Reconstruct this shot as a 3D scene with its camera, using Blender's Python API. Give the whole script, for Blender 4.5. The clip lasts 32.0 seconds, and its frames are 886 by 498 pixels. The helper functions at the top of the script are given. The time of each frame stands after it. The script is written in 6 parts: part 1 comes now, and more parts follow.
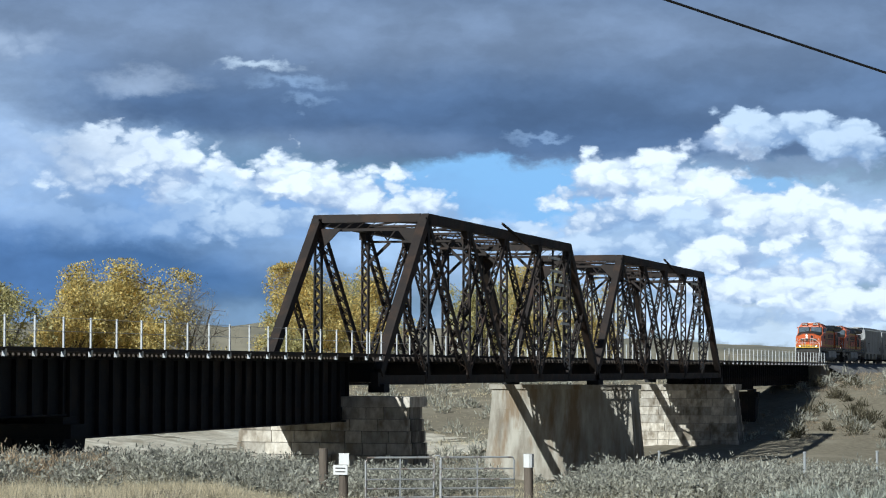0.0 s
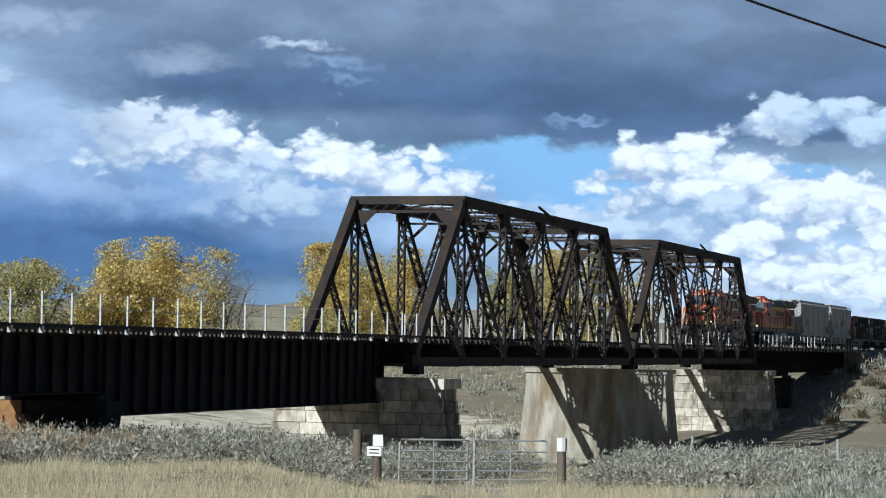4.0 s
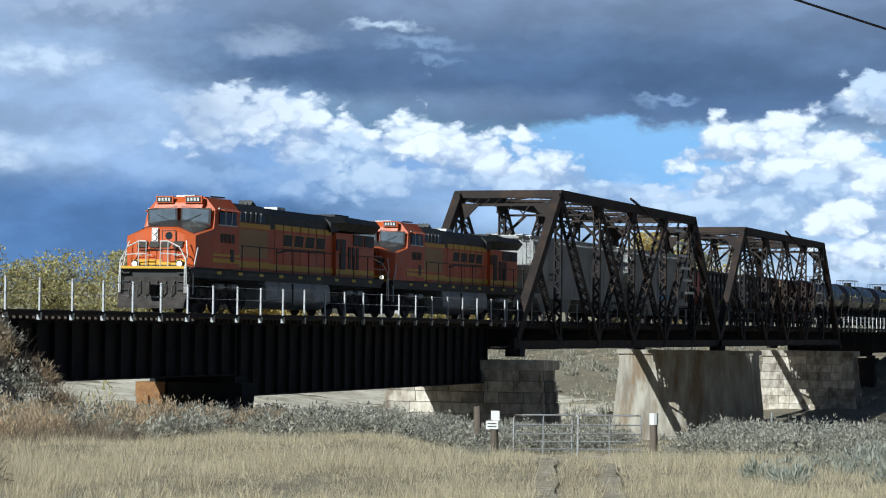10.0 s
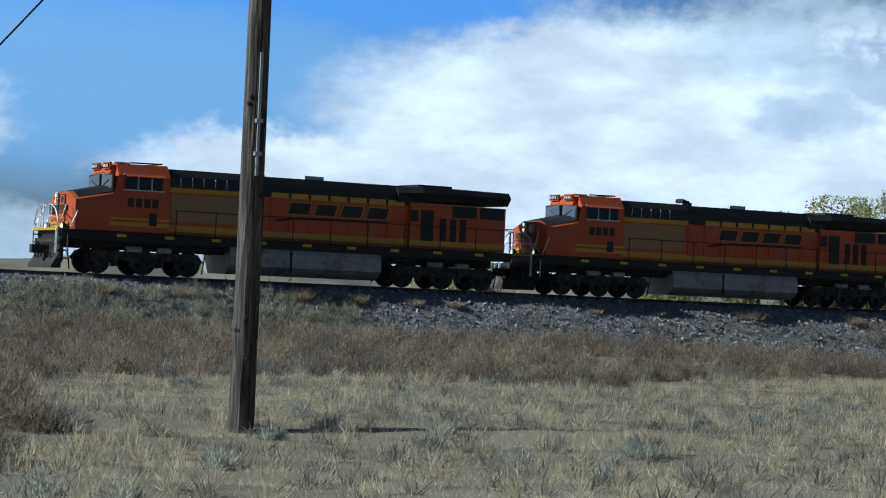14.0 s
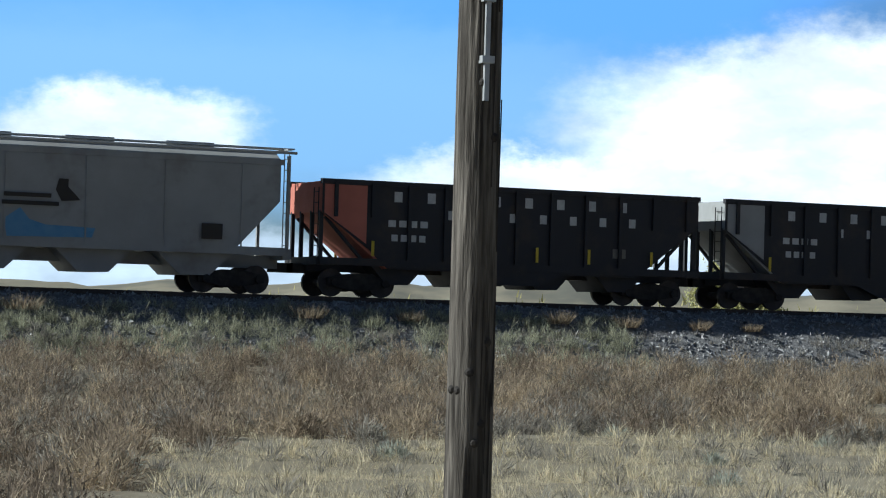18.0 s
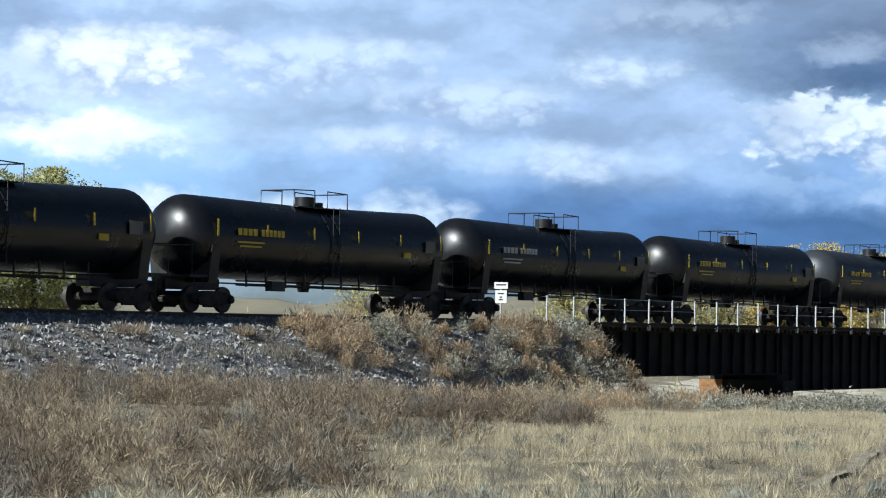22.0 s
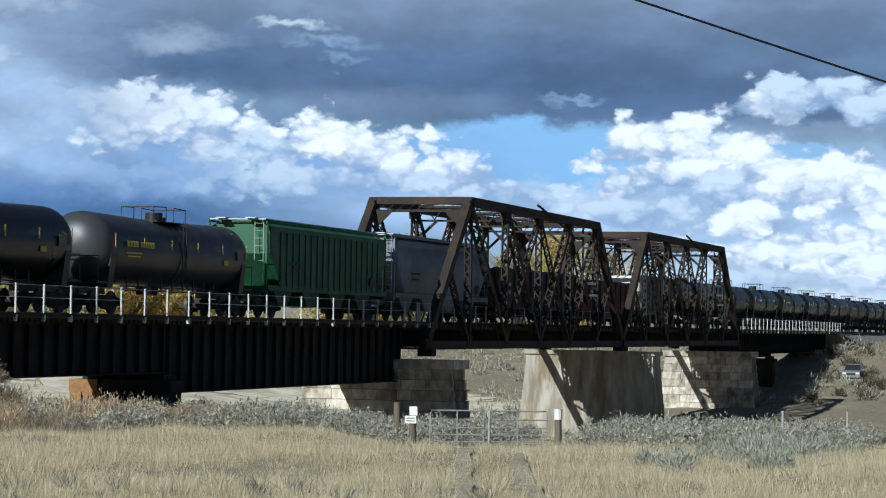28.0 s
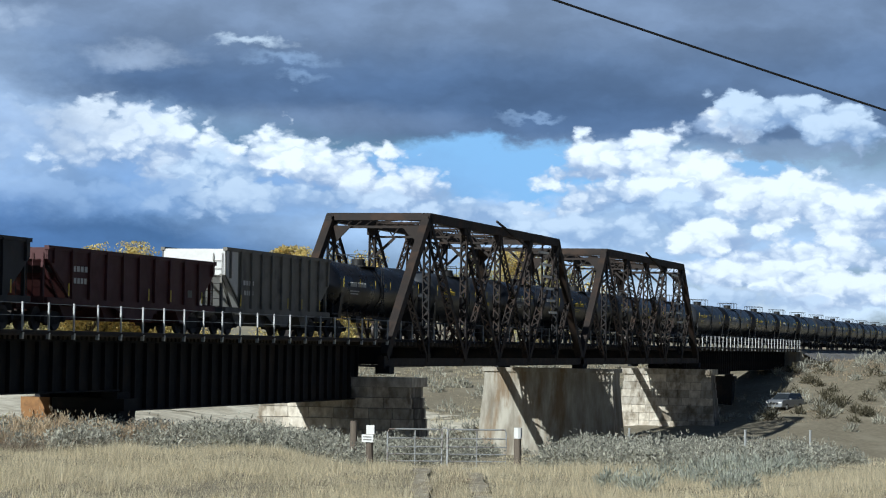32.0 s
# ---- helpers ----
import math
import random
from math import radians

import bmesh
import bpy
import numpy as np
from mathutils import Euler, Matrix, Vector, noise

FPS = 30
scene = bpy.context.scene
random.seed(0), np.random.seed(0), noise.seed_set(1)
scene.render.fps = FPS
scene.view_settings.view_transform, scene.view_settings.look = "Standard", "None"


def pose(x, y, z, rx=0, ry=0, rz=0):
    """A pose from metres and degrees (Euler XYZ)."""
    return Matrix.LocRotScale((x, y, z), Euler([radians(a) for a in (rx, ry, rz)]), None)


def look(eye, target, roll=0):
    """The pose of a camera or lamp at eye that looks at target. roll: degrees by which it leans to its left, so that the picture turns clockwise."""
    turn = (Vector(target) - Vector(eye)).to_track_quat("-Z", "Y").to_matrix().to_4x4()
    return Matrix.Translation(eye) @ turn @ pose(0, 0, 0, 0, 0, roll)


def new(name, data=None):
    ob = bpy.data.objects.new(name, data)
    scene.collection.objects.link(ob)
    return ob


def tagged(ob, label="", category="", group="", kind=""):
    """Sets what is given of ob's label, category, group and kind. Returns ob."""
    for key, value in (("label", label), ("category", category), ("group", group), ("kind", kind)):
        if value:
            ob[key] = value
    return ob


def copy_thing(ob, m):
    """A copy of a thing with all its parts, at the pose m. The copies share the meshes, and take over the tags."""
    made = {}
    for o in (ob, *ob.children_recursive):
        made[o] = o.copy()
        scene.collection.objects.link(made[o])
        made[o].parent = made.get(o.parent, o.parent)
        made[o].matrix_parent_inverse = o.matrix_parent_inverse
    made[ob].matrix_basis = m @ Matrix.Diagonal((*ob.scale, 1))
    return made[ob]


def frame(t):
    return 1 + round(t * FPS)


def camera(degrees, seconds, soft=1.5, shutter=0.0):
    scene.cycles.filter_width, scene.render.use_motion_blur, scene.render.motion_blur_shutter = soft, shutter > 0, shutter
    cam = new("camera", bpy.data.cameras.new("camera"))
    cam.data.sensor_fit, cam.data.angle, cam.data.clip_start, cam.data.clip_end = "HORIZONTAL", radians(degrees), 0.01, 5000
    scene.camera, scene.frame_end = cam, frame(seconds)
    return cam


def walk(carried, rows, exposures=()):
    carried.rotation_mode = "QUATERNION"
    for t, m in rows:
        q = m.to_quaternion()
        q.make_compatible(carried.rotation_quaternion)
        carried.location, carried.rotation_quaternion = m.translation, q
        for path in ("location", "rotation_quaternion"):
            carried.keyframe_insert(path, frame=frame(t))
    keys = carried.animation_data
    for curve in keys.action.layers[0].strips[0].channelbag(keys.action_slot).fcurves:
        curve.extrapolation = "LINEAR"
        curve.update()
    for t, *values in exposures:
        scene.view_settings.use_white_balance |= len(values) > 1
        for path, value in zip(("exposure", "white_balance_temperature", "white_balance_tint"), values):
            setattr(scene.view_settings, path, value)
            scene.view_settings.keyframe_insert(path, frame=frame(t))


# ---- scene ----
cam = camera(20.21, 32.0, 1.1)
walk(cam, [
    (0.0, pose(8.68, -39.16, -0.69, 92.723, -0.144, -73.933)),
    (0.5, pose(8.68, -39.15, -0.67, 92.914, -0.769, -73.909)),
    (1.0, pose(8.71, -39.15, -0.68, 92.575, -0.435, -73.884)),
    (1.5, pose(8.53, -39.19, -0.67, 92.593, -0.765, -73.783)),
    (2.0, pose(8.32, -39.25, -0.67, 92.320, -0.930, -73.719)),
    (2.5, pose(8.45, -39.22, -0.66, 92.555, -0.814, -73.440)),
    (3.0, pose(8.48, -39.22, -0.66, 92.472, -0.788, -73.334)),
    (3.5, pose(8.48, -39.21, -0.65, 92.377, -0.938, -73.236)),
    (4.0, pose(8.49, -39.22, -0.66, 92.294, -0.914, -73.128)),
    (4.5, pose(8.46, -39.22, -0.65, 92.197, -1.063, -73.029)),
    (5.0, pose(8.30, -39.27, -0.65, 91.145, -1.133, -73.039)),
    (5.5, pose(8.27, -39.27, -0.64, 91.084, -0.830, -72.887)),
    (6.0, pose(8.30, -39.28, -0.65, 91.300, -0.507, -72.524)),
    (6.5, pose(8.38, -39.23, -0.64, 91.748, -0.451, -72.666)),
    (7.0, pose(8.11, -39.34, -0.62, 92.054, -0.336, -72.504)),
    (7.5, pose(3.92, -40.37, -0.55, 91.419, -0.722, -72.689)),
    (8.0, pose(-0.38, -41.42, -0.48, 91.620, -1.040, -72.423)),
    (8.5, pose(-0.61, -41.52, -0.46, 91.628, -0.971, -72.081)),
    (9.0, pose(-0.53, -41.47, -0.46, 91.527, -0.880, -71.911)),
    (9.5, pose(-0.45, -41.46, -0.46, 91.444, -1.186, -71.605)),
    (10.0, pose(-0.50, -41.46, -0.46, 91.813, -0.700, -71.046)),
    (10.5, pose(-0.31, -41.37, -0.48, 91.877, -1.013, -69.265)),
    (11.0, pose(-0.66, -41.74, -0.51, 92.281, -1.219, -62.904)),
    (12.0, pose(-12.28, -50.37, -0.53, 92.019, -0.461, -52.286)),
    (12.5, pose(-24.29, -59.73, -0.55, 91.907, -1.163, -49.408)),
    (13.0, pose(-36.30, -69.10, -0.56, 91.796, -1.865, -46.530)),
    (14.0, pose(-30.91, -96.40, -0.63, 91.263, -2.480, -29.059)),
    (15.0, pose(-28.04, -89.69, -0.54, 91.562, 0.324, -19.532)),
    (15.5, pose(-28.04, -89.69, -0.54, 91.562, 0.324, -17.982)),
    (17.5, pose(-23.37, -80.11, -0.55, 91.941, -0.651, -19.469)),
    (18.0, pose(-21.91, -77.24, -0.56, 91.560, -1.631, -23.338)),
    (19.0, pose(-17.91, -69.05, -0.60, 92.383, -2.097, -31.956)),
    (19.2, pose(-14.80, -64.50, -0.60, 92.373, -1.973, -34.877)),
    (19.5, pose(-9.80, -57.00, -0.59, 92.358, -1.787, -39.258)),
    (19.8, pose(-11.50, -51.80, -0.59, 92.343, -1.601, -43.639)),
    (20.0, pose(-17.00, -52.50, -0.59, 92.333, -1.477, -46.560)),
    (21.0, pose(-20.91, -55.77, -0.51, 92.240, -0.780, -51.849)),
    (22.0, pose(-24.30, -54.06, -0.48, 91.867, -0.881, -57.718)),
    (23.0, pose(-26.44, -49.23, -0.67, 92.265, -1.235, -64.263)),
    (24.0, pose(-32.05, -50.45, -0.57, 92.605, -1.499, -67.889)),
    (24.5, pose(-34.78, -50.34, -0.51, 92.324, -1.367, -69.539)),
    (26.5, pose(-24.14, -43.53, -0.67, 92.131, -2.113, -72.927)),
    (27.0, pose(-20.61, -44.61, -0.62, 91.888, -2.021, -72.564)),
    (28.0, pose(-6.34, -42.95, -0.36, 91.819, -0.911, -73.207)),
    (28.5, pose(-4.55, -42.42, -0.39, 91.781, -1.044, -72.979)),
    (29.0, pose(-4.87, -42.53, -0.39, 91.335, -0.787, -73.250)),
    (29.5, pose(-4.88, -42.56, -0.39, 91.459, -0.722, -73.308)),
    (30.0, pose(-5.03, -42.58, -0.39, 91.415, -0.824, -73.402)),
    (30.5, pose(-4.84, -42.54, -0.39, 92.075, -0.886, -73.423)),
    (31.0, pose(-4.91, -42.55, -0.38, 91.897, -0.817, -73.288)),
    (31.5, pose(-5.18, -42.62, -0.38, 91.804, -0.380, -74.352)),
    (32.0, pose(-5.09, -42.60, -0.37, 92.236, -0.951, -74.163)),
], ((0.0, 0.0, 5750.0, 3.0), (10.0, 0.0, 5750.0, 3.0), (12.0, 0.15, 5800.0, 3.0), (13.0, 0.0, 5680.0, 3.0), (14.0, -0.3, 5350.0, 1.5), (15.0, -0.1, 5450.0, 1.5),
    (17.5, 0.1, 5650.0, 1.5), (18.0, 0.15, 5720.0, 2.0), (19.0, 0.05, 5720.0, 3.0), (20.0, 0.1, 5800.0, 3.5), (21.0, 0.2, 5800.0, 3.0), (22.0, 0.2, 5800.0, 3.0), (24.0, 0.05, 5800.0, 3.0), (27.0, 0.0, 5800.0, 3.0), (32.0, 0.0, 5800.0, 3.0)))

# ---- light ----
SUN_FROM = Vector((-9.5, 3.3, 5.8)).normalized()
sun_data = bpy.data.lights.new("sun", "SUN")
sun_data.energy, sun_data.angle, sun_data.color = 5.0, radians(0.6), (1.0, 0.96, 0.9)
sun = new("sun", sun_data)
sun.matrix_world = look(SUN_FROM * 50, (0, 0, 0))


class Net:
    """Short node writing: n.add(type, inputs, attributes)."""

    def __init__(self, tree):
        self.tree, self.nodes, self.links = tree, tree.nodes, tree.links

    def put(self, socket, value):
        if hasattr(value, "is_output"):
            self.links.new(value, socket)
        elif value is not None:
            socket.default_value = value

    def add(self, kind, *values, out=0, **named):
        node = self.nodes.new(kind)
        for k in ("operation", "data_type", "blend_type", "noise_dimensions", "feature", "sky_type", "interpolation_type", "clamp"):
            if k in named:
                v = named.pop(k)
                if k == "operation":
                    node.operation = v
                elif k == "data_type":
                    node.data_type = v
                elif k == "blend_type":
                    node.blend_type = v
                elif k == "noise_dimensions":
                    node.noise_dimensions = v
                elif k == "feature":
                    node.feature = v
                elif k == "sky_type":
                    node.sky_type = v
                elif k == "interpolation_type":
                    node.interpolation_type = v
                elif k == "clamp":
                    node.use_clamp = v
        for i, v in enumerate(values):
            self.put(node.inputs[i], v)
        for k, v in named.items():
            self.put(node.inputs[k], v)
        return node.outputs[out]

    def math(self, op, a, b=None, c=None, clamp=False):
        return self.add("ShaderNodeMath", a, b, c, operation=op, clamp=clamp)

    def vec(self, op, a, b=None, c=None, out=0):
        return self.add("ShaderNodeVectorMath", a, b, c, operation=op, out=out)

    def ramp(self, value, lo, hi, a=0.0, b=1.0):
        return self.add("ShaderNodeMapRange", value, lo, hi, a, b, interpolation_type="SMOOTHSTEP")

    def mix(self, f, a, b, blend="MIX"):
        node = self.nodes.new("ShaderNodeMix")
        node.data_type, node.blend_type = "RGBA", blend
        self.put(node.inputs[0], f), self.put(node.inputs[6], a), self.put(node.inputs[7], b)
        return node.outputs[2]

    def noise(self, where, scale, detail=3.0, rough=0.5):
        return self.add("ShaderNodeTexNoise", where, Scale=scale, Detail=detail, Roughness=rough)


def rgb(r, g, b):
    return (r, g, b, 1.0)


def make_sky():
    world = bpy.data.worlds.new("sky")
    scene.world = world
    world.use_nodes = True
    n = Net(world.node_tree)
    background = world.node_tree.nodes["Background"]
    sky = n.nodes.new("ShaderNodeTexSky")
    sky.sky_type, sky.sun_disc = "NISHITA", False
    sky.sun_elevation = math.asin(SUN_FROM.z)
    sky.sun_rotation = math.atan2(SUN_FROM.x, SUN_FROM.y) % math.tau
    clear = n.mix(1.0, sky.outputs[0], rgb(0.045, 0.055, 0.07), "MULTIPLY")
    where = n.add("ShaderNodeTexCoord")
    x, y, z = (n.add("ShaderNodeSeparateXYZ", where, out=i) for i in range(3))
    azimuth = n.math("MULTIPLY", n.math("ARCTAN2", x, y), 180 / math.pi)
    height = n.math("MULTIPLY", n.math("ARCSINE", z), 180 / math.pi)
    flat = n.add("ShaderNodeCombineXYZ", azimuth, height, 0.0)
    # ragged edges: the places are pushed about by noise at two sizes
    big = n.add("ShaderNodeTexNoise", n.vec("MULTIPLY", flat, (0.55, 1.0, 1.0)), Scale=0.8, Detail=5.0, Roughness=0.62, out=1)
    small = n.add("ShaderNodeTexNoise", n.vec("MULTIPLY", flat, (0.7, 1.0, 1.0)), Scale=2.6, Detail=4.0, Roughness=0.6, out=1)
    push = n.vec("MULTIPLY_ADD", n.vec("SUBTRACT", big, (0.5, 0.5, 0.5)), (2.6, 1.5, 0.0), flat)
    push = n.vec("MULTIPLY_ADD", n.vec("SUBTRACT", small, (0.5, 0.5, 0.5)), (0.9, 0.6, 0.0), push)
    calm = n.vec("MULTIPLY_ADD", n.vec("SUBTRACT", big, (0.5, 0.5, 0.5)), (1.6, 0.8, 0.0), flat)
    # light and shade inside the clouds
    puff = n.add("ShaderNodeTexNoise", n.vec("MULTIPLY", n.vec("ADD", n.vec("MULTIPLY", flat, (0.6, 0.6, 0.0)), n.vec("MULTIPLY", push, (0.4, 0.4, 0.0))), (0.5, 1.15, 1.0)), Scale=0.8, Detail=5.0, Roughness=0.5)
    cell = n.add("ShaderNodeTexNoise", n.vec("MULTIPLY", flat, (0.8, 1.3, 1.0)), Scale=1.7, Detail=3.0, Roughness=0.5)
    billow = n.math("ABSOLUTE", n.math("SUBTRACT", cell, 0.5))
    shade = n.math("MULTIPLY", n.ramp(puff, 0.3, 0.72, 0.84, 1.16), n.ramp(billow, 0.0, 0.14, 0.98, 1.015))
    tone = n.add("ShaderNodeCombineXYZ", shade, shade, shade)
    colour = clear

    def patch(az, el, wa, we, tint, strength=1.0, soft=0.5, smooth=False):
        nonlocal colour
        d = n.vec("MULTIPLY_ADD", calm if smooth else push, (1 / wa, 1 / we, 0.0), (-az / wa, -el / we, 0.0))
        mask = n.ramp(n.vec("LENGTH", d, out=1), 1.0 + soft, 1.0 - soft, 0.0, strength)
        paint = rgb(*tint) if tint in (BLUE, DEEP, LIGHTBLUE) else n.mix(1.0, rgb(*tint), tone, "MULTIPLY")
        colour = n.mix(mask, colour, paint)

    # heaped clouds: rounded lumps at two sizes, bright tops and grey flat bases
    def lumps(scale):
        node = n.nodes.new("ShaderNodeTexVoronoi")
        node.feature = "SMOOTH_F1"
        n.put(node.inputs["Vector"], n.vec("MULTIPLY_ADD", n.vec("SUBTRACT", small, (0.5, 0.5, 0.5)), (0.5, 0.35, 0.0), n.vec("MULTIPLY", flat, (0.75, 1.1, 1.0))))
        node.inputs["Scale"].default_value, node.inputs["Smoothness"].default_value = scale, 0.35
        return n.math("SUBTRACT", 0.5, node.outputs["Distance"])

    round_big, round_small, round_fine = lumps(1.5), lumps(3.6), lumps(8.0)
    billows = n.math("MULTIPLY_ADD", round_small, 0.45, n.math("MULTIPLY_ADD", round_fine, 0.2, n.math("MULTIPLY", round_big, 1.0)))
    lit = n.math("MULTIPLY_ADD", round_fine, 0.28, n.math("MULTIPLY_ADD", round_small, 0.6, n.math("MULTIPLY", round_big, 0.85)))

    def heap(az, el, wa, we, strength=1.0, top=WHITE, base=(0.36, 0.46, 0.66), soft=0.0):
        nonlocal colour
        d = n.vec("MULTIPLY_ADD", calm, (1 / wa, 1 / we, 0.0), (-az / wa, -el / we, 0.0))
        up = n.add("ShaderNodeSeparateXYZ", d, out=1)
        reach = n.math("SUBTRACT", n.vec("LENGTH", d, out=1), n.math("MULTIPLY", billows, 1.05 - soft))
        mask = n.ramp(reach, 1.16 + soft * 0.5, 0.74 - soft, 0.0, strength)
        glow = n.ramp(n.math("MULTIPLY_ADD", up, 0.42, n.math("MULTIPLY", lit, 0.95)), -0.5, 0.3)
        bright = n.math("MULTIPLY", mask, glow)
        colour = n.mix(bright, n.mix(mask, colour, rgb(*base)), rgb(*top))

    SKY_PATCHES(patch, heap)
    n.put(background.inputs[0], colour)
    background.inputs[1].default_value = 1.0


WHITE, BRIGHT, PALE = (1.0, 1.03, 1.08), (0.72, 0.82, 0.96), (0.4, 0.54, 0.78)
GREY, DARK, SLATE = (0.33, 0.43, 0.63), (0.185, 0.26, 0.43), (0.095, 0.185, 0.37)
BLUE, LIGHTBLUE, DEEP = (0.3, 0.54, 0.86), (0.4, 0.62, 0.9), (0.17, 0.42, 0.94)
DECK, DECKLIGHT, DECKDARK = (0.145, 0.21, 0.345), (0.26, 0.325, 0.46), (0.095, 0.155, 0.285)


def SKY_PATCHES(patch, heap):
    # high cover, all round, mostly unseen, kept dark to cut the fill light
    patch(0, 56, 900, 47, (0.034, 0.05, 0.083), 0.95, 0.08)
    # three unseen dark cloud banks, added to keep fill light off shaded faces
    patch(140, 6, 52, 16, (0.06, 0.095, 0.17), 0.95, 0.25, True)
    patch(-78, 5, 52, 9, DECKDARK, 0.9, 0.3, True)
    patch(-150, 8, 45, 14, (0.06, 0.095, 0.17), 0.9, 0.3, True)
    patch(60, 9.8, 28, 4.7, DECK, 1.0, 0.1, True)
    patch(78, 9.5, 16, 5.0, DECK, 1.0, 0.07, True)
    patch(72, 7.8, 16, 0.9, DECKLIGHT, 0.75, 0.8, True)
    patch(66.2, 5.8, 4.0, 0.5, DECKDARK, 0.75, 0.7, True)
    patch(74.5, 5.7, 4.5, 0.8, DECKDARK, 0.75, 0.7, True)
    patch(78.5, 5.2, 3.0, 0.45, DECKDARK, 0.6, 0.7, True)
    patch(70.5, 5.1, 3.5, 0.3, DECKLIGHT, 0.5, 0.8, True)
    # rain-dark distance under the cover
    patch(66, 2.9, 10, 1.9, SLATE, 1.0, 0.5, True)
    patch(64, 4.6, 4.5, 0.75, PALE, 0.85, 0.6)
    patch(67, 3.9, 4.0, 0.7, (0.24, 0.37, 0.62), 0.8, 0.7)
    patch(79, 3.0, 9.0, 1.5, (0.46, 0.6, 0.82), 1.0, 0.35, True)
    patch(69, 1.0, 8.0, 0.4, (0.3, 0.44, 0.66), 0.7, 0.7, True)
    patch(74.9, 4.15, 2.6, 0.62, BLUE, 1.0, 0.3)
    patch(76.4, 4.0, 1.6, 0.6, BLUE, 1.0, 0.35)
    patch(81.2, 4.25, 1.2, 0.25, BLUE, 0.7, 0.5)
    # heaped clouds under the cover, left of the gap
    MIST = (0.3, 0.42, 0.64)
    patch(68.5, 3.6, 5.5, 0.8, (0.26, 0.4, 0.66), 0.8, 0.6)
    heap(64.3, 4.75, 1.95, 0.55, 0.75, BRIGHT, MIST)
    heap(66.3, 4.7, 1.46, 0.68, 0.9)
    heap(67.9, 4.45, 1.34, 0.75, 0.95)
    heap(69.2, 4.05, 1.46, 0.50, 0.85, BRIGHT, MIST)
    heap(70.6, 4.35, 1.22, 0.61, 1.0)
    heap(71.6, 4.0, 1.46, 0.66, 1.0)
    heap(72.9, 3.55, 1.59, 0.55, 0.9)
    heap(70.3, 3.3, 2.68, 0.44, 0.7, BRIGHT, MIST)
    heap(74.6, 3.1, 2.07, 0.44, 0.8, BRIGHT, MIST)
    heap(66.0, 3.3, 2.44, 0.50, 0.5, PALE, (0.2, 0.32, 0.56))
    patch(80.5, 0.95, 6.0, 0.55, BRIGHT, 0.9, 0.4)
    # right of the gap
    heap(77.6, 4.2, 1.10, 0.61, 1.0)
    heap(78.9, 4.3, 1.22, 0.68, 1.0)
    heap(80.3, 3.9, 1.46, 0.66, 1.0)
    heap(78.2, 3.5, 1.83, 0.55, 0.95, WHITE, MIST)
    heap(80.0, 3.15, 1.71, 0.46, 0.95, BRIGHT, MIST)
    heap(82.0, 3.5, 1.59, 0.55, 0.95)
    heap(83.7, 3.1, 1.59, 0.61, 0.95)
    heap(77.4, 2.7, 1.71, 0.39, 0.8, BRIGHT, MIST)
    heap(80.7, 2.55, 1.34, 0.44, 0.95)
    heap(82.6, 2.2, 1.95, 0.44, 0.95)
    heap(81.2, 1.75, 2.20, 0.35, 0.9)
    heap(83.4, 1.35, 2.68, 0.39, 0.9)
    heap(80.4, 1.15, 1.95, 0.28, 0.7, BRIGHT, MIST)
    heap(80.4, 5.2, 1.10, 0.40, 0.9)
    heap(81.8, 5.45, 1.59, 0.50, 0.9, BRIGHT, MIST)
    heap(83.3, 5.1, 1.59, 0.40, 0.85, BRIGHT, MIST)
    patch(82.5, 4.65, 2.2, 0.2, DECKLIGHT, 0.6, 0.5)
    # breaks in the cover
    patch(69.4, 6.95, 0.7, 0.12, BRIGHT, 0.8, 0.8)
    patch(70.3, 6.55, 0.8, 0.12, PALE, 0.5, 0.8)
    patch(70.9, 6.1, 0.5, 0.1, PALE, 0.35, 0.8)
    patch(67.0, 6.55, 0.9, 0.3, (0.36, 0.43, 0.57), 0.85, 0.7)
    patch(76.3, 5.3, 0.6, 0.08, PALE, 0.4, 0.8)
    # towards the middle of the pan
    patch(51, 5.0, 13.0, 3.8, (0.57, 0.7, 0.92), 1.0, 0.3)
    patch(57, 6.6, 6.5, 1.1, GREY, 0.65, 0.5)
    patch(60, 4.9, 6.0, 0.7, GREY, 0.85, 0.5)
    patch(55, 2.9, 6, 1.3, (0.27, 0.42, 0.68), 0.8, 0.5)
    patch(61, 2.2, 5, 1.3, (0.11, 0.21, 0.43), 0.9, 0.5, True)
    patch(44, 5.4, 5.0, 1.4, BRIGHT, 0.9, 0.4)
    patch(47.5, 6.9, 4.0, 0.7, GREY, 0.8, 0.5)
    patch(42.8, 5.9, 2.2, 0.7, WHITE, 0.95, 0.4)
    patch(46.0, 4.7, 3.0, 0.35, GREY, 0.7, 0.6)
    patch(49.5, 4.3, 1.7, 0.45, WHITE, 0.85, 0.5)
    patch(46, 3.2, 6.0, 0.8, LIGHTBLUE, 0.85, 0.5)
    patch(44, 1.4, 7.0, 0.7, (0.5, 0.66, 0.9), 0.8, 0.5)
    SHADE = (0.4, 0.48, 0.66)
    heap(53.0, 2.35, 2.76, 0.55, 0.85, soft=0.45)
    heap(49.5, 2.5, 2.76, 0.61, 0.85, WHITE, (0.5, 0.6, 0.8), soft=0.45)
    heap(57.0, 2.5, 1.38, 0.55, 0.8, BRIGHT, SHADE, soft=0.45)
    heap(45.5, 2.45, 2.76, 0.55, 0.9, WHITE, (0.5, 0.6, 0.8), soft=0.45)
    heap(54.5, 6.1, 2.99, 0.66, 0.8, BRIGHT, SHADE, soft=0.45)
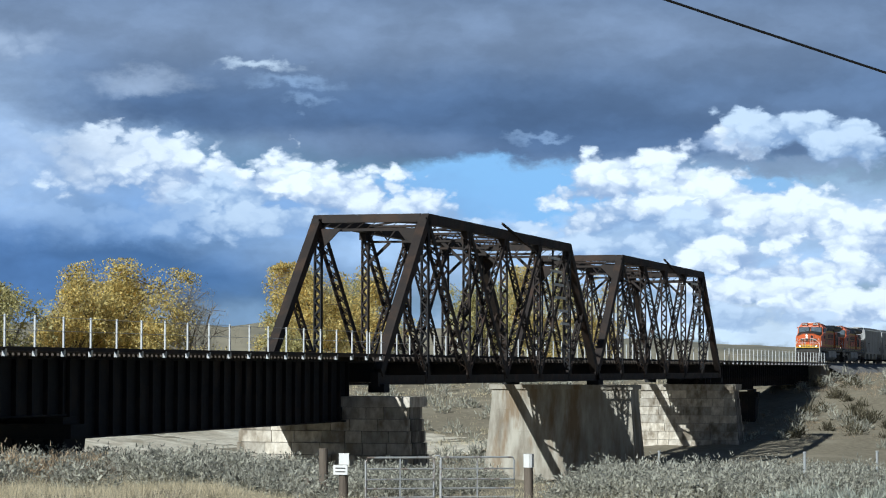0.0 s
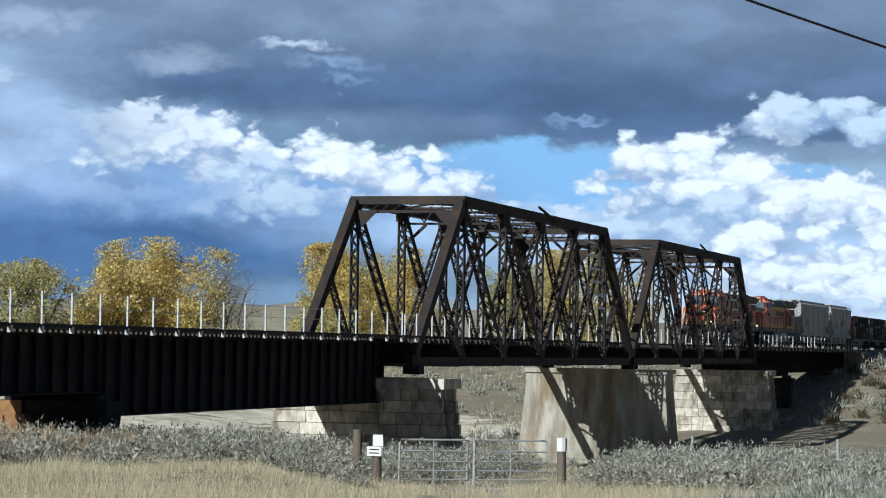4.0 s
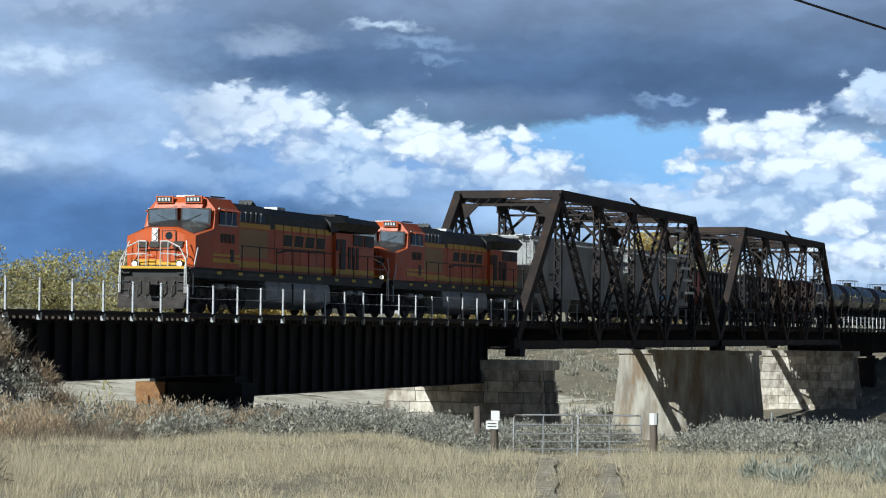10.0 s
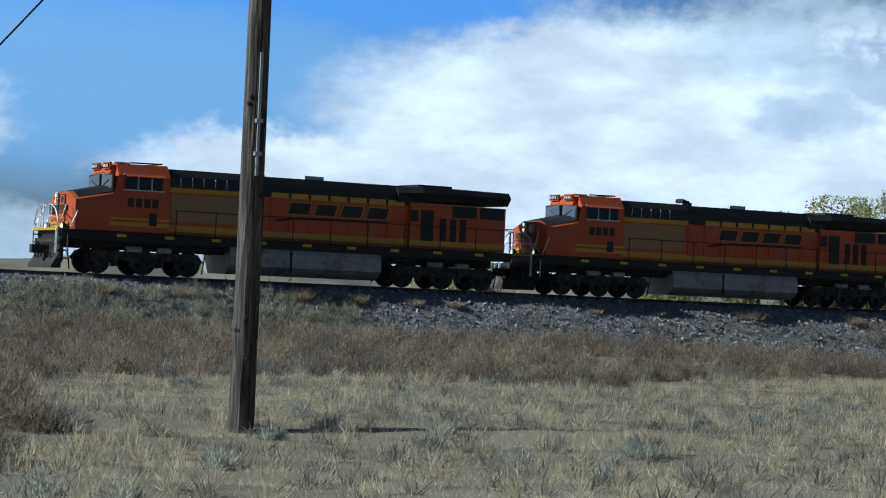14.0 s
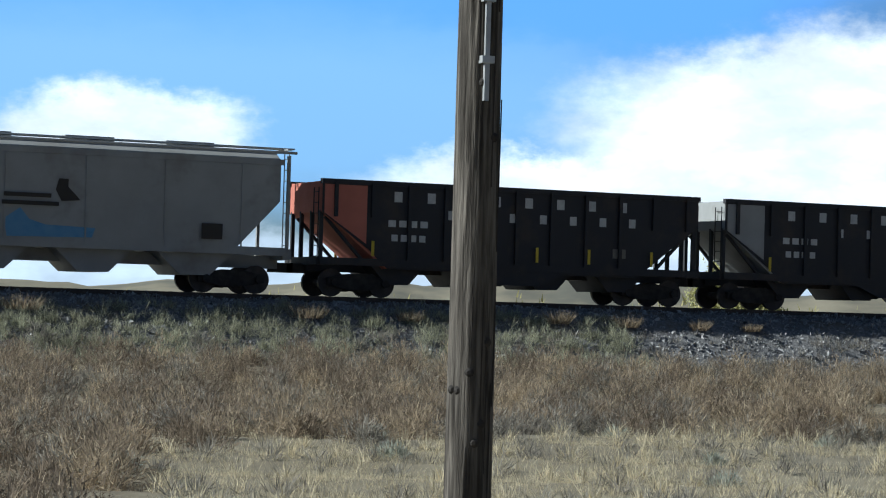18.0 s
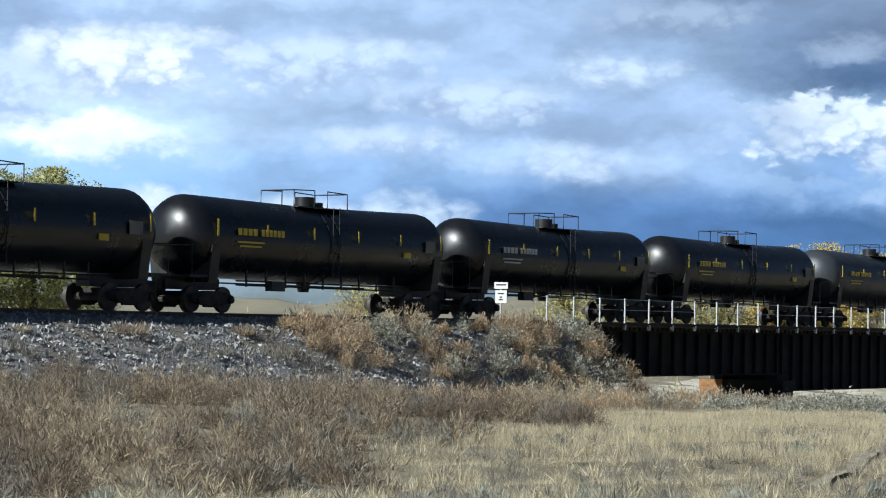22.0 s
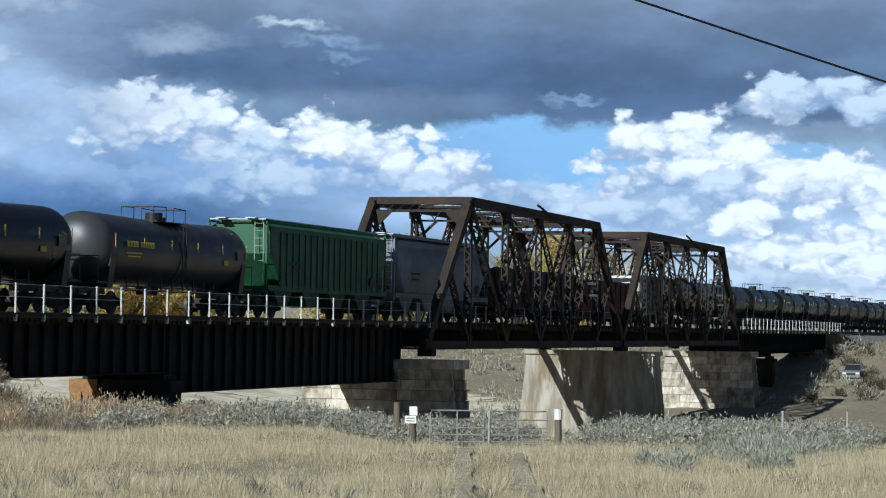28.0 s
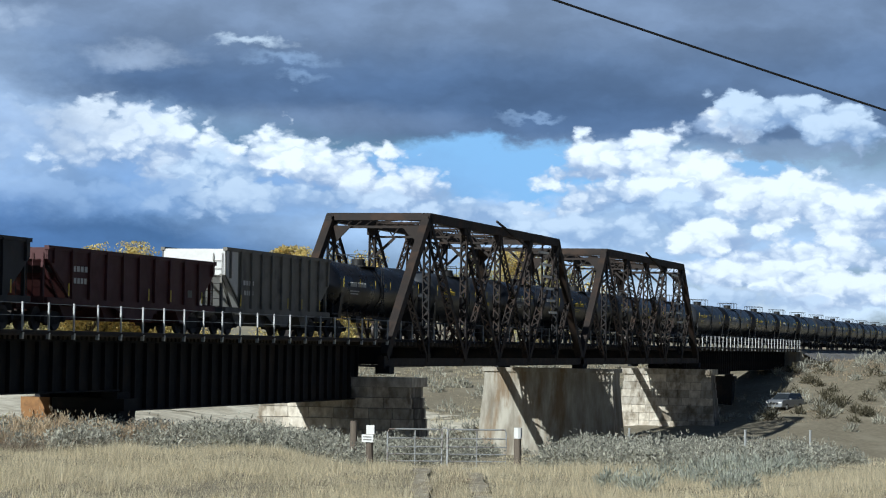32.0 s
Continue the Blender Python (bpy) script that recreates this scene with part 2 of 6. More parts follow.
    heap(50.2, 6.0, 2.53, 0.88, 0.9, WHITE, SHADE, soft=0.45)
    heap(47.0, 5.4, 2.07, 0.66, 0.8, BRIGHT, SHADE, soft=0.45)
    heap(58.3, 5.2, 2.07, 0.50, 0.75, BRIGHT, SHADE, soft=0.45)
    heap(61.5, 6.0, 1.61, 0.44, 0.8, BRIGHT, SHADE, soft=0.45)
    heap(56.4, 4.2, 1.84, 0.40, 0.7, BRIGHT, SHADE, soft=0.45)
    heap(60.6, 3.9, 1.84, 0.44, 0.7, BRIGHT, SHADE, soft=0.45)
    heap(63.0, 7.2, 2.07, 0.44, 0.6, (0.5, 0.58, 0.74), DECKLIGHT, soft=0.45)
    # clear sky with white banks
    patch(13, 9.2, 21.0, 5.4, DEEP, 1.0, 0.35, True)
    patch(15, 4.6, 17.0, 2.2, BLUE, 0.9, 0.5, True)
    patch(34.0, 4.2, 7.6, 2.6, WHITE, 1.0, 0.2)
    patch(38, 6.3, 3.6, 1.0, BRIGHT, 0.9, 0.4)
    patch(27.0, 7.6, 5.0, 1.3, DEEP, 0.9, 0.3)
    patch(26.5, 3.0, 5.0, 0.9, WHITE, 1.0, 0.3)
    patch(28.5, 1.8, 3.6, 0.9, WHITE, 0.9, 0.4)
    patch(16.0, 3.9, 3.0, 1.1, WHITE, 0.95, 0.3)
    patch(14.0, 2.4, 3.0, 0.9, BRIGHT, 0.8, 0.4)
    patch(20, 0.9, 16.0, 0.9, BRIGHT, 0.9, 0.5)
    heap(38.6, 6.3, 1.84, 0.66, 0.9, WHITE, (0.5, 0.58, 0.76), soft=0.45)
    heap(41.3, 6.9, 1.84, 0.77, 0.9, WHITE, (0.5, 0.58, 0.76), soft=0.45)
    heap(40.0, 5.2, 2.07, 0.55, 0.8, BRIGHT, (0.4, 0.48, 0.68), soft=0.45)
    heap(42.8, 5.5, 1.84, 0.55, 0.8, BRIGHT, (0.4, 0.48, 0.68), soft=0.45)
    heap(37.3, 4.6, 1.38, 0.44, 0.7, BRIGHT, (0.46, 0.56, 0.76), soft=0.45)
    heap(40.8, 4.0, 1.84, 0.44, 0.8, WHITE, (0.5, 0.58, 0.76), soft=0.45)
    heap(40.0, 2.5, 2.30, 0.44, 0.8, WHITE, (0.55, 0.65, 0.85), soft=0.45)


make_sky()


# ---- mesh and material helpers ----
class Mesh:
    """Collects corners and faces of one part."""

    def __init__(self):
        self.v, self.f = [], []

    def add(self, verts, faces):
        k = len(self.v)
        self.v.extend(verts)
        self.f.extend([tuple(i + k for i in q) for q in faces])
        return self

    def box(self, x, y, z, sx, sy, sz):
        """A box by its centre and size."""
        c = [(x + a * sx / 2, y + b * sy / 2, z + d * sz / 2) for a in (-1, 1) for b in (-1, 1) for d in (-1, 1)]
        return self.add(c, [(0, 1, 3, 2), (4, 6, 7, 5), (0, 4, 5, 1), (2, 3, 7, 6), (0, 2, 6, 4), (1, 5, 7, 3)])

    def beam(self, p, q, w, h, side=(0, 1, 0)):
        """A straight bar from p to q, w wide along side, h deep."""
        p, q = Vector(p), Vector(q)
        along = (q - p).normalized()
        s = Vector(side) - along * along.dot(Vector(side))
        s = s.normalized() if s.length > 1e-4 else along.orthogonal().normalized()
        u = along.cross(s)
        s, u = s * w / 2, u * h / 2
        c = [tuple(e + a * s + b * u) for e in (p, q) for a, b in ((-1, -1), (1, -1), (1, 1), (-1, 1))]
        return self.add(c, [(3, 2, 1, 0), (4, 5, 6, 7), (0, 1, 5, 4), (1, 2, 6, 5), (2, 3, 7, 6), (3, 0, 4, 7)])

    def tube(self, points, r, n=6, ends=True):
        """A round bar along points; r may be one radius or one for each point."""
        points = [Vector(p) for p in points]
        radii = r if isinstance(r, (list, tuple)) else [r] * len(points)
        k = len(self.v)
        for i, p in enumerate(points):
            d = (points[min(i + 1, len(points) - 1)] - points[max(i - 1, 0)]).normalized()
            a = Vector((0, 0, 1)) if abs(d.z) < 0.9 else Vector((1, 0, 0))
            s = d.cross(a).normalized()
            t = d.cross(s)
            self.v.extend(tuple(p + radii[i] * (math.cos(j * math.tau / n) * s + math.sin(j * math.tau / n) * t)) for j in range(n))
        for i in range(len(points) - 1):
            for j in range(n):
                a, b = k + i * n + j, k + i * n + (j + 1) % n
                self.f.append((a, b, b + n, a + n))
        if ends:
            self.f.append(tuple(k + j for j in reversed(range(n))))
            self.f.append(tuple(k + (len(points) - 1) * n + j for j in range(n)))
        return self

    def prism(self, outline, a, b, axis="y"):
        """An outline (pairs) pushed from a to b along an axis. y: pairs are x, z; x: pairs are y, z; z: pairs are x, y."""
        def at(p, d):
            return {"y": (p[0], d, p[1]), "x": (d, p[0], p[1]), "z": (p[0], p[1], d)}[axis]
        n = len(outline)
        return self.add([at(p, a) for p in outline] + [at(p, b) for p in outline],
                        [tuple(range(n)), tuple(range(2 * n - 1, n - 1, -1))] + [(i, i + n, (i + 1) % n + n, (i + 1) % n) for i in range(n)])

    def loft(self, rings, ends=True):
        n, k = len(rings[0]), len(self.v)
        for r in rings:
            self.v.extend(tuple(p) for p in r)
        for i in range(len(rings) - 1):
            for j in range(n):
                a, b = k + i * n + j, k + i * n + (j + 1) % n
                self.f.append((a, b, b + n, a + n))
        if ends:
            self.f.append(tuple(k + j for j in reversed(range(n))))
            self.f.append(tuple(k + (len(rings) - 1) * n + j for j in range(n)))
        return self

    def data(self, name, material, smooth=False):
        me = bpy.data.meshes.new(name)
        me.from_pydata(self.v, [], self.f)
        if material:
            me.materials.append(material)
        bm = bmesh.new()
        bm.from_mesh(me)
        bmesh.ops.recalc_face_normals(bm, faces=bm.faces)
        bm.to_mesh(me)
        bm.free()
        if smooth:
            me.polygons.foreach_set("use_smooth", [True] * len(me.polygons))
            me.set_sharp_from_angle(angle=radians(40))
        return me


def part(name, mesh, material, parent=None, label="", smooth=False):
    """One mesh object, under a thing or a part if there is one."""
    ob = new(name, mesh.data(name, material, smooth) if isinstance(mesh, Mesh) else mesh)
    if parent:
        ob.parent = parent
    return tagged(ob, label)


def thing(name, label, category, group="", kind=""):
    return tagged(new(name), label, category, group, kind)


def material(name, base, other=None, rough=0.8, metal=0.0, scale=3.0, amount=0.5, bump=0.0, bump_scale=20.0, third=None, third_scale=0.6,
             per_island=0.0, per_object=0.0, stretch=(1, 1, 1), sheen=0.0, wet=None):
    """A surface: two colours mixed by noise, a third in larger stains, relief, and a change from piece to piece."""
    m = bpy.data.materials.new(name)
    m.use_nodes = True
    n = Net(m.node_tree)
    shader = m.node_tree.nodes["Principled BSDF"]
    where = n.add("ShaderNodeTexCoord", out=3)
    where = n.vec("MULTIPLY", where, stretch)
    fine = n.noise(where, scale, 5.0, 0.6)
    colour = n.mix(n.ramp(fine, 0.5 - 0.35, 0.5 + 0.35, 0.5 - amount, 0.5 + amount), rgb(*base), rgb(*(other or [c * 0.7 for c in base])))
    if third:
        stain = n.ramp(n.noise(where, third_scale, 4.0, 0.65), 0.48, 0.66)
        colour = n.mix(n.math("MULTIPLY", stain, 0.8), colour, rgb(*third))
    if per_island or per_object:
        if per_island:
            chance = n.add("ShaderNodeNewGeometry", out=8)
        else:
            chance = n.add("ShaderNodeObjectInfo", out=5)
        span = per_island or per_object
        value = n.ramp(chance, 0, 1, 1 - span, 1 + span)
        colour = n.mix(1.0, colour, n.add("ShaderNodeCombineXYZ", value, value, value), "MULTIPLY")
    n.put(shader.inputs["Base Color"], colour)
    n.put(shader.inputs["Roughness"], n.ramp(fine, 0.2, 0.8, max(0.02, rough - 0.1), min(1, rough + 0.1)))
    shader.inputs["Metallic"].default_value = metal
    if rough > 0.7:
        shader.inputs["Specular IOR Level"].default_value = 0.25
    if bump:
        relief = n.nodes.new("ShaderNodeBump")
        relief.inputs["Strength"].default_value = bump
        relief.inputs["Distance"].default_value = 0.05
        n.put(relief.inputs["Height"], n.noise(where, bump_scale, 5.0, 0.65))
        n.put(shader.inputs["Normal"], relief.outputs[0])
    return m


def leaf_material(name, a, b, spread=0.35):
    """Leaves and blades: a little light comes through, and each island differs."""
    m = material(name, a, b, 0.8, 0.0, 0.5, 0.5, per_island=spread)
    n = Net(m.node_tree)
    shader = m.node_tree.nodes["Principled BSDF"]
    thin = n.nodes.new("ShaderNodeBsdfTranslucent")
    n.links.new(shader.inputs["Base Color"].links[0].from_socket, thin.inputs[0])
    both = n.nodes.new("ShaderNodeMixShader")
    both.inputs[0].default_value = 0.48
    n.links.new(shader.outputs[0], both.inputs[1])
    n.links.new(thin.outputs[0], both.inputs[2])
    n.links.new(both.outputs[0], m.node_tree.nodes["Material Output"].inputs[0])
    return m


STEEL = material("bridge steel", (0.022, 0.019, 0.018), (0.042, 0.032, 0.027), 0.72, 0.0, 2.5, 0.5, 0.15, 30, third=(0.06, 0.038, 0.027), third_scale=0.7)
GIRDER = material("girder steel", (0.012, 0.013, 0.015), (0.022, 0.021, 0.022), 0.72, 0.0, 2.0, 0.5, 0.15, 30, third=(0.045, 0.034, 0.028), third_scale=0.5)
GALV = material("galvanised steel", (0.62, 0.63, 0.62), (0.45, 0.46, 0.46), 0.45, 0.5, 8, 0.5)
GATESTEEL = material("dull grey gate tube", (0.44, 0.45, 0.45), (0.32, 0.325, 0.32), 0.5, 0.4, 8, 0.5, third=(0.2, 0.14, 0.1), third_scale=3.0)
RUST = material("rusted steel", (0.38, 0.2, 0.08), (0.2, 0.11, 0.055), 0.85, 0.0, 4, 0.5, 0.3, 25)
STONE = material("pale limestone", (0.66, 0.61, 0.52), (0.36, 0.31, 0.24), 0.9, 0.0, 2.2, 0.75, 0.8, 7, third=(0.16, 0.125, 0.085), third_scale=0.8, per_object=0.25, stretch=(1, 1, 0.6))
# stained limestone, darkened in its colour for the piers' shaded end faces
SHADESTONE = material("stained limestone with shade painted in", (0.24, 0.215, 0.18), (0.1, 0.088, 0.072), 0.92, 0.0, 2.0, 0.8, 0.8, 7, third=(0.4, 0.37, 0.32), third_scale=1.3, per_object=0.25, stretch=(1, 1, 0.4))
CONCRETE = material("weathered concrete", (0.47, 0.44, 0.37), (0.24, 0.21, 0.165), 0.9, 0.0, 1.4, 0.8, 0.4, 14, third=(0.22, 0.15, 0.085), third_scale=0.9, stretch=(1, 1, 0.22))
MORTAR = material("mortar", (0.3, 0.28, 0.25), (0.22, 0.2, 0.18), 0.95)
TIMBER = material("weathered timber", (0.2, 0.165, 0.13), (0.1, 0.08, 0.065), 0.9, 0.0, 6, 0.5, 0.6, 14, stretch=(1, 1, 0.12), per_object=0.15)
TIE = material("creosoted timber", (0.06, 0.048, 0.04), (0.1, 0.085, 0.07), 0.9, 0.0, 6, 0.5, 0.3, 20, per_object=0.2)
RAIL = material("rail steel", (0.16, 0.11, 0.08), (0.1, 0.075, 0.06), 0.6, 0.3, 5, 0.5)
BALLAST = material("grey ballast", (0.36, 0.35, 0.34), (0.15, 0.147, 0.145), 0.95, 0.0, 9.0, 0.6, 1.0, 14, third=(0.24, 0.2, 0.15), third_scale=0.35)
SOIL = material("dry grassland soil", (0.32, 0.28, 0.2), (0.19, 0.16, 0.11), 0.98, 0.0, 1.8, 0.6, 0.6, 6, third=(0.33, 0.29, 0.21), third_scale=0.12)
SILT = material("pale river silt", (0.84, 0.78, 0.64), (0.56, 0.49, 0.37), 0.95, 0.0, 0.7, 0.8, 0.8, 3, third=(0.36, 0.31, 0.22), third_scale=0.25)
TRACKDIRT = material("worn wheel track", (0.5, 0.44, 0.34), (0.27, 0.23, 0.165), 0.98, 0.0, 4.0, 0.8, 0.8, 14, third=(0.3, 0.25, 0.17), third_scale=1.2)
BLUFF = material("eroded bluff", (0.36, 0.32, 0.23), (0.22, 0.2, 0.15), 0.98, 0.0, 0.02, 0.7, third=(0.17, 0.17, 0.14), third_scale=0.01)
WHITEPAINT = material("white paint", (0.78, 0.77, 0.74), (0.66, 0.65, 0.62), 0.6, 0.0, 5, 0.4)
BLACKPAINT = material("black paint", (0.012, 0.012, 0.013), (0.02, 0.019, 0.018), 0.45, 0.0, 2, 0.5)

ORANGE = material("orange enamel", (0.62, 0.115, 0.022), (0.5, 0.095, 0.022), 0.42, 0.0, 1.2, 0.5, third=(0.46, 0.13, 0.05), third_scale=0.7)
BLACK = material("black enamel", (0.014, 0.015, 0.014), (0.028, 0.027, 0.024), 0.5, 0.0, 1.5, 0.5)
YELLOW = material("yellow stripe", (0.72, 0.42, 0.03), (0.58, 0.34, 0.03), 0.45, 0.0, 3, 0.4)
TAN = material("primer patch", (0.45, 0.28, 0.13), (0.4, 0.25, 0.12), 0.6, 0.0, 1.5, 0.4)
TANKGREY = material("fuel tank silver", (0.5, 0.5, 0.48), (0.36, 0.35, 0.33), 0.5, 0.2, 2, 0.5, third=(0.25, 0.22, 0.18), third_scale=0.9)
TRUCKDUST = material("pale road dust on cast steel", (0.13, 0.12, 0.105), (0.045, 0.04, 0.036), 0.85, 0.0, 3, 0.7)
TRUCK = material("dusty cast steel", (0.07, 0.06, 0.052), (0.035, 0.031, 0.028), 0.8, 0.0, 4, 0.6)
WHEEL = material("wheel steel", (0.1, 0.085, 0.075), (0.06, 0.05, 0.045), 0.6, 0.4, 4, 0.5)
TANKBLACK = material("black tank paint", (0.006, 0.0065, 0.009), (0.011, 0.0115, 0.014), 0.31, 0.0, 0.8, 0.5, third=(0.016, 0.015, 0.014), third_scale=0.5)
# the silver sheen is put into a lighter grey base colour
TANKSHEEN = material("satin grey tank paint with sheen in its colour", (0.06, 0.065, 0.075), (0.045, 0.048, 0.055), 0.38, 0.15, 0.8, 0.5, third=(0.05, 0.045, 0.03), third_scale=0.4)
HOPPERGREY = material("grey hopper paint", (0.42, 0.43, 0.42), (0.33, 0.33, 0.32), 0.6, 0.0, 0.8, 0.5, third=(0.27, 0.26, 0.24), third_scale=0.5)
HOPPERBLUE = material("blue grey hopper paint", (0.2, 0.25, 0.31), (0.16, 0.2, 0.25), 0.55, 0.0, 0.8, 0.5, third=(0.14, 0.16, 0.18), third_scale=0.5)
HOPPERGREEN = material("green hopper paint", (0.018, 0.12, 0.05), (0.016, 0.085, 0.038), 0.55, 0.0, 0.8, 0.5, third=(0.03, 0.1, 0.05), third_scale=0.5)
COALBLACK = material("black hopper paint", (0.02, 0.021, 0.028), (0.035, 0.034, 0.036), 0.6, 0.0, 0.9, 0.5, third=(0.055, 0.042, 0.035), third_scale=0.6)
MAROON = material("oxide red hopper paint", (0.085, 0.022, 0.024), (0.06, 0.02, 0.02), 0.65, 0.0, 0.9, 0.5, third=(0.09, 0.04, 0.03), third_scale=0.6)
SLATEPAINT = material("slate hopper paint", (0.21, 0.2, 0.175), (0.16, 0.15, 0.13), 0.6, 0.0, 0.9, 0.5, third=(0.08, 0.075, 0.07), third_scale=0.6)
SALMON = material("faded red patch", (0.6, 0.2, 0.14), (0.5, 0.17, 0.12), 0.7, 0.0, 1.5, 0.4)
MARKWHITE = material("stencil white", (0.7, 0.7, 0.68), (0.5, 0.5, 0.48), 0.6, 0.0, 6, 0.4)
MARKYELLOW = material("reflector yellow", (0.75, 0.56, 0.03), (0.6, 0.45, 0.03), 0.4, 0.0, 6, 0.3)
MARKDARK = material("stencil dark", (0.03, 0.026, 0.022), (0.05, 0.04, 0.03), 0.6, 0.0, 4, 0.4)
MARKBLUE = material("painted blue marking", (0.1, 0.3, 0.55), (0.2, 0.4, 0.6), 0.6, 0.0, 3, 0.4)
GLASS = material("dark window glass", (0.02, 0.025, 0.03), (0.03, 0.035, 0.04), 0.06, 0.0, 2, 0.3)
# the pale blue-grey base holds the sky's reflection in the panes
WINDSCREEN = material("windscreen with sky reflection painted in", (0.16, 0.2, 0.24), (0.07, 0.085, 0.1), 0.05, 0.0, 2, 0.4)
CHROME = material("pale handrail", (0.75, 0.74, 0.7), (0.6, 0.6, 0.57), 0.4, 0.3, 6, 0.4)
CABLE = material("black cable", (0.015, 0.015, 0.016), None, 0.6)


def lamp_glow():
    m = bpy.data.materials.new("lit headlamp")
    m.use_nodes = True
    s = m.node_tree.nodes["Principled BSDF"]
    s.inputs["Base Color"].default_value = rgb(1, 0.95, 0.85)
    s.inputs["Emission Color"].default_value = rgb(1, 0.9, 0.75)
    s.inputs["Emission Strength"].default_value = 1.1
    return m


HEADLAMP = lamp_glow()

# ---- ground ----
def step(v, a, b):
    k = np.clip((v - a) / (b - a), 0, 1)
    return k * k * (3 - 2 * k)


def ground_height(x, y):
    x, y = np.asarray(x, float), np.asarray(y, float)
    z = -3.05 + 0.18 * np.sin(x * 0.21 + y * 0.13) * np.cos(y * 0.17 - x * 0.05) + 0.07 * np.sin(x * 0.9 + 1.3 * y)
    apron = -2.05 - (np.abs(y) - 5.2) * 0.052 + 0.1 * np.sin(x * 0.5 + y * 0.7)
    z = np.where((y < 0) & (x < 75), np.maximum(z, apron - 1.2 * step(x, 40, 70)), z)
    across = 1 - step(x - 0.25 * y, 222, 285)
    z = z - 1.0 * step(x, 26, 63) * across * (1 - 0.75 * step(y, -21, -13))
    valley = step(x + 0.12 * y, 72, 124) * across
    z = z - 4.0 * valley * (1 - 0.75 * step(y, 18, 60))
    z = z - 0.9 * step(x, 140, 165) * (1 - step(x, 185, 215)) * (1 - step(y, 12, 40))
    z = z + 1.6 * step(x - 0.25 * y, 250, 300) * (1 - step(np.abs(y), 30, 70))
    # the sage flat that falls from the meadow to the river
    r = np.hypot(x, y + 41.35)
    az = np.degrees(np.arctan2(x, y + 41.35))
    flat = np.interp(r, (30, 48, 62, 75, 100, 112, 124, 140, 200), (-2.95, -3.1, -3.3, -3.7, -4.45, -5.3, -6.3, -6.9, -7.1))
    flat = flat - 0.55 * step(az, 69, 73) * (1 - 0.35 * step(az, 75.5, 78)) * step(r, 45, 63)
    flat = flat + 0.07 * np.sin(x * 0.33 + y * 0.5) + 0.05 * np.sin(x * 0.9 - 1.3 * y)
    k = step(x, 26, 46) * (1 - step(x, 122, 138)) * (1 - step(y, -3, 5))
    z = z * (1 - k) + flat * k
    # the embankment under the track, cut off at the two abutments
    bank = np.where(np.abs(y) < 3.0, -0.95, -0.95 - (np.abs(y) - 3.0) * 0.56)
    bank = bank + 0.1 * np.sin(x * 0.7 + y) * (np.abs(y) > 3.2)
    cut = np.where(x < 180, np.maximum(0, x - 64.0) * 0.75, np.maximum(0, 288 - x) * 0.75)
    return np.maximum(z, bank - cut)


def axis_steps(lo, hi, fine_lo, fine_hi, fine, growth=1.25):
    a = list(np.arange(fine_lo, fine_hi + fine, fine))
    d = fine
    while a[-1] < hi:
        d *= growth
        a.append(a[-1] + d)
    d = fine
    while a[0] > lo:
        d *= growth
        a.insert(0, a[0] - d)
    return np.array(a)


def sheet(name, xs, ys, height, mat, label, lift=0.0):
    X, Y = np.meshgrid(xs, ys)
    Z = height(X, Y) + lift
    w = len(xs)
    i = np.arange((len(ys) - 1) * w).reshape(len(ys) - 1, w)[:, :-1].ravel()
    me = bpy.data.meshes.new(name)
    me.from_pydata(np.stack([X.ravel(), Y.ravel(), Z.ravel()], 1).tolist(), [], np.stack([i, i + 1, i + w + 1, i + w], 1).tolist())
    me.materials.append(mat)
    me.polygons.foreach_set("use_smooth", [True] * len(me.polygons))
    return tagged(new(name, me), label, "ground", kind="structure")


sheet("ground", axis_steps(-4500, 4800, -60, 130, 1.0), axis_steps(-900, 4500, -85, 20, 0.8), ground_height, SOIL,
      "dry tan grassland soil with a river bottom")


def ballast_height(x, y):
    r = np.abs(y)
    z = np.interp(r, (1.9, 2.3, 3.5, 9.0), (-0.2, -0.34, -0.46, -3.2))
    z = z - np.maximum(0, r - 4.3) * 0.5 * step(x, 44, 62) * (x < 100)
    return z + 0.05 * np.sin(x * 2.1 + y * 3.0) * np.cos(x * 0.63) + 0.03 * np.sin(7 * x + 5 * y)


sheet("ballast_near", np.arange(-160, 64.6, 0.5), np.arange(-8.0, 8.1, 0.4), ballast_height, BALLAST, "grey crushed rock ballast under the track")
sheet("ballast_far", np.arange(287, 900, 3.0), np.arange(-5.4, 5.5, 0.6), ballast_height, BALLAST, "grey crushed rock ballast under the track")


def road_centre(x):
    return -41.35 + 0.2857 * x + 0.05 * np.sin(x * 0.16) - 0.1


def wheel_track(name, offset):
    me = Mesh()
    for i in range(70):
        x = 14 + 54 * i / 69
        y = float(road_centre(x)) + offset
        w = 0.17 + 0.04 * math.sin(x * 1.7) + 0.03 * math.sin(x * 4.1 + offset)
        for s in (-1, -0.33, 0.33, 1):
            me.v.append((x, y + s * w, float(ground_height(x, y + s * w)) + 0.05))
    me.f = [(4 * i + j, 4 * i + 4 + j, 4 * i + 5 + j, 4 * i + 1 + j) for i in range(69) for j in range(3)]
    tagged(part(name, me, TRACKDIRT, None, "bare pale dirt rut of the farm road"), category="road", kind="structure")


wheel_track("road_rut_1", -0.58)
wheel_track("road_rut_2", 0.58)

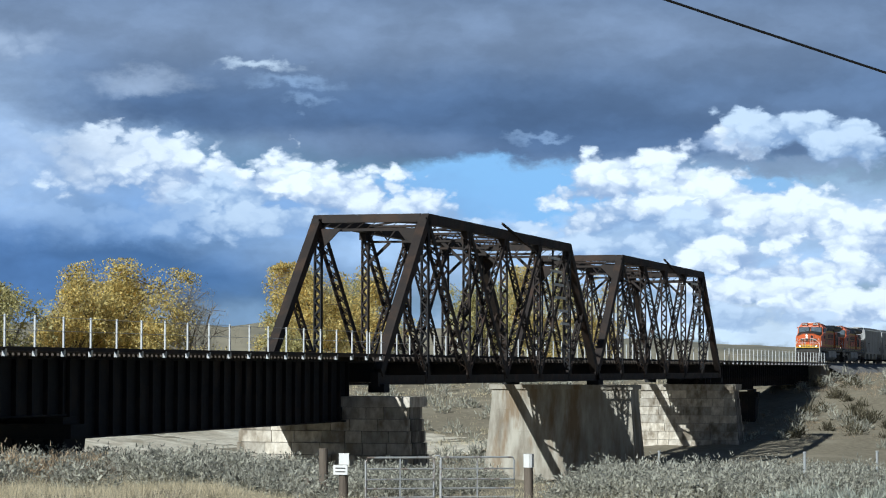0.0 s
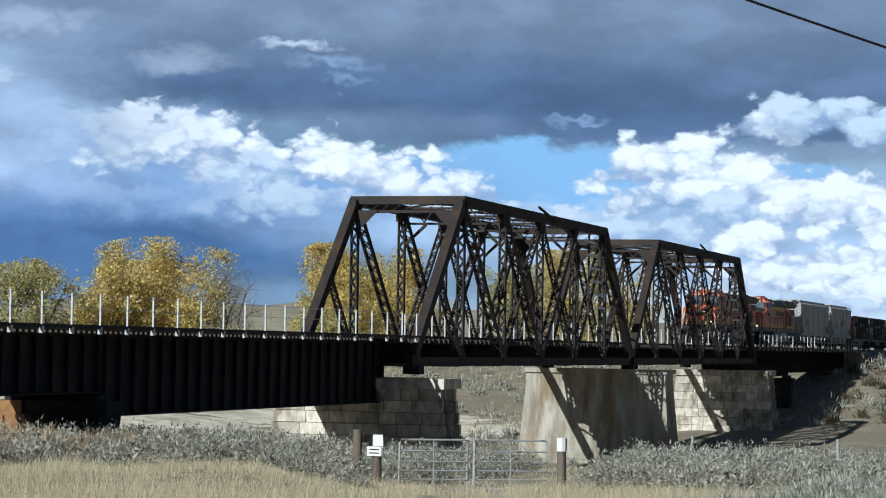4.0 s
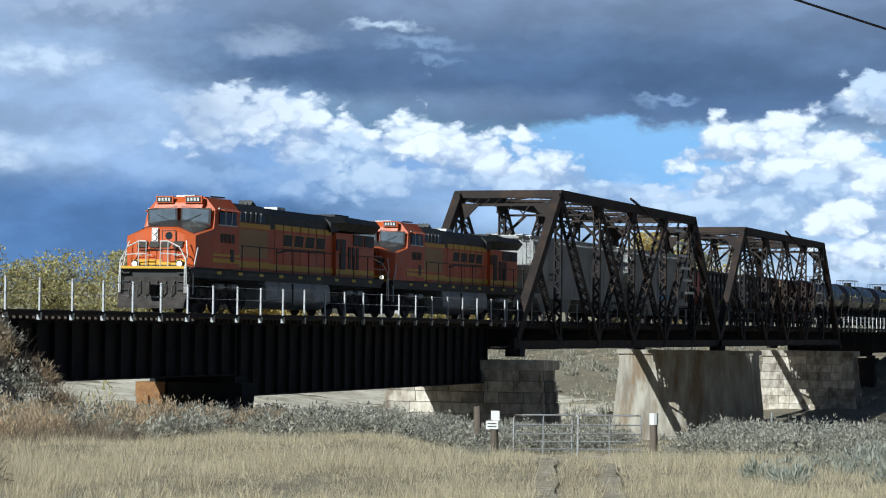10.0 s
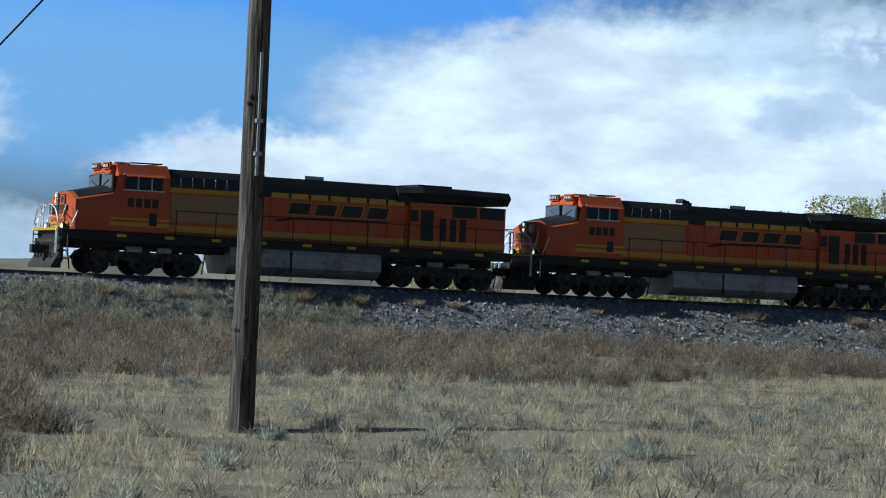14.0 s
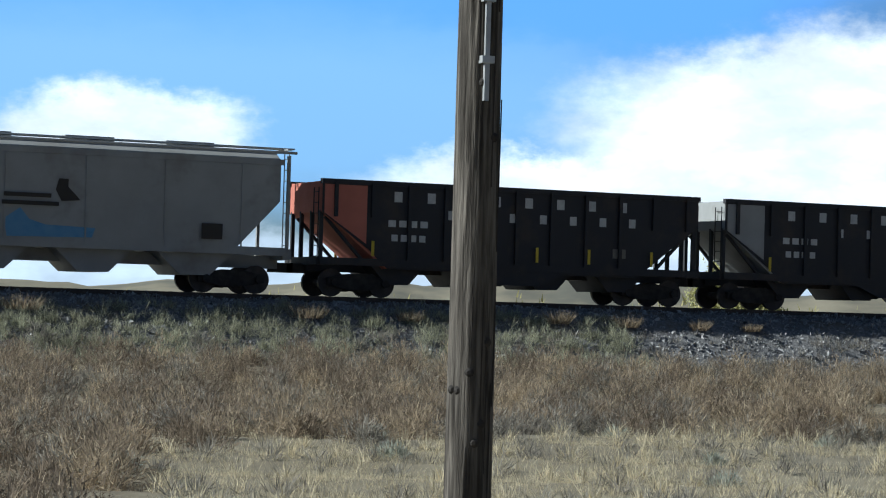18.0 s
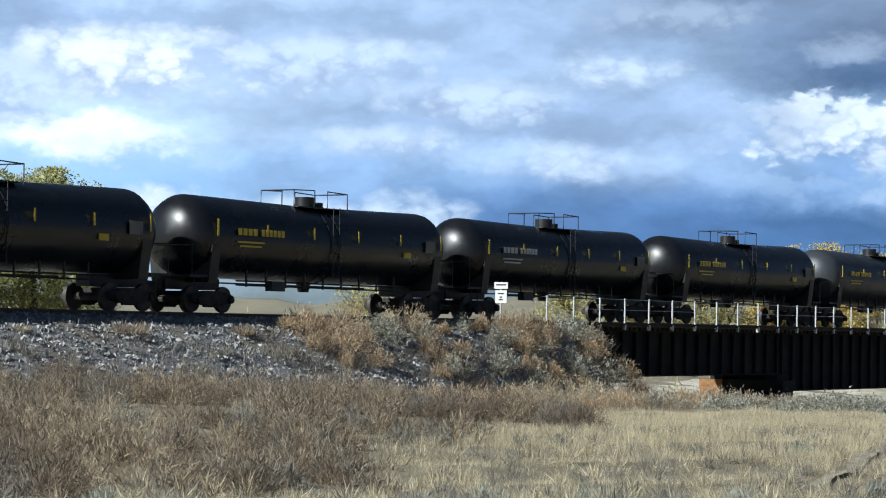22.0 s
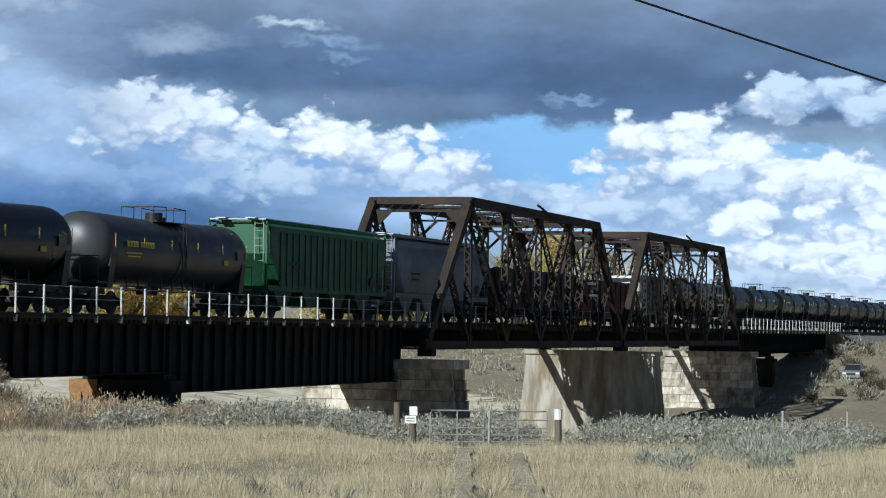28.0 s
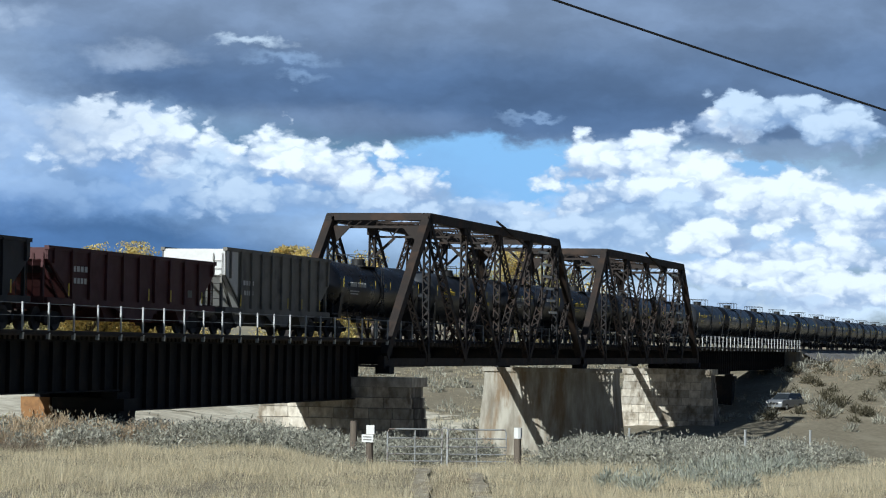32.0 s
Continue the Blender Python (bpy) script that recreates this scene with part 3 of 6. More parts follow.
# ---- track ----
RAILS_FROM, RAILS_TO = -160.0, 900.0
track = thing("track", "rusty steel rails on dark timber sleepers", "railway track", kind="structure")
for y in (-0.76, 0.76):
    m = Mesh()
    prof = [(-0.07, -0.18), (0.07, -0.18), (0.07, -0.165), (0.012, -0.145), (0.012, -0.05), (0.036, -0.04), (0.036, 0.0), (-0.036, 0.0), (-0.036, -0.04), (-0.012, -0.05), (-0.012, -0.145), (-0.07, -0.165)]
    m.prism([(y + a, b) for a, b in prof], RAILS_FROM, RAILS_TO, "x")
    part("rail", m, RAIL, track)
sleeper = Mesh().box(0, 0, -0.27, 0.23, 2.6, 0.18).data("sleeper", TIE)
for i in range(290):
    o = part("sleeper", sleeper, None, track)
    o.location = (-42 + i * 0.56, 0, 0)
deck = Mesh()
for i in range(600):
    deck.box(121.0 + i * 0.28, 0, -0.29, 0.22, 5.0 if i % 3 else 5.3, 0.22)
tagged(part("bridge_sleepers", deck, TIE, track, "close dark timbers of the open bridge deck"), kind="stuff")
rest = Mesh()
for i in range(240):
    rest.box(122 + i * 0.56, 0, -0.27, 0.24, 2.9, 0.18)
for i in range(200):
    rest.box(-42.56 - i * 0.56, 0, -0.27, 0.23, 2.6, 0.18)
tagged(part("sleeper_rows", rest, TIE, track), kind="stuff")

# ---- bridge ----
PANELS = 6
PANEL = 8.0
TOP, BOTTOM = 6.95, -1.3


def laced(p, q, w, h, pitch=0.55, side=(0, 1, 0)):
    """Two channels joined by a zigzag of flat bars."""
    m = Mesh()
    p, q = Vector(p), Vector(q)
    d = (q - p).normalized()
    s = Vector(side)
    s = (s - d * d.dot(s)).normalized()
    u = d.cross(s)
    for k in (-1, 1):
        m.beam(p + s * k * (w / 2 - 0.03), q + s * k * (w / 2 - 0.03), 0.06, h, side)
    n = max(2, int((q - p).length / pitch))
    for face in (-1, 1):
        for i in range(n):
            a = p.lerp(q, i / n) + s * (w / 2 - 0.04) * (1 if i % 2 else -1) + u * face * h / 2
            b = p.lerp(q, (i + 1) / n) + s * (w / 2 - 0.04) * (-1 if i % 2 else 1) + u * face * h / 2
            m.beam(a, b, 0.014, 0.075, u)
    return m


def truss_span(x0, name_label):
    span = thing("truss_span", name_label, "truss bridge", "through truss spans")
    span.location = (x0, 0, 0)
    xs = [i * PANEL for i in range(PANELS + 1)]
    for y in (-2.9, 2.9):
        # inclined end posts and top chord
        for a, b in (((xs[0], y, BOTTOM + 0.3), (xs[1], y, TOP)), ((xs[6], y, BOTTOM + 0.3), (xs[5], y, TOP))):
            part("end_post", Mesh().beam(a, b, 0.46, 0.56), STEEL, span)
        for i in range(1, 5):
            part("top_chord", Mesh().box((xs[i] + xs[i + 1]) / 2, y, TOP, PANEL + (0.3 if i in (1, 4) else 0), 0.46, 0.52), STEEL, span)
        for i in range(6):
            m = Mesh()
            for k in (-0.13, 0.13):
                m.box((xs[i] + xs[i + 1]) / 2, y + k, BOTTOM, PANEL, 0.05, 0.42)
            m.box((xs[i] + xs[i + 1]) / 2, y, BOTTOM - 0.23, PANEL, 0.5, 0.03)
            part("bottom_chord", m, STEEL, span)
        # hip hangers, posts and diagonals
        for i in range(1, 6):
            part("post", laced((xs[i], y, BOTTOM), (xs[i], y, TOP - 0.2), 0.42, 0.3, 0.36), STEEL if i in (2, 3, 4) else GIRDER, span)
        for a, b in ((1, 2), (2, 3), (5, 4), (4, 3)):
            part("diagonal", laced((xs[a], y, TOP - 0.2), (xs[b], y, BOTTOM + 0.1), 0.46, 0.36, 0.42), STEEL, span)
        for a, b in ((3, 2), (3, 4)):
            part("counter_diagonal", laced((xs[a], y, TOP - 0.2), (xs[b], y, BOTTOM + 0.1), 0.34, 0.22, 0.38), STEEL, span)
        for a, b in ((0, 1), (6, 5)):
            mid = ((xs[a] + xs[b]) / 2, y, (TOP + BOTTOM) / 2 + 0.15)
            part("sub_strut", laced(mid, (xs[b], y, BOTTOM + 0.1), 0.34, 0.22, 0.36), STEEL, span)
        for i in range(0, 7):
            z = BOTTOM if i in (0, 6) else TOP - 0.3
            part("gusset", Mesh().box(xs[i], y, z, 1.1, 0.38, 0.7), STEEL, span)
            if 0 < i < 6:
                part("gusset", Mesh().box(xs[i], y, BOTTOM + 0.1, 0.9, 0.36, 0.7), STEEL, span)
        # walkway kerb and hand rail stubs
    for i in (1, 5):
        x = xs[i]
        d = 0.45 if i == 1 else -0.45
        m = Mesh().box(x, 0, TOP + 0.05, 0.5, 5.4, 0.42).box(x - d * 0.5, 0, TOP - 0.55, 0.3, 5.4, 0.14)
        for k in range(9):
            y = -2.4 + k * 0.6
            m.beam((x - d * 0.3, y - 0.28, TOP - 0.15), (x - d * 0.45, y + 0.28, TOP - 0.55), 0.06, 0.03, (1, 0, 0))
        part("portal_strut", m, STEEL, span)
        for s in (-1, 1):
            m = Mesh().prism([(s * 2.7, TOP - 0.5), (s * 2.7, TOP - 1.7), (s * 1.5, TOP - 0.5)], x - d - 0.05, x - d + 0.05, "x")
            part("portal_knee_brace", m, STEEL, span)
    for i in (2, 3, 4):
        m = Mesh()
        m.box(xs[i], 0, TOP + 0.1, 0.26, 5.5, 0.12).box(xs[i], 0, TOP - 0.75, 0.26, 5.5, 0.12)
        for k in range(10):
            s = 1 if k % 2 else -1
            m.beam((xs[i], -2.7 + k * 0.54, TOP + 0.35 * s - 0.33), (xs[i], -2.16 + k * 0.54, TOP - 0.35 * s - 0.33), 0.05, 0.06, (1, 0, 0))
        part("sway_strut", m, STEEL, span)
        for s in (-1, 1):
            part("knee_brace", Mesh().beam((xs[i], s * 2.7, TOP - 1.9), (xs[i], s * 1.5, TOP - 0.8), 0.12, 0.16, (1, 0, 0)), STEEL, span)
    for i in range(1, 5):
        for s in (-1, 1):
            part("top_lateral", Mesh().beam((xs[i], -2.7 * s, TOP + 0.1), (xs[i + 1], 2.7 * s, TOP + 0.1), 0.16, 0.1, (0, 1, 0)), STEEL, span)
    for i in range(7):
        part("floor_beam", Mesh().box(xs[i], 0, -0.95, 0.3, 5.6, 0.9), GIRDER, span)
    for y in (-0.85, 0.85):
        part("stringer", Mesh().box(24, y, -0.7, 48, 0.32, 0.66), GIRDER, span)
    for i in range(6):
        for s in (-1, 1):
            part("bottom_lateral", Mesh().beam((xs[i], -2.8 * s, BOTTOM - 0.25), (xs[i + 1], 2.8 * s, BOTTOM - 0.25), 0.14, 0.06), GIRDER, span)
    # the signal mast ladder laid along the near top chord
    part("chord_walk_rail", Mesh().beam((22.5, -3.2, TOP + 0.55), (30.5, -3.2, TOP - 0.7), 0.1, 0.12), STEEL, span, "pale bent angle bar beside the top chord")
    # white colour gives these galvanised bars the brightness of sunlight
    for k in range(6):
        part("access_rung", Mesh().box(35.0 + 0.55 * k, -3.25, TOP - 0.9 - 0.8 * k, 2.6 - 0.1 * k, 0.12, 0.16), WHITEPAINT, span, "cross bar with sunlight painted in white")
    for x in (34.6, 37.6):
        part("access_upright", Mesh().beam((x, -3.25, TOP - 5.4), (x, -3.25, TOP - 0.4), 0.1, 0.12), STEEL, span)
    for s in (-1, 1):
        for x in (0.2, 47.8):
            part("bearing", Mesh().box(x, 2.9 * s, BOTTOM - 0.42, 0.9, 0.8, 0.4), GIRDER, span)
    return span


truss_span(123.2, "dark brown riveted steel through truss span on masonry piers")
truss_span(171.4, "dark brown riveted steel through truss span further over the river")


def girder_span(x0, x1, depth, label):
    """A deck girder: two plated webs with stiffeners, flanges and cross frames."""
    span = thing("girder_span", label, "girder bridge", "plate girder spans")
    for y in (-1.5, 1.5):
        m = Mesh().box((x0 + x1) / 2, y, -0.42 - depth / 2, x1 - x0, 0.03, depth)
        part("web", m, GIRDER, span)
        part("top_flange", Mesh().box((x0 + x1) / 2, y, -0.41, x1 - x0, 0.5, 0.06), GIRDER, span)
        part("bottom_flange", Mesh().box((x0 + x1) / 2, y, -0.42 - depth, x1 - x0, 0.5, 0.06), GIRDER, span)
    n = int((x1 - x0) / 1.25)
    stiff = Mesh().box(0, 0, 0, 0.14, 0.17, depth - 0.06).data("stiffener", GIRDER)
    for i in range(n + 1):
        x = x0 + 0.15 + (x1 - x0 - 0.3) * i / n
        for y in (-1.6, 1.6):
            o = part("stiffener", stiff, None, span)
            o.location = (x, y, -0.42 - depth / 2)
    for i in range(0, n + 1, 4):
        x = x0 + 0.3 + (x1 - x0 - 0.6) * i / n
        m = Mesh().beam((x, -1.45, -0.6), (x, 1.45, -0.3 - depth), 0.1, 0.1, (1, 0, 0)).beam((x, 1.45, -0.6), (x, -1.45, -0.3 - depth), 0.1, 0.1, (1, 0, 0))
        part("cross_frame", m, GIRDER, span)
    return span


girder_span(68.5, 90.2, 2.0, "black riveted deck girder span near the abutment")
girder_span(90.5, 122.6, 2.85, "black riveted deeper deck girder span before the trusses")
girder_span(220.0, 246.5, 2.3, "black riveted deck girder span beyond the trusses")
girder_span(246.8, 285.5, 2.0, "black riveted deck girder span at the far bank")


def walkway(x0, x1, y, label):
    """Bracket ends, a kerb angle and thin upright posts with two cables."""
    w = thing("walkway_railing", label, "railing", "bridge railings")
    part("kerb_angle", Mesh().box((x0 + x1) / 2, y, -0.12, x1 - x0, 0.1, 0.12), STEEL, w)
    part("plank", Mesh().box((x0 + x1) / 2, y * 0.72, -0.2, x1 - x0, 1.5, 0.06), TIE, w)
    post = Mesh().box(0, 0, 0.45, 0.07, 0.06, 1.1).data("post", GALV)
    foot = Mesh().beam((0, 0, -0.12), (0, -0.02 * np.sign(y), -0.36), 0.11, 0.14).data("post_bracket", GALV)
    n = int((x1 - x0) / 2.25)
    for i in range(n + 1):
        x = x0 + 0.5 + (x1 - x0 - 1) * i / n
        p = part("post", post, None, w, "pale galvanised post")
        p.location = (x, y, 0)
        q = part("post_bracket", foot, None, w)
        q.location = (x, y, 0)
    for z in (0.5, 0.95):
        part("cable", Mesh().tube([(x0, y, z), (x1, y, z)], 0.009, 4), GALV, w)
    return w


walkway(63.5, 123.0, -3.3, "thin pale posts and cables along the near girder deck")
walkway(123.6, 219.0, -2.2, "short posts inside the truss spans")
walkway(220.0, 287.0, -3.3, "thin pale posts and cables on the far girder deck")
ties = thing("bridge_sleepers", "dark timber bridge sleepers across the girders", "sleeper", kind="structure")
m = Mesh()
for i in range(480):
    m.box(70.5 + i * 0.45, 0, -0.29, 0.24, 3.3, 0.2)
tagged(part("sleeper_rows", m, TIE, ties), kind="stuff")


def masonry_pier(x, thick, y0, y1, top, bottom, label, courses=8):
    """A battered pier of stone blocks over a mortar core."""
    pier = thing("pier", label, "bridge pier", "stone piers")
    rng = random.Random(int(x))
    h = (top - bottom - 0.5) / courses
    grow = 0.07
    core = Mesh()
    core.loft([[(x - thick / 2 - g, y0 - g, z), (x + thick / 2 + g, y0 - g, z), (x + thick / 2 + g, y1 + g, z), (x - thick / 2 - g, y1 + g, z)]
               for z, g in ((bottom - 1.5, grow * (courses + 1) - 0.06), (top - 0.5, -0.06))])
    part("core", core, MORTAR, pier)
    part("coping", Mesh().box(x, (y0 + y1) / 2, top - 0.25, thick + 0.5, y1 - y0 + 0.5, 0.5), STONE, pier, "projecting stone coping")
    for c in range(-2, courses):
        z0 = bottom + c * h
        g = grow * (courses - c)
        a, b = y0 - g, y1 + g
        cuts = [a]
        while cuts[-1] < b - 1.1:
            cuts.append(cuts[-1] + rng.uniform(0.8, 1.5))
        cuts[-1] = b
        for s in (-1, 1):
            xf = x + s * (thick / 2 + g)
            for k in range(len(cuts) - 1):
                d = rng.uniform(0.0, 0.05)
                part("stone", Mesh().box(xf - s * (0.2 - d), (cuts[k] + cuts[k + 1]) / 2, z0 + h / 2, 0.4, cuts[k + 1] - cuts[k] - 0.03, h - 0.03), STONE, pier)
        # the end faces' shade is painted into this stone's colour
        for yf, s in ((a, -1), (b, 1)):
            part("stone", Mesh().box(x, yf - s * 0.18, z0 + h / 2, thick + 2 * g - 0.82, 0.4, h - 0.03), SHADESTONE, pier, "stained end stone with shade painted in")
    return pier


masonry_pier(123.2, 2.4, -4.7, 3.5, -2.1, -6.6, "pale limestone block pier under the truss end, half in shade", 7)
masonry_pier(219.6, 2.4, -4.4, 3.5, -2.1, -8.2, "pale limestone block pier at the far truss end", 8)


def concrete_pier(x, thick, y0, y1, top, bottom):
    pier = thing("pier", "tall stained concrete pier between the truss spans", "bridge pier")
    m = Mesh()
    rings = []
    for z, g in ((bottom - 2, 0.55), (bottom + 1.2, 0.35), (top - 0.7, 0.0), (top, 0.0)):
        rings.append([(x - thick / 2 - g, y0 - g, z), (x + thick / 2 + g, y0 - g, z), (x + thick / 2 + g, y1 + g, z), (x - thick / 2 - g, y1 + g, z)])
    m.loft(rings)
    part("shaft", m, CONCRETE, pier)
    part("cap", Mesh().box(x, (y0 + y1) / 2, top + 0.12, thick + 0.3, y1 - y0 + 0.3, 0.3), CONCRETE, pier)
    for k in range(4):
        z = top - 1.4 - k * 1.45
        g = 0.35 * (top - 0.7 - z) / (top - 0.7 - bottom - 1.2) + 0.012
        part("form_line", Mesh().box(x, (y0 + y1) / 2, z, thick + 2 * g, y1 - y0 + 2 * g, 0.035), CONCRETE, pier)
    return pier


concrete_pier(171.3, 2.6, -5.6, 3.9, -2.1, -8.2)


def bent(x, z_top, z_ground, label):
    """A low sheeted pier with a cap beam and bearings."""
    b = thing("sheet_pier", label, "bridge pier", "sheeted piers")
    def block(y0, y1):
        return Mesh().loft([[(x - 0.8 - g, y0 - g, z), (x + 0.8 + g, y0 - g, z), (x + 0.8 + g, y1 + g, z), (x - 0.8 - g, y1 + g, z)] for z, g in ((z_ground - 1.5, -0.12), (z_top - 0.75, 0.12))])
    # dark colour stands for the girder's shade; only the sunlit end stays rust-orange
    part("body", block(-1.9, 0.75), GIRDER, b, "steel pier body with girder shade painted in")
    part("end_block", block(1.05, 2.2), RUST, b, "rust-orange end block")
    part("cap_beam", Mesh().box(x, -0.6, z_top - 0.5, 1.5, 3.2, 0.5), GIRDER, b, "steel cap beam with girder shade painted in")
    part("cap_end", Mesh().box(x, 1.75, z_top - 0.5, 1.6, 1.3, 0.5), RUST, b, "rust-orange cap end")
    for y in (-1.5, 1.5):
        part("bearing_block", Mesh().box(x, y, z_top - 0.13, 1.3, 0.7, 0.26), GIRDER, b)
    for k in range(7):
        part("sheet_rib", Mesh().beam((x - 0.97, -1.8 + k * 0.6, z_top - 0.8), (x - 0.8, -1.7 + k * 0.57, z_ground - 0.5), 0.12, 0.08), GIRDER if k < 5 else RUST, b)
    return b


bent(90.3, -2.5, -5.2, "rust-orange sheeted pier under the girder joint")
bent(246.6, -2.7, -6.5, "rust-orange sheeted pier near the far bank")


def abutment(x, s, label):
    a = thing("abutment", label, "abutment", "bridge abutments")
    part("breast_wall", Mesh().box(x + s * 1.2, 0, -2.6, 2.4, 6.6, 4.4), CONCRETE, a)
    for y in (-3.35, 3.35):
        m = Mesh().prism([(x + s * 0.01, -0.3), (x + s * 5.2, -0.3), (x + s * 5.2, -1.0), (x + s * 0.01, -4.6)], y - 0.2, y + 0.2, "y")
        part("wing_wall", m, CONCRETE, a, "plain grey concrete wing wall")
    return a


abutment(68.3, -1, "grey concrete abutment with a sloping wing wall")
abutment(285.7, 1, "dark concrete abutment at the far bank")

# ---- train ----
def bogie(parent, x, axles, wheel_r, heavy=False):
    """A truck frame with its wheels, springs and bearings."""
    span = axles[-1] - axles[0]
    t = part("bogie", Mesh().box(x, 0, wheel_r + 0.12, 0.5, 2.0, 0.35), TRUCK, parent)
    for y in (-1.0, 1.0):
        if heavy:
            out = [(x - span / 2 - 0.55, wheel_r + 0.1), (x - span / 2 - 0.3, wheel_r + 0.42), (x + span / 2 + 0.3, wheel_r + 0.42), (x + span / 2 + 0.55, wheel_r + 0.1),
                   (x + span / 2 + 0.2, wheel_r - 0.16), (x + 1.1, wheel_r + 0.08), (x + 0.4, wheel_r - 0.05), (x - 0.4, wheel_r - 0.05), (x - 1.1, wheel_r + 0.08), (x - span / 2 - 0.2, wheel_r - 0.16)]
        else:
            out = [(x - span / 2 - 0.22, wheel_r + 0.14), (x - 0.35, wheel_r + 0.3), (x + 0.35, wheel_r + 0.3), (x + span / 2 + 0.22, wheel_r + 0.14),
                   (x + span / 2 + 0.2, wheel_r - 0.1), (x + 0.4, wheel_r - 0.22), (x - 0.4, wheel_r - 0.22), (x - span / 2 - 0.2, wheel_r - 0.1)]
        part("side_frame", Mesh().prism(out, y - 0.09, y + 0.09, "y"), TRUCKDUST if heavy else TRUCK, t)
        if heavy:
            for a in (-1.35, -0.65, 0.65, 1.35):
                part("spring", Mesh().tube([(x + a, y * 1.12, wheel_r - 0.2), (x + a, y * 1.12, wheel_r + 0.35)], 0.12, 8), TRUCKDUST, t)
            for a, b in ((-1.0, -0.3), (0.4, 1.0)):
                part("brake_cylinder", Mesh().tube([(x + a, y * 1.25, wheel_r + 0.52), (x + b, y * 1.25, wheel_r + 0.52)], 0.13, 10), TANKGREY, t, "pale dusty brake cylinder")
            for k in (-1, 1):
                part("sand_pipe", Mesh().tube([(x + k * (span / 2 + 0.7), y, 1.3), (x + k * (span / 2 + 0.62), y * 0.8, 0.15)], 0.03, 5), TRUCK, t)
            for a in axles:
                part("axle_shoe", Mesh().prism([(x + a - 0.26, wheel_r - 0.2), (x + a + 0.26, wheel_r - 0.2), (x + a + 0.2, wheel_r + 0.3), (x + a - 0.2, wheel_r + 0.3)], y * 1.05 - 0.1, y * 1.05 + 0.1, "y"), TRUCKDUST, t)
        else:
            part("brake_beam", Mesh().box(x, y * 0.9, wheel_r - 0.1, 0.7, 0.1, 0.35), TRUCK, t)
    for a in axles:
        for y in (-0.76, 0.76):
            w = Mesh().tube([(x + a, y - 0.07, wheel_r), (x + a, y + 0.07, wheel_r)], wheel_r, 20)
            part("wheel", w, WHEEL, t, smooth=True)
        part("bearing_box", Mesh().tube([(x + a, -1.22, wheel_r), (x + a, 1.22, wheel_r)], 0.13, 8), TRUCK, t)
    return t


def locomotive(second=False):
    """Six-axle road diesel; x runs back from the front number boards."""
    tone = "faded orange" if second else "orange"
    e = thing("locomotive", tone + " and black diesel locomotive with yellow stripes", "locomotive", "diesel locomotives")
    # frame and walkway
    part("frame", Mesh().box(8.4, 0, 1.5, 21.0, 2.9, 0.3), BLACK, e)
    part("walkway", Mesh().box(8.4, 0, 1.69, 21.2, 3.1, 0.07), BLACK, e)
    part("sill_stripe", Mesh().box(8.4, -1.54, 1.6, 21.0, 0.02, 0.16), BLACK, e)
    part("under_sill", Mesh().box(8.4, 0, 1.22, 19.6, 1.7, 0.4), TRUCK, e, "dark grimy underframe")
    for s in (-1, 1):
        part("pipe_run", Mesh().tube([(-0.5, s * 1.38, 1.3), (17.6, s * 1.38, 1.3)], 0.04, 5).tube([(-0.5, s * 1.3, 1.18), (17.6, s * 1.3, 1.18)], 0.03, 5), TRUCK, e)
    # short hood
    nose = Mesh()
    nose.loft([[(-1.75, -1.05, 1.75), (-1.75, 1.05, 1.75), (-1.75, 1.05, 3.0), (-1.75, 0.5, 3.2), (-1.75, -0.5, 3.2), (-1.75, -1.05, 3.0)],
               [(-1.6, -1.45, 1.75), (-1.6, 1.45, 1.75), (-1.6, 1.45, 2.95), (-1.6, 0.6, 3.28), (-1.6, -0.6, 3.28), (-1.6, -1.45, 2.95)],
               [(0.1, -1.5, 1.75), (0.1, 1.5, 1.75), (0.1, 1.5, 3.3), (0.1, 0.6, 3.6), (0.1, -0.6, 3.6), (0.1, -1.5, 3.3)]])
    part("nose", nose, ORANGE, e)
    roof = Mesh().loft([[(-1.45, -1.3, 3.04), (-1.45, 1.3, 3.04), (-1.45, 0.6, 3.31), (-1.45, -0.6, 3.31)], [(0.0, -1.4, 3.38), (0.0, 1.4, 3.38), (0.0, 0.6, 3.62), (0.0, -0.6, 3.62)]])
    part("nose_top", roof, BLACK, e, "black anti-glare nose top")
    part("nose_stripe", Mesh().box(-1.77, 0, 1.93, 0.04, 2.2, 0.2), YELLOW, e)
    part("nose_black_band", Mesh().box(-1.772, 0, 1.78, 0.04, 2.3, 0.1), BLACK, e)
    for y in (-0.8, 0.35, 0.8):
        part("grab_iron", Mesh().tube([(-1.79, y - 0.12, 2.2), (-1.9, y - 0.12, 2.2), (-1.9, y + 0.12, 2.2), (-1.79, y + 0.12, 2.2)], 0.018, 5), CHROME, e)
    part("nose_door", Mesh().box(-1.78, -0.42, 2.55, 0.04, 0.55, 1.2), ORANGE, e)
    part("door_seam", Mesh().box(-1.802, -0.7, 2.55, 0.008, 0.03, 1.2).box(-1.802, -0.14, 2.55, 0.008, 0.03, 1.2).box(-1.802, -0.42, 3.14, 0.008, 0.56, 0.03), BLACK, e)
    part("nose_window", Mesh().tube([(-1.81, -0.42, 2.95), (-1.79, -0.42, 2.95)], 0.15, 12), GLASS, e)
    for k in range(4):
        y = 0.92 - k * 0.5
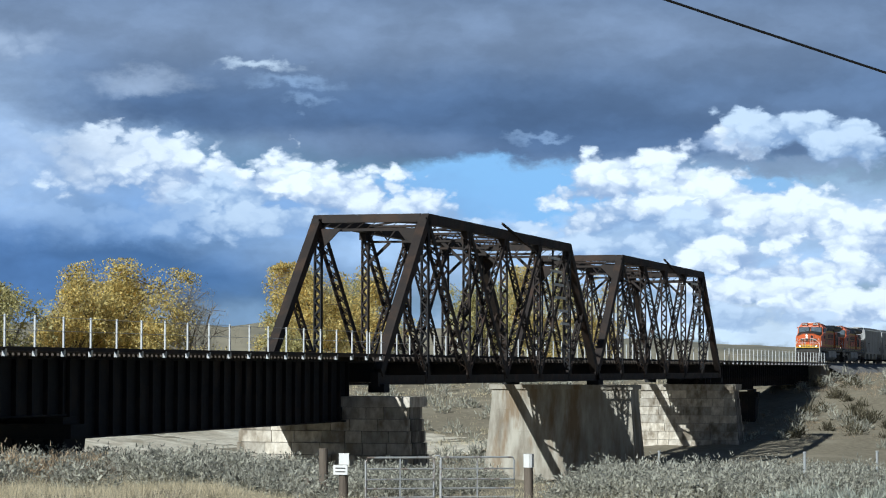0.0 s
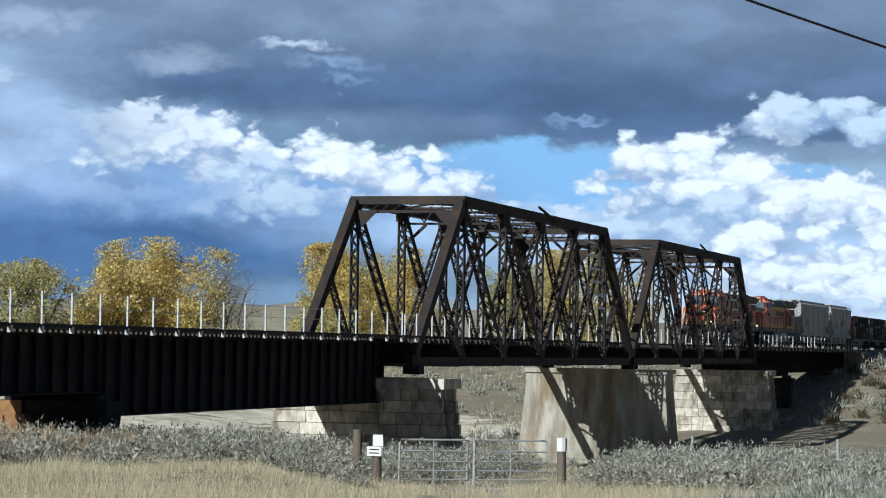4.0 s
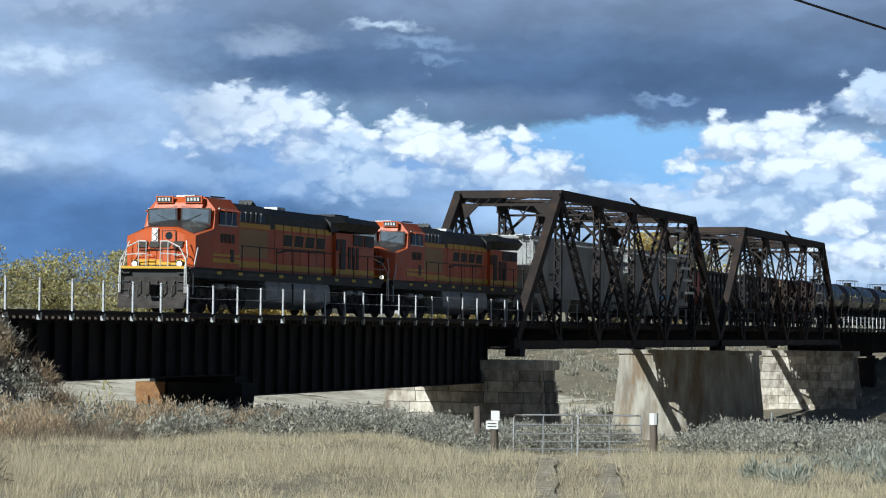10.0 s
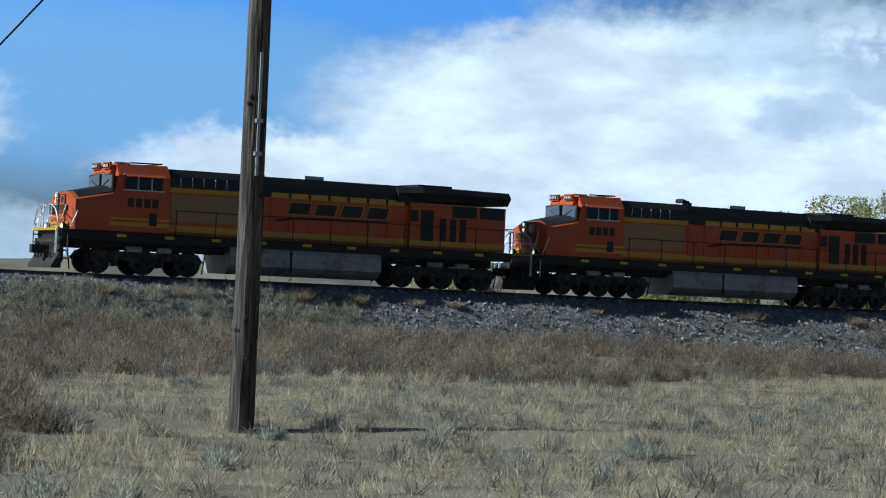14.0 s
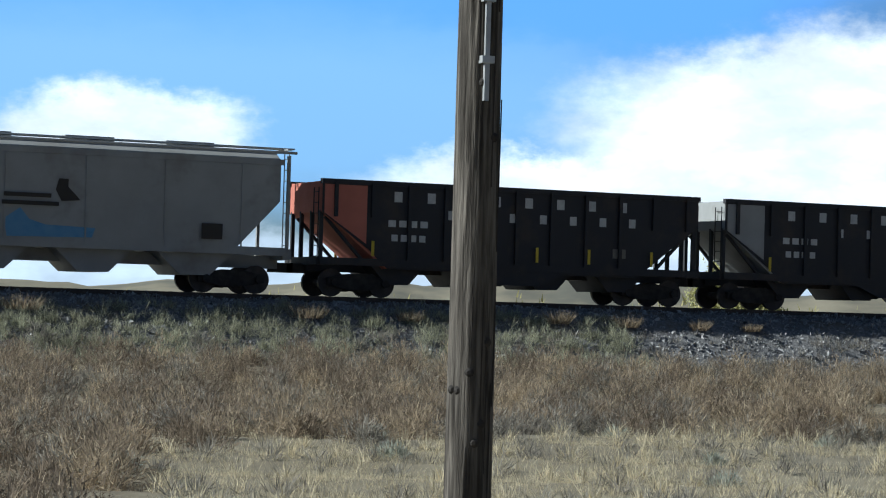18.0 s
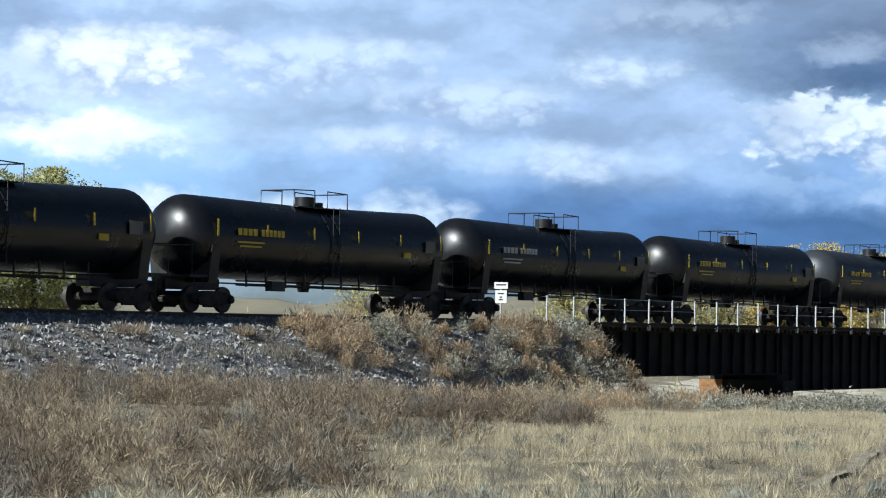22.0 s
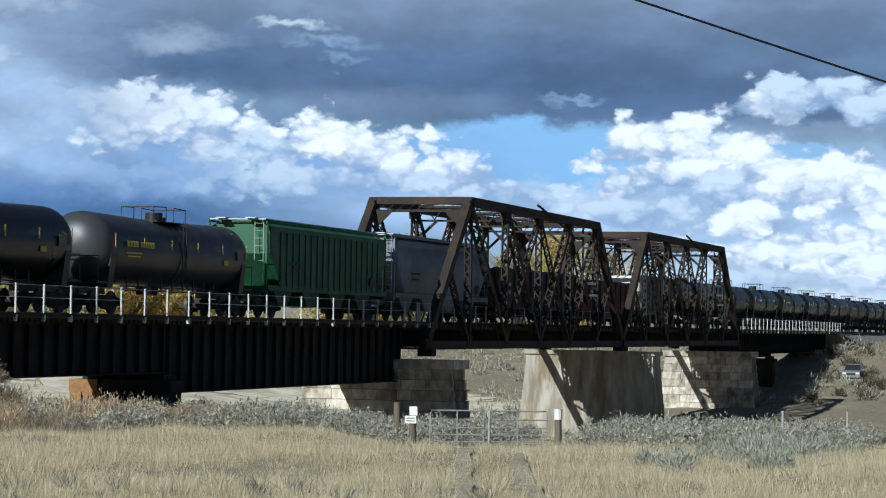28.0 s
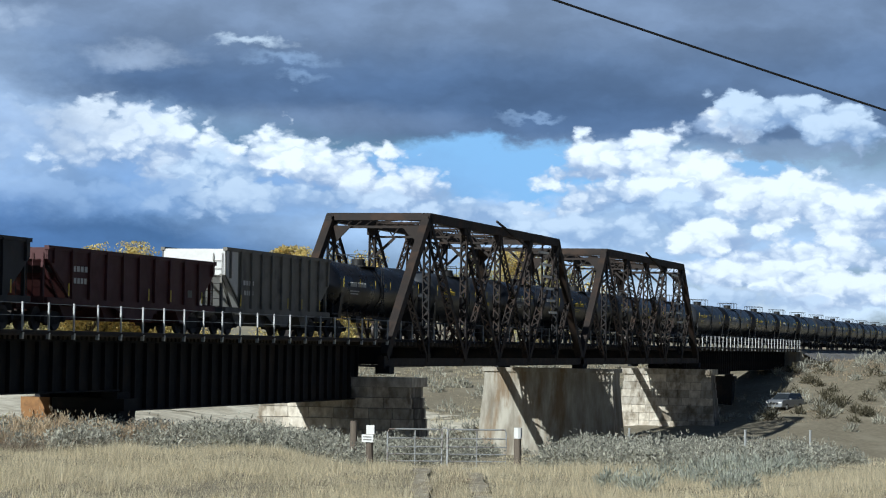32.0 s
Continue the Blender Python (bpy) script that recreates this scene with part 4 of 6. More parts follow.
        part("nose_emblem", Mesh().prism([(y, 2.5), (y - 0.4, 2.5), (y - 0.46, 2.74), (y - 0.06, 2.74)], -1.825, -1.805, "x"), MARKDARK, e, "dark slanted emblem block")
    part("nose_swoosh", Mesh().prism([(0.95, 2.38), (-0.95, 2.42), (-0.9, 2.46), (0.9, 2.42)], -1.825, -1.805, "x"), MARKDARK, e)
    # cab
    cab = Mesh()
    cab.loft([[(0.0, -1.5, 1.75), (0.0, 1.5, 1.75), (-0.02, 1.5, 3.3), (0.2, 1.45, 4.05), (0.25, 1.05, 4.5), (0.25, -1.05, 4.5), (0.2, -1.45, 4.05), (-0.02, -1.5, 3.3)],
              [(2.45, -1.5, 1.75), (2.45, 1.5, 1.75), (2.45, 1.5, 3.3), (2.45, 1.5, 4.05), (2.45, 1.1, 4.55), (2.45, -1.1, 4.55), (2.45, -1.5, 4.05), (2.45, -1.5, 3.3)]])
    part("cab", cab, ORANGE, e)
    part("forehead", Mesh().prism([(-0.02, 4.1), (0.06, 4.32), (0.3, 4.56), (0.6, 4.56), (0.6, 4.1)], -0.98, 0.98, "y"), ORANGE, e)
    part("roof_rail", Mesh().tube([(0.9, -0.9, 4.6), (2.3, -0.9, 4.62), (2.3, 0.9, 4.62), (0.9, 0.9, 4.6)], 0.03, 5), BLACK, e)
    for s in (-1, 1):
        ws = Mesh().prism([(s * 0.14, 3.66), (s * 1.26, 3.52), (s * 1.28, 4.02), (s * 0.16, 4.1)], -0.03, 0.06, "x")
        rim = [(s * 0.07, 3.6), (s * 1.34, 3.44), (s * 1.36, 4.08), (s * 0.09, 4.17)]
        part("windshield_rim", Mesh().prism(rim, -0.01, 0.06, "x"), BLACK, e, "black window rubber")
        part("wiper", Mesh().beam((-0.05, s * 0.4, 3.64), (-0.05, s * 0.95, 3.86), 0.02, 0.02, (1, 0, 0)), BLACK, e)
        part("number_board_box", Mesh().box(0.0, s * 0.62, 4.44, 0.1, 0.74, 0.28), ORANGE, e)
        part("windshield", ws, WINDSCREEN, e, "glass windscreen pane")
        board = part("number_board", Mesh().box(-0.06, s * 0.62, 4.44, 0.04, 0.62, 0.2), BLACK, e)
        for k in range(4):
            part("numeral_bar", Mesh().box(-0.085, s * 0.62 - 0.21 + k * 0.14, 4.44, 0.01, 0.085, 0.13), MARKWHITE, board)
        for k, (a, b) in enumerate(((0.5, 1.0), (1.08, 1.6), (1.68, 2.1))):
            part("side_window", Mesh().box((a + b) / 2, s * 1.51, 3.78, b - a, 0.03, 0.58), GLASS, e)
        part("window_frame", Mesh().box(1.3, s * 1.515, 4.1, 1.8, 0.05, 0.05).box(1.3, s * 1.515, 3.46, 1.8, 0.05, 0.05).box(1.04, s * 1.515, 3.78, 0.05, 0.05, 0.62).box(1.64, s * 1.515, 3.78, 0.05, 0.05, 0.62), CHROME, e)
        part("sun_visor", Mesh().prism([(s * 1.5, 4.12), (s * 1.72, 4.02), (s * 1.72, 3.99), (s * 1.5, 4.08)], 0.5, 2.2, "x"), ORANGE, e)
        for k in range(4):
            part("numeral_bar", Mesh().box(0.75 + k * 0.36, s * 1.512, 2.95, 0.26, 0.012, 0.36), MARKDARK, e)
        part("cab_door_hatch", Mesh().box(1.75, s * 1.512, 2.28, 0.32, 0.02, 0.5), BLACK, e, "small dark square opening")
        for k in range(5):
            part("roof_grab", Mesh().tube([(3.0 + 0.52 * k, s * 1.28, 3.74), (3.0 + 0.52 * k, s * 1.3, 4.12)], 0.02, 5), CHROME, e, "pale upright grab iron")
        for x in (3.3, 5.2):
            part("cabinet_louvre", Mesh().box(x, s * 1.258, 3.94, 0.75, 0.02, 0.34), GLASS, e, "dark louvre panel")
        part("cab_stripe", Mesh().box(1.2, s * 1.508, 2.06, 2.6, 0.012, 0.16).box(1.2, s * 1.508, 2.28, 2.6, 0.012, 0.09), YELLOW, e)
        part("ditch_light", Mesh().tube([(-1.98, s * 0.95, 1.86), (-1.86, s * 0.95, 1.86)], 0.11, 10), HEADLAMP, e, "lit ditch light")
        part("ditch_light_ring", Mesh().tube([(-1.97, s * 0.95, 1.86), (-1.84, s * 0.95, 1.86)], 0.15, 12), BLACK, e)
        rail = Mesh().tube([(-2.35, s * 1.35, 0.75), (-2.35, s * 1.35, 1.7), (-2.1, s * 1.35, 2.2), (-1.9, s * 1.2, 2.75)], 0.025, 5).tube([(-1.9, s * 1.5, 0.7), (-1.9, s * 1.5, 1.6), (-1.5, s * 1.5, 2.5)], 0.025, 5)
        part("nose_handrail", rail, CHROME, e, "bright bent handrail at the front steps")
        for k in range(4):
            part("step", Mesh().box(-2.05, s * 1.25, 0.55 + k * 0.32, 0.45, 0.5, 0.05), BLACK, e)
    part("headlight", Mesh().box(-1.82, 0.16, 2.99, 0.05, 0.26, 0.52), WHITEPAINT, e)
    for z in (2.87, 3.11):
        lamp = part("headlamp", Mesh().tube([(-1.88, 0.16, z), (-1.84, 0.16, z)], 0.085, 10), HEADLAMP, e, "lit headlamp")
        part("lamp_ring", Mesh().tube([(-1.87, 0.16, z), (-1.84, 0.16, z)], 0.11, 12), BLACK, lamp)
    part("anticlimber", Mesh().box(-2.1, 0, 1.72, 0.5, 2.7, 0.1), YELLOW, e, "yellow front platform edge")
    for s in (-1, 1):
        for y in (0.3, 0.62):
            part("platform_post", Mesh().tube([(-2.3, s * y, 1.74), (-2.3, s * y, 2.72)], 0.022, 5), CHROME, e)
        part("platform_rail", Mesh().tube([(-2.3, s * 0.3, 2.72), (-2.3, s * 0.62, 2.72), (-2.3, s * 1.1, 2.5), (-2.3, s * 1.38, 2.0), (-2.32, s * 1.42, 1.3), (-2.32, s * 1.42, 0.75)], 0.03, 6), CHROME, e, "bright bent platform rail")
        part("platform_bar", Mesh().tube([(-2.3, s * 0.3, 2.25), (-2.3, s * 0.62, 2.25), (-2.3, s * 1.2, 2.2)], 0.022, 5), CHROME, e)
    part("cab_vent", Mesh().box(0.7, -0.1, 4.58, 0.7, 0.8, 0.1), WHITEPAINT, e)
    # long hood: equipment cabinet, engine hood, radiator
    part("equipment_cabinet", Mesh().box(4.3, 0, 2.72, 3.7, 2.5, 1.95), ORANGE, e)
    for s in (-1, 1):
        part("primer_panel", Mesh().box(4.25, s * 1.26, 2.85, 3.3, 0.02, 1.15), TAN, e, "tan primer panel")
        part("cabinet_stripe", Mesh().box(4.3, s * 1.262, 2.0, 3.7, 0.02, 0.26).box(4.3, s * 1.262, 3.58, 3.7, 0.02, 0.18), YELLOW, e)
    part("cabinet_roof", Mesh().prism([(-1.25, 3.7), (1.25, 3.7), (1.25, 4.15), (0.9, 4.45), (-0.9, 4.45), (-1.25, 4.15)], 2.45, 6.15, "x"), BLACK, e)
    part("engine_hood", Mesh().box(10.0, 0, 2.65, 7.8, 2.0, 1.85), ORANGE, e)
    part("engine_roof", Mesh().prism([(-1.0, 3.58), (1.0, 3.58), (1.0, 4.1), (0.75, 4.42), (-0.75, 4.42), (-1.0, 4.1)], 6.1, 13.9, "x"), BLACK, e)
    for s in (-1, 1):
        for k in range(8):
            part("hood_door", Mesh().box(6.75 + k * 0.93, s * 1.015, 2.7, 0.86, 0.03, 1.7), ORANGE, e)
            part("upper_panel", Mesh().box(6.75 + k * 0.93, s * 1.015, 3.66, 0.8, 0.03, 0.22), YELLOW if k > 0 else BLACK, e)
        part("hood_stripe", Mesh().box(10.0, s * 1.035, 1.98, 7.7, 0.012, 0.24), YELLOW, e)
        # emblem: dark slanted blocks with a swoosh below
        for k in range(4):
            x = 8.0 + k * 1.25
            edge = [(x + 0.05, 2.87), (x + 1.05, 2.87), (x + 1.2, 3.41), (x + 0.17, 3.41)]
            out = [(x + 0.08, 2.9), (x + 1.02, 2.9), (x + 1.16, 3.38), (x + 0.2, 3.38)]
            part("emblem_edge", Mesh().prism(edge, s * 1.034, s * 1.038, "y"), YELLOW, e, "yellow emblem outline")
            part("emblem_block", Mesh().prism(out, s * 1.036, s * 1.046, "y"), MARKDARK, e, "dark emblem block")
        part("emblem_swoosh", Mesh().prism([(7.4, 2.62), (8.6, 2.78), (13.0, 2.82), (12.6, 2.72), (8.6, 2.68), (7.5, 2.54)], s * 1.034, s * 1.044, "y"), MARKDARK, e)
    part("exhaust_stack", Mesh().box(9.6, 0, 4.5, 0.9, 0.6, 0.2), WHITEPAINT, e)
    horn = Mesh()
    for k in range(3):
        horn.tube([(6.9 + 0.1 * k, -0.2 + 0.2 * k, 4.62), (6.45, -0.2 + 0.2 * k, 4.66)], [0.04, 0.11], 8)
    part("horn", horn.box(6.9, 0, 4.5, 0.2, 0.5, 0.18), BLACK, e)
    part("radiator_body", Mesh().box(16.3, 0, 2.72, 4.8, 2.3, 1.95), ORANGE, e)
    wing = Mesh().loft([[(13.3, -1.12, 3.68), (13.3, 1.12, 3.68), (13.3, 1.12, 4.1), (13.3, 0.8, 4.36), (13.3, -0.8, 4.36), (13.3, -1.12, 4.1)],
                        [(14.4, -1.15, 3.8), (14.4, 1.15, 3.8), (14.4, 1.42, 4.16), (14.4, 1.2, 4.44), (14.4, -1.2, 4.44), (14.4, -1.42, 4.16)],
                        [(18.8, -1.15, 3.8), (18.8, 1.15, 3.8), (18.8, 1.42, 4.12), (18.8, 1.2, 4.38), (18.8, -1.2, 4.38), (18.8, -1.42, 4.12)]])
    part("radiator_cap", Mesh().box(15.2, 0, 4.47, 1.7, 1.8, 0.12), BLACK, e)
    part("radiator_wing", wing, BLACK, e, "black flared radiator wing")
    for s in (-1, 1):
        for x, w, z, h in ((14.75, 0.6, 2.75, 1.35), (15.55, 0.3, 2.6, 1.0), (16.05, 0.3, 2.6, 1.0), (16.55, 0.3, 2.6, 1.0), (14.1, 0.35, 3.15, 0.5)):
            part("louvre_door", Mesh().box(x, s * 1.165, z, w, 0.03, h), BLACK, e)
        for x in (16.6, 18.0):
            part("radiator_screen", Mesh().box(x, s * 1.17, 3.42, 1.2, 0.03, 0.5), BLACK, e)
        part("rear_stripe", Mesh().box(16.3, s * 1.168, 1.98, 4.8, 0.012, 0.24), YELLOW, e)
        # hand rails along the walkway
        rail = Mesh().tube([(2.7, s * 1.48, 2.72), (18.9, s * 1.48, 2.72)], 0.02, 5)
        part("handrail", rail, BLACK, e)
        for k in range(10):
            part("stanchion", Mesh().tube([(2.8 + 1.78 * k, s * 1.48, 1.7), (2.8 + 1.78 * k, s * 1.48, 2.74)], 0.022, 5), BLACK, e)
        for k in range(9):
            part("sill_reflector", Mesh().box(0.4 + 2.1 * k, s * 1.56, 1.58, 0.42, 0.012, 0.12), MARKYELLOW, e)
        part("air_reservoir", Mesh().tube([(2.6, s * 1.1, 1.2), (5.0, s * 1.1, 1.2)], 0.18, 10), TRUCK, e, smooth=True)
    tank = [(-1.4, 1.35), (1.4, 1.35), (1.48, 1.15), (1.5, 0.6), (1.3, 0.42), (1.0, 0.24), (-1.0, 0.24), (-1.3, 0.42), (-1.5, 0.6), (-1.48, 1.15)]
    part("fuel_tank", Mesh().prism(tank, 5.3, 12.4, "x"), TANKGREY, e, "dusty silver fuel tank")
    part("tank_strap", Mesh().box(8.1, -1.5, 0.85, 0.08, 0.06, 0.9).box(8.1, 1.5, 0.85, 0.08, 0.06, 0.9), TRUCK, e)
    bogie(e, 1.7, (-2.0, 0.0, 2.0), 0.53, True)
    bogie(e, 15.8, (-2.0, 0.0, 2.0), 0.53, True)
    part("pilot", Mesh().prism([(-1.5, 1.35), (1.5, 1.35), (1.5, 0.5), (1.1, 0.2), (-1.1, 0.2), (-1.5, 0.5)], -2.2, -2.05, "x"), TRUCK, e, "dark snowplough pilot")
    part("plow", Mesh().prism([(-2.2, 0.75), (-2.5, 0.25), (-2.5, 0.15), (-2.1, 0.15), (-2.1, 0.75)], -1.4, 1.4, "y"), TRUCK, e)
    part("coupler", Mesh().box(-2.5, 0, 0.9, 0.8, 0.3, 0.35), TRUCK, e)
    part("rear_coupler", Mesh().box(19.3, 0, 0.9, 0.8, 0.3, 0.35), TRUCK, e)
    for k in range(6):
        y = -0.9 + 0.36 * k
        part("brake_hose", Mesh().tube([(-2.22, y, 1.2), (-2.42, y + 0.04, 0.85), (-2.3, y + 0.1, 0.5)], 0.035, 5), TRUCKDUST, e)
    part("rear_railing", Mesh().tube([(19.0, -1.4, 1.7), (19.0, -1.4, 2.8), (19.0, 1.4, 2.8), (19.0, 1.4, 1.7)], 0.025, 5), CHROME, e)
    return e


def ladder(parent, x, y, z0, z1, mat):
    m = Mesh().tube([(x, y - 0.22, z0), (x, y - 0.22, z1)], 0.02, 5).tube([(x, y + 0.22, z0), (x, y + 0.22, z1)], 0.02, 5)
    z = z0 + 0.2
    while z < z1:
        m.tube([(x, y - 0.22, z), (x, y + 0.22, z)], 0.014, 4)
        z += 0.35
    part("end_ladder", m, mat, parent)


def side_ladder(parent, x, y, z0, z1, mat):
    m = Mesh().tube([(x - 0.2, y, z0), (x - 0.2, y, z1)], 0.02, 5).tube([(x + 0.2, y, z0), (x + 0.2, y, z1)], 0.02, 5)
    z = z0 + 0.2
    while z < z1:
        m.tube([(x - 0.2, y, z), (x + 0.2, y, z)], 0.014, 4)
        z += 0.35
    part("side_ladder", m, mat, parent)


def tank_car(length, paint, label, mark=MARKWHITE, cup=BLACKPAINT):
    """Tank on a stub frame; x runs back from the front coupler."""
    c = thing("tank_car", label, "tank car", "tank cars of the train")
    L, r, zc = length, 1.44, 2.72
    rings = []
    x0, x1 = 0.75, L - 0.75
    for x, k in ((x0, 0.02), (x0 + 0.06, 0.38), (x0 + 0.2, 0.66), (x0 + 0.42, 0.87), (x0 + 0.75, 0.985), (x0 + 1.0, 1.0), (L / 2 - 0.01, 1.0), (L / 2, 1.0), (x1 - 1.0, 1.0), (x1 - 0.75, 0.985), (x1 - 0.42, 0.87), (x1 - 0.2, 0.66), (x1 - 0.06, 0.38), (x1, 0.02)):
        drop = -0.12 * (1 - abs(x - L / 2) / (L / 2))
        rings.append([(x, r * k * math.cos(a * math.tau / 32), zc + drop + r * k * math.sin(a * math.tau / 32)) for a in range(32)])
    part("tank_shell", Mesh().loft(rings), paint, c, smooth=True)
    seam = Mesh()
    for x in (L / 2 - 0.3, L / 2 + 0.3):
        seam.tube([(x, (r + 0.012) * math.cos(a * math.tau / 32), zc - 0.11 + (r + 0.012) * math.sin(a * math.tau / 32)) for a in range(33)], 0.02, 4, False)
    part("shell_band", seam, cup, c)
    # top fittings
    part("manway", Mesh().tube([(L / 2, 0, 3.92), (L / 2, 0, 4.4)], 0.38, 14), cup, c, smooth=True)
    part("valve", Mesh().tube([(L / 2 + 0.85, 0, 3.9), (L / 2 + 0.85, 0, 4.24)], 0.2, 10).tube([(L / 2 - 0.9, 0.1, 3.9), (L / 2 - 0.9, 0.1, 3.9)], 0.12, 8), cup, c)
    for s in (-1, 1):
        a = s * 0.75
        m = Mesh().tube([(L / 2 + a * 2.3, -0.75, 3.92), (L / 2 + a * 2.3, -0.75, 4.58), (L / 2 + a * 0.55, -0.75, 4.62), (L / 2 + a * 0.55, -0.75, 3.92)], 0.025, 5)
        m.tube([(L / 2 + a * 2.3, 0.75, 3.92), (L / 2 + a * 2.3, 0.75, 4.58), (L / 2 + a * 0.55, 0.75, 4.62), (L / 2 + a * 0.55, 0.75, 3.92)], 0.025, 5)
        m.tube([(L / 2 + a * 2.3, -0.75, 4.58), (L / 2 + a * 2.3, 0.75, 4.58)], 0.025, 5)
        part("platform_railing", m, cup, c)
    part("platform", Mesh().box(L / 2, 0, 3.98, 3.0, 1.6, 0.04), cup, c)
    side_ladder(c, L / 2, -1.47, 1.4, 3.98, cup)
    # frame ends, bolsters, steps
    for s, x in ((1, 0.0), (-1, L)):
        part("stub_sill", Mesh().box(x + s * 1.9, 0, 1.0, 3.0, 0.6, 0.4), cup, c)
        part("end_platform", Mesh().box(x + s * 0.95, 0, 1.25, 1.0, 2.6, 0.08), cup, c)
        part("saddle", Mesh().prism([(-1.25, 1.05), (1.25, 1.05), (1.42, 2.4), (1.15, 1.75), (0, 1.35), (-1.15, 1.75), (-1.42, 2.4)], x + s * 1.8 - 0.25, x + s * 1.8 + 0.25, "x"), cup, c)
        part("end_railing", Mesh().tube([(x + s * 0.55, -1.3, 1.25), (x + s * 0.55, -1.3, 2.3), (x + s * 0.55, 1.3, 2.3), (x + s * 0.55, 1.3, 1.25)], 0.025, 5), cup, c)
        part("coupler", Mesh().box(x + s * 0.25, 0, 0.9, 0.7, 0.28, 0.32), TRUCK, c)
        bogie(c, x + s * 2.1, (-0.89, 0.89), 0.46)
        for y in (-1.3, 1.3):
            part("corner_step", Mesh().tube([(x + s * 0.7, y, 1.25), (x + s * 0.7, y, 0.5), (x + s * 1.2, y, 0.5), (x + s * 1.2, y, 1.25)], 0.022, 5), cup, c)
        part("brake_pipe", Mesh().tube([(x + s * 0.1, 0.3, 0.85), (x + s * 0.02, 0.32, 0.5), (x - s * 0.06, 0.3, 0.48)], 0.03, 5), TRUCK, c)
    for y, z in ((-0.9, 1.15), (-0.9, 1.0), (0.9, 1.1)):
        part("brake_rod", Mesh().tube([(3.6, y, z), (L - 3.6, y, z)], 0.03, 5), cup, c)
    for k in range(9):
        x = 4.2 + (L - 8.4) * k / 8
        part("rod_hanger", Mesh().box(x, -0.9, 1.25, 0.06, 0.06, 0.6), cup, c)
    part("bottom_outlet", Mesh().tube([(L / 2, 0, 0.85), (L / 2, 0, 1.5)], [0.2, 0.35], 10), cup, c)
    part("brake_reservoir", Mesh().box(L / 2 - 3, -0.9, 1.0, 0.8, 0.3, 0.35), cup, c)
    # markings on both sides
    for s in (-1, 1):
        for k in range(6):
            x = 1.75 + (L - 3.5) * k / 5
            part("reflector_stripe", Mesh().box(x, s * 1.505, 2.95, 0.09, 0.012, 0.6 if k in (0, 5) else 0.42), MARKYELLOW, c, "yellow reflector stripe")
        for k in range(4):
            part("stencil_bar", Mesh().box(3.0 + k * 0.3, s * 1.504, 2.86, 0.22, 0.012, 0.24), mark, c)
        for k in range(6):
            part("stencil_bar", Mesh().box(4.35 + k * 0.24, s * 1.504, 2.86, 0.17, 0.012, 0.24), mark, c)
        part("stencil_line", Mesh().box(3.7, s * 1.475, 2.5, 1.6, 0.012, 0.06).box(3.7, s * 1.455, 2.36, 1.3, 0.012, 0.06), mark, c)
        part("stencil_panel", Mesh().box(L - 2.5, s * 1.495, 2.75, 0.7, 0.012, 0.45), SLATEPAINT, c)
        part("placard", Mesh().box(L - 4.1, s * 1.455, 2.38, 0.5, 0.014, 0.22), MARKYELLOW, c, "yellow placard")
    return c


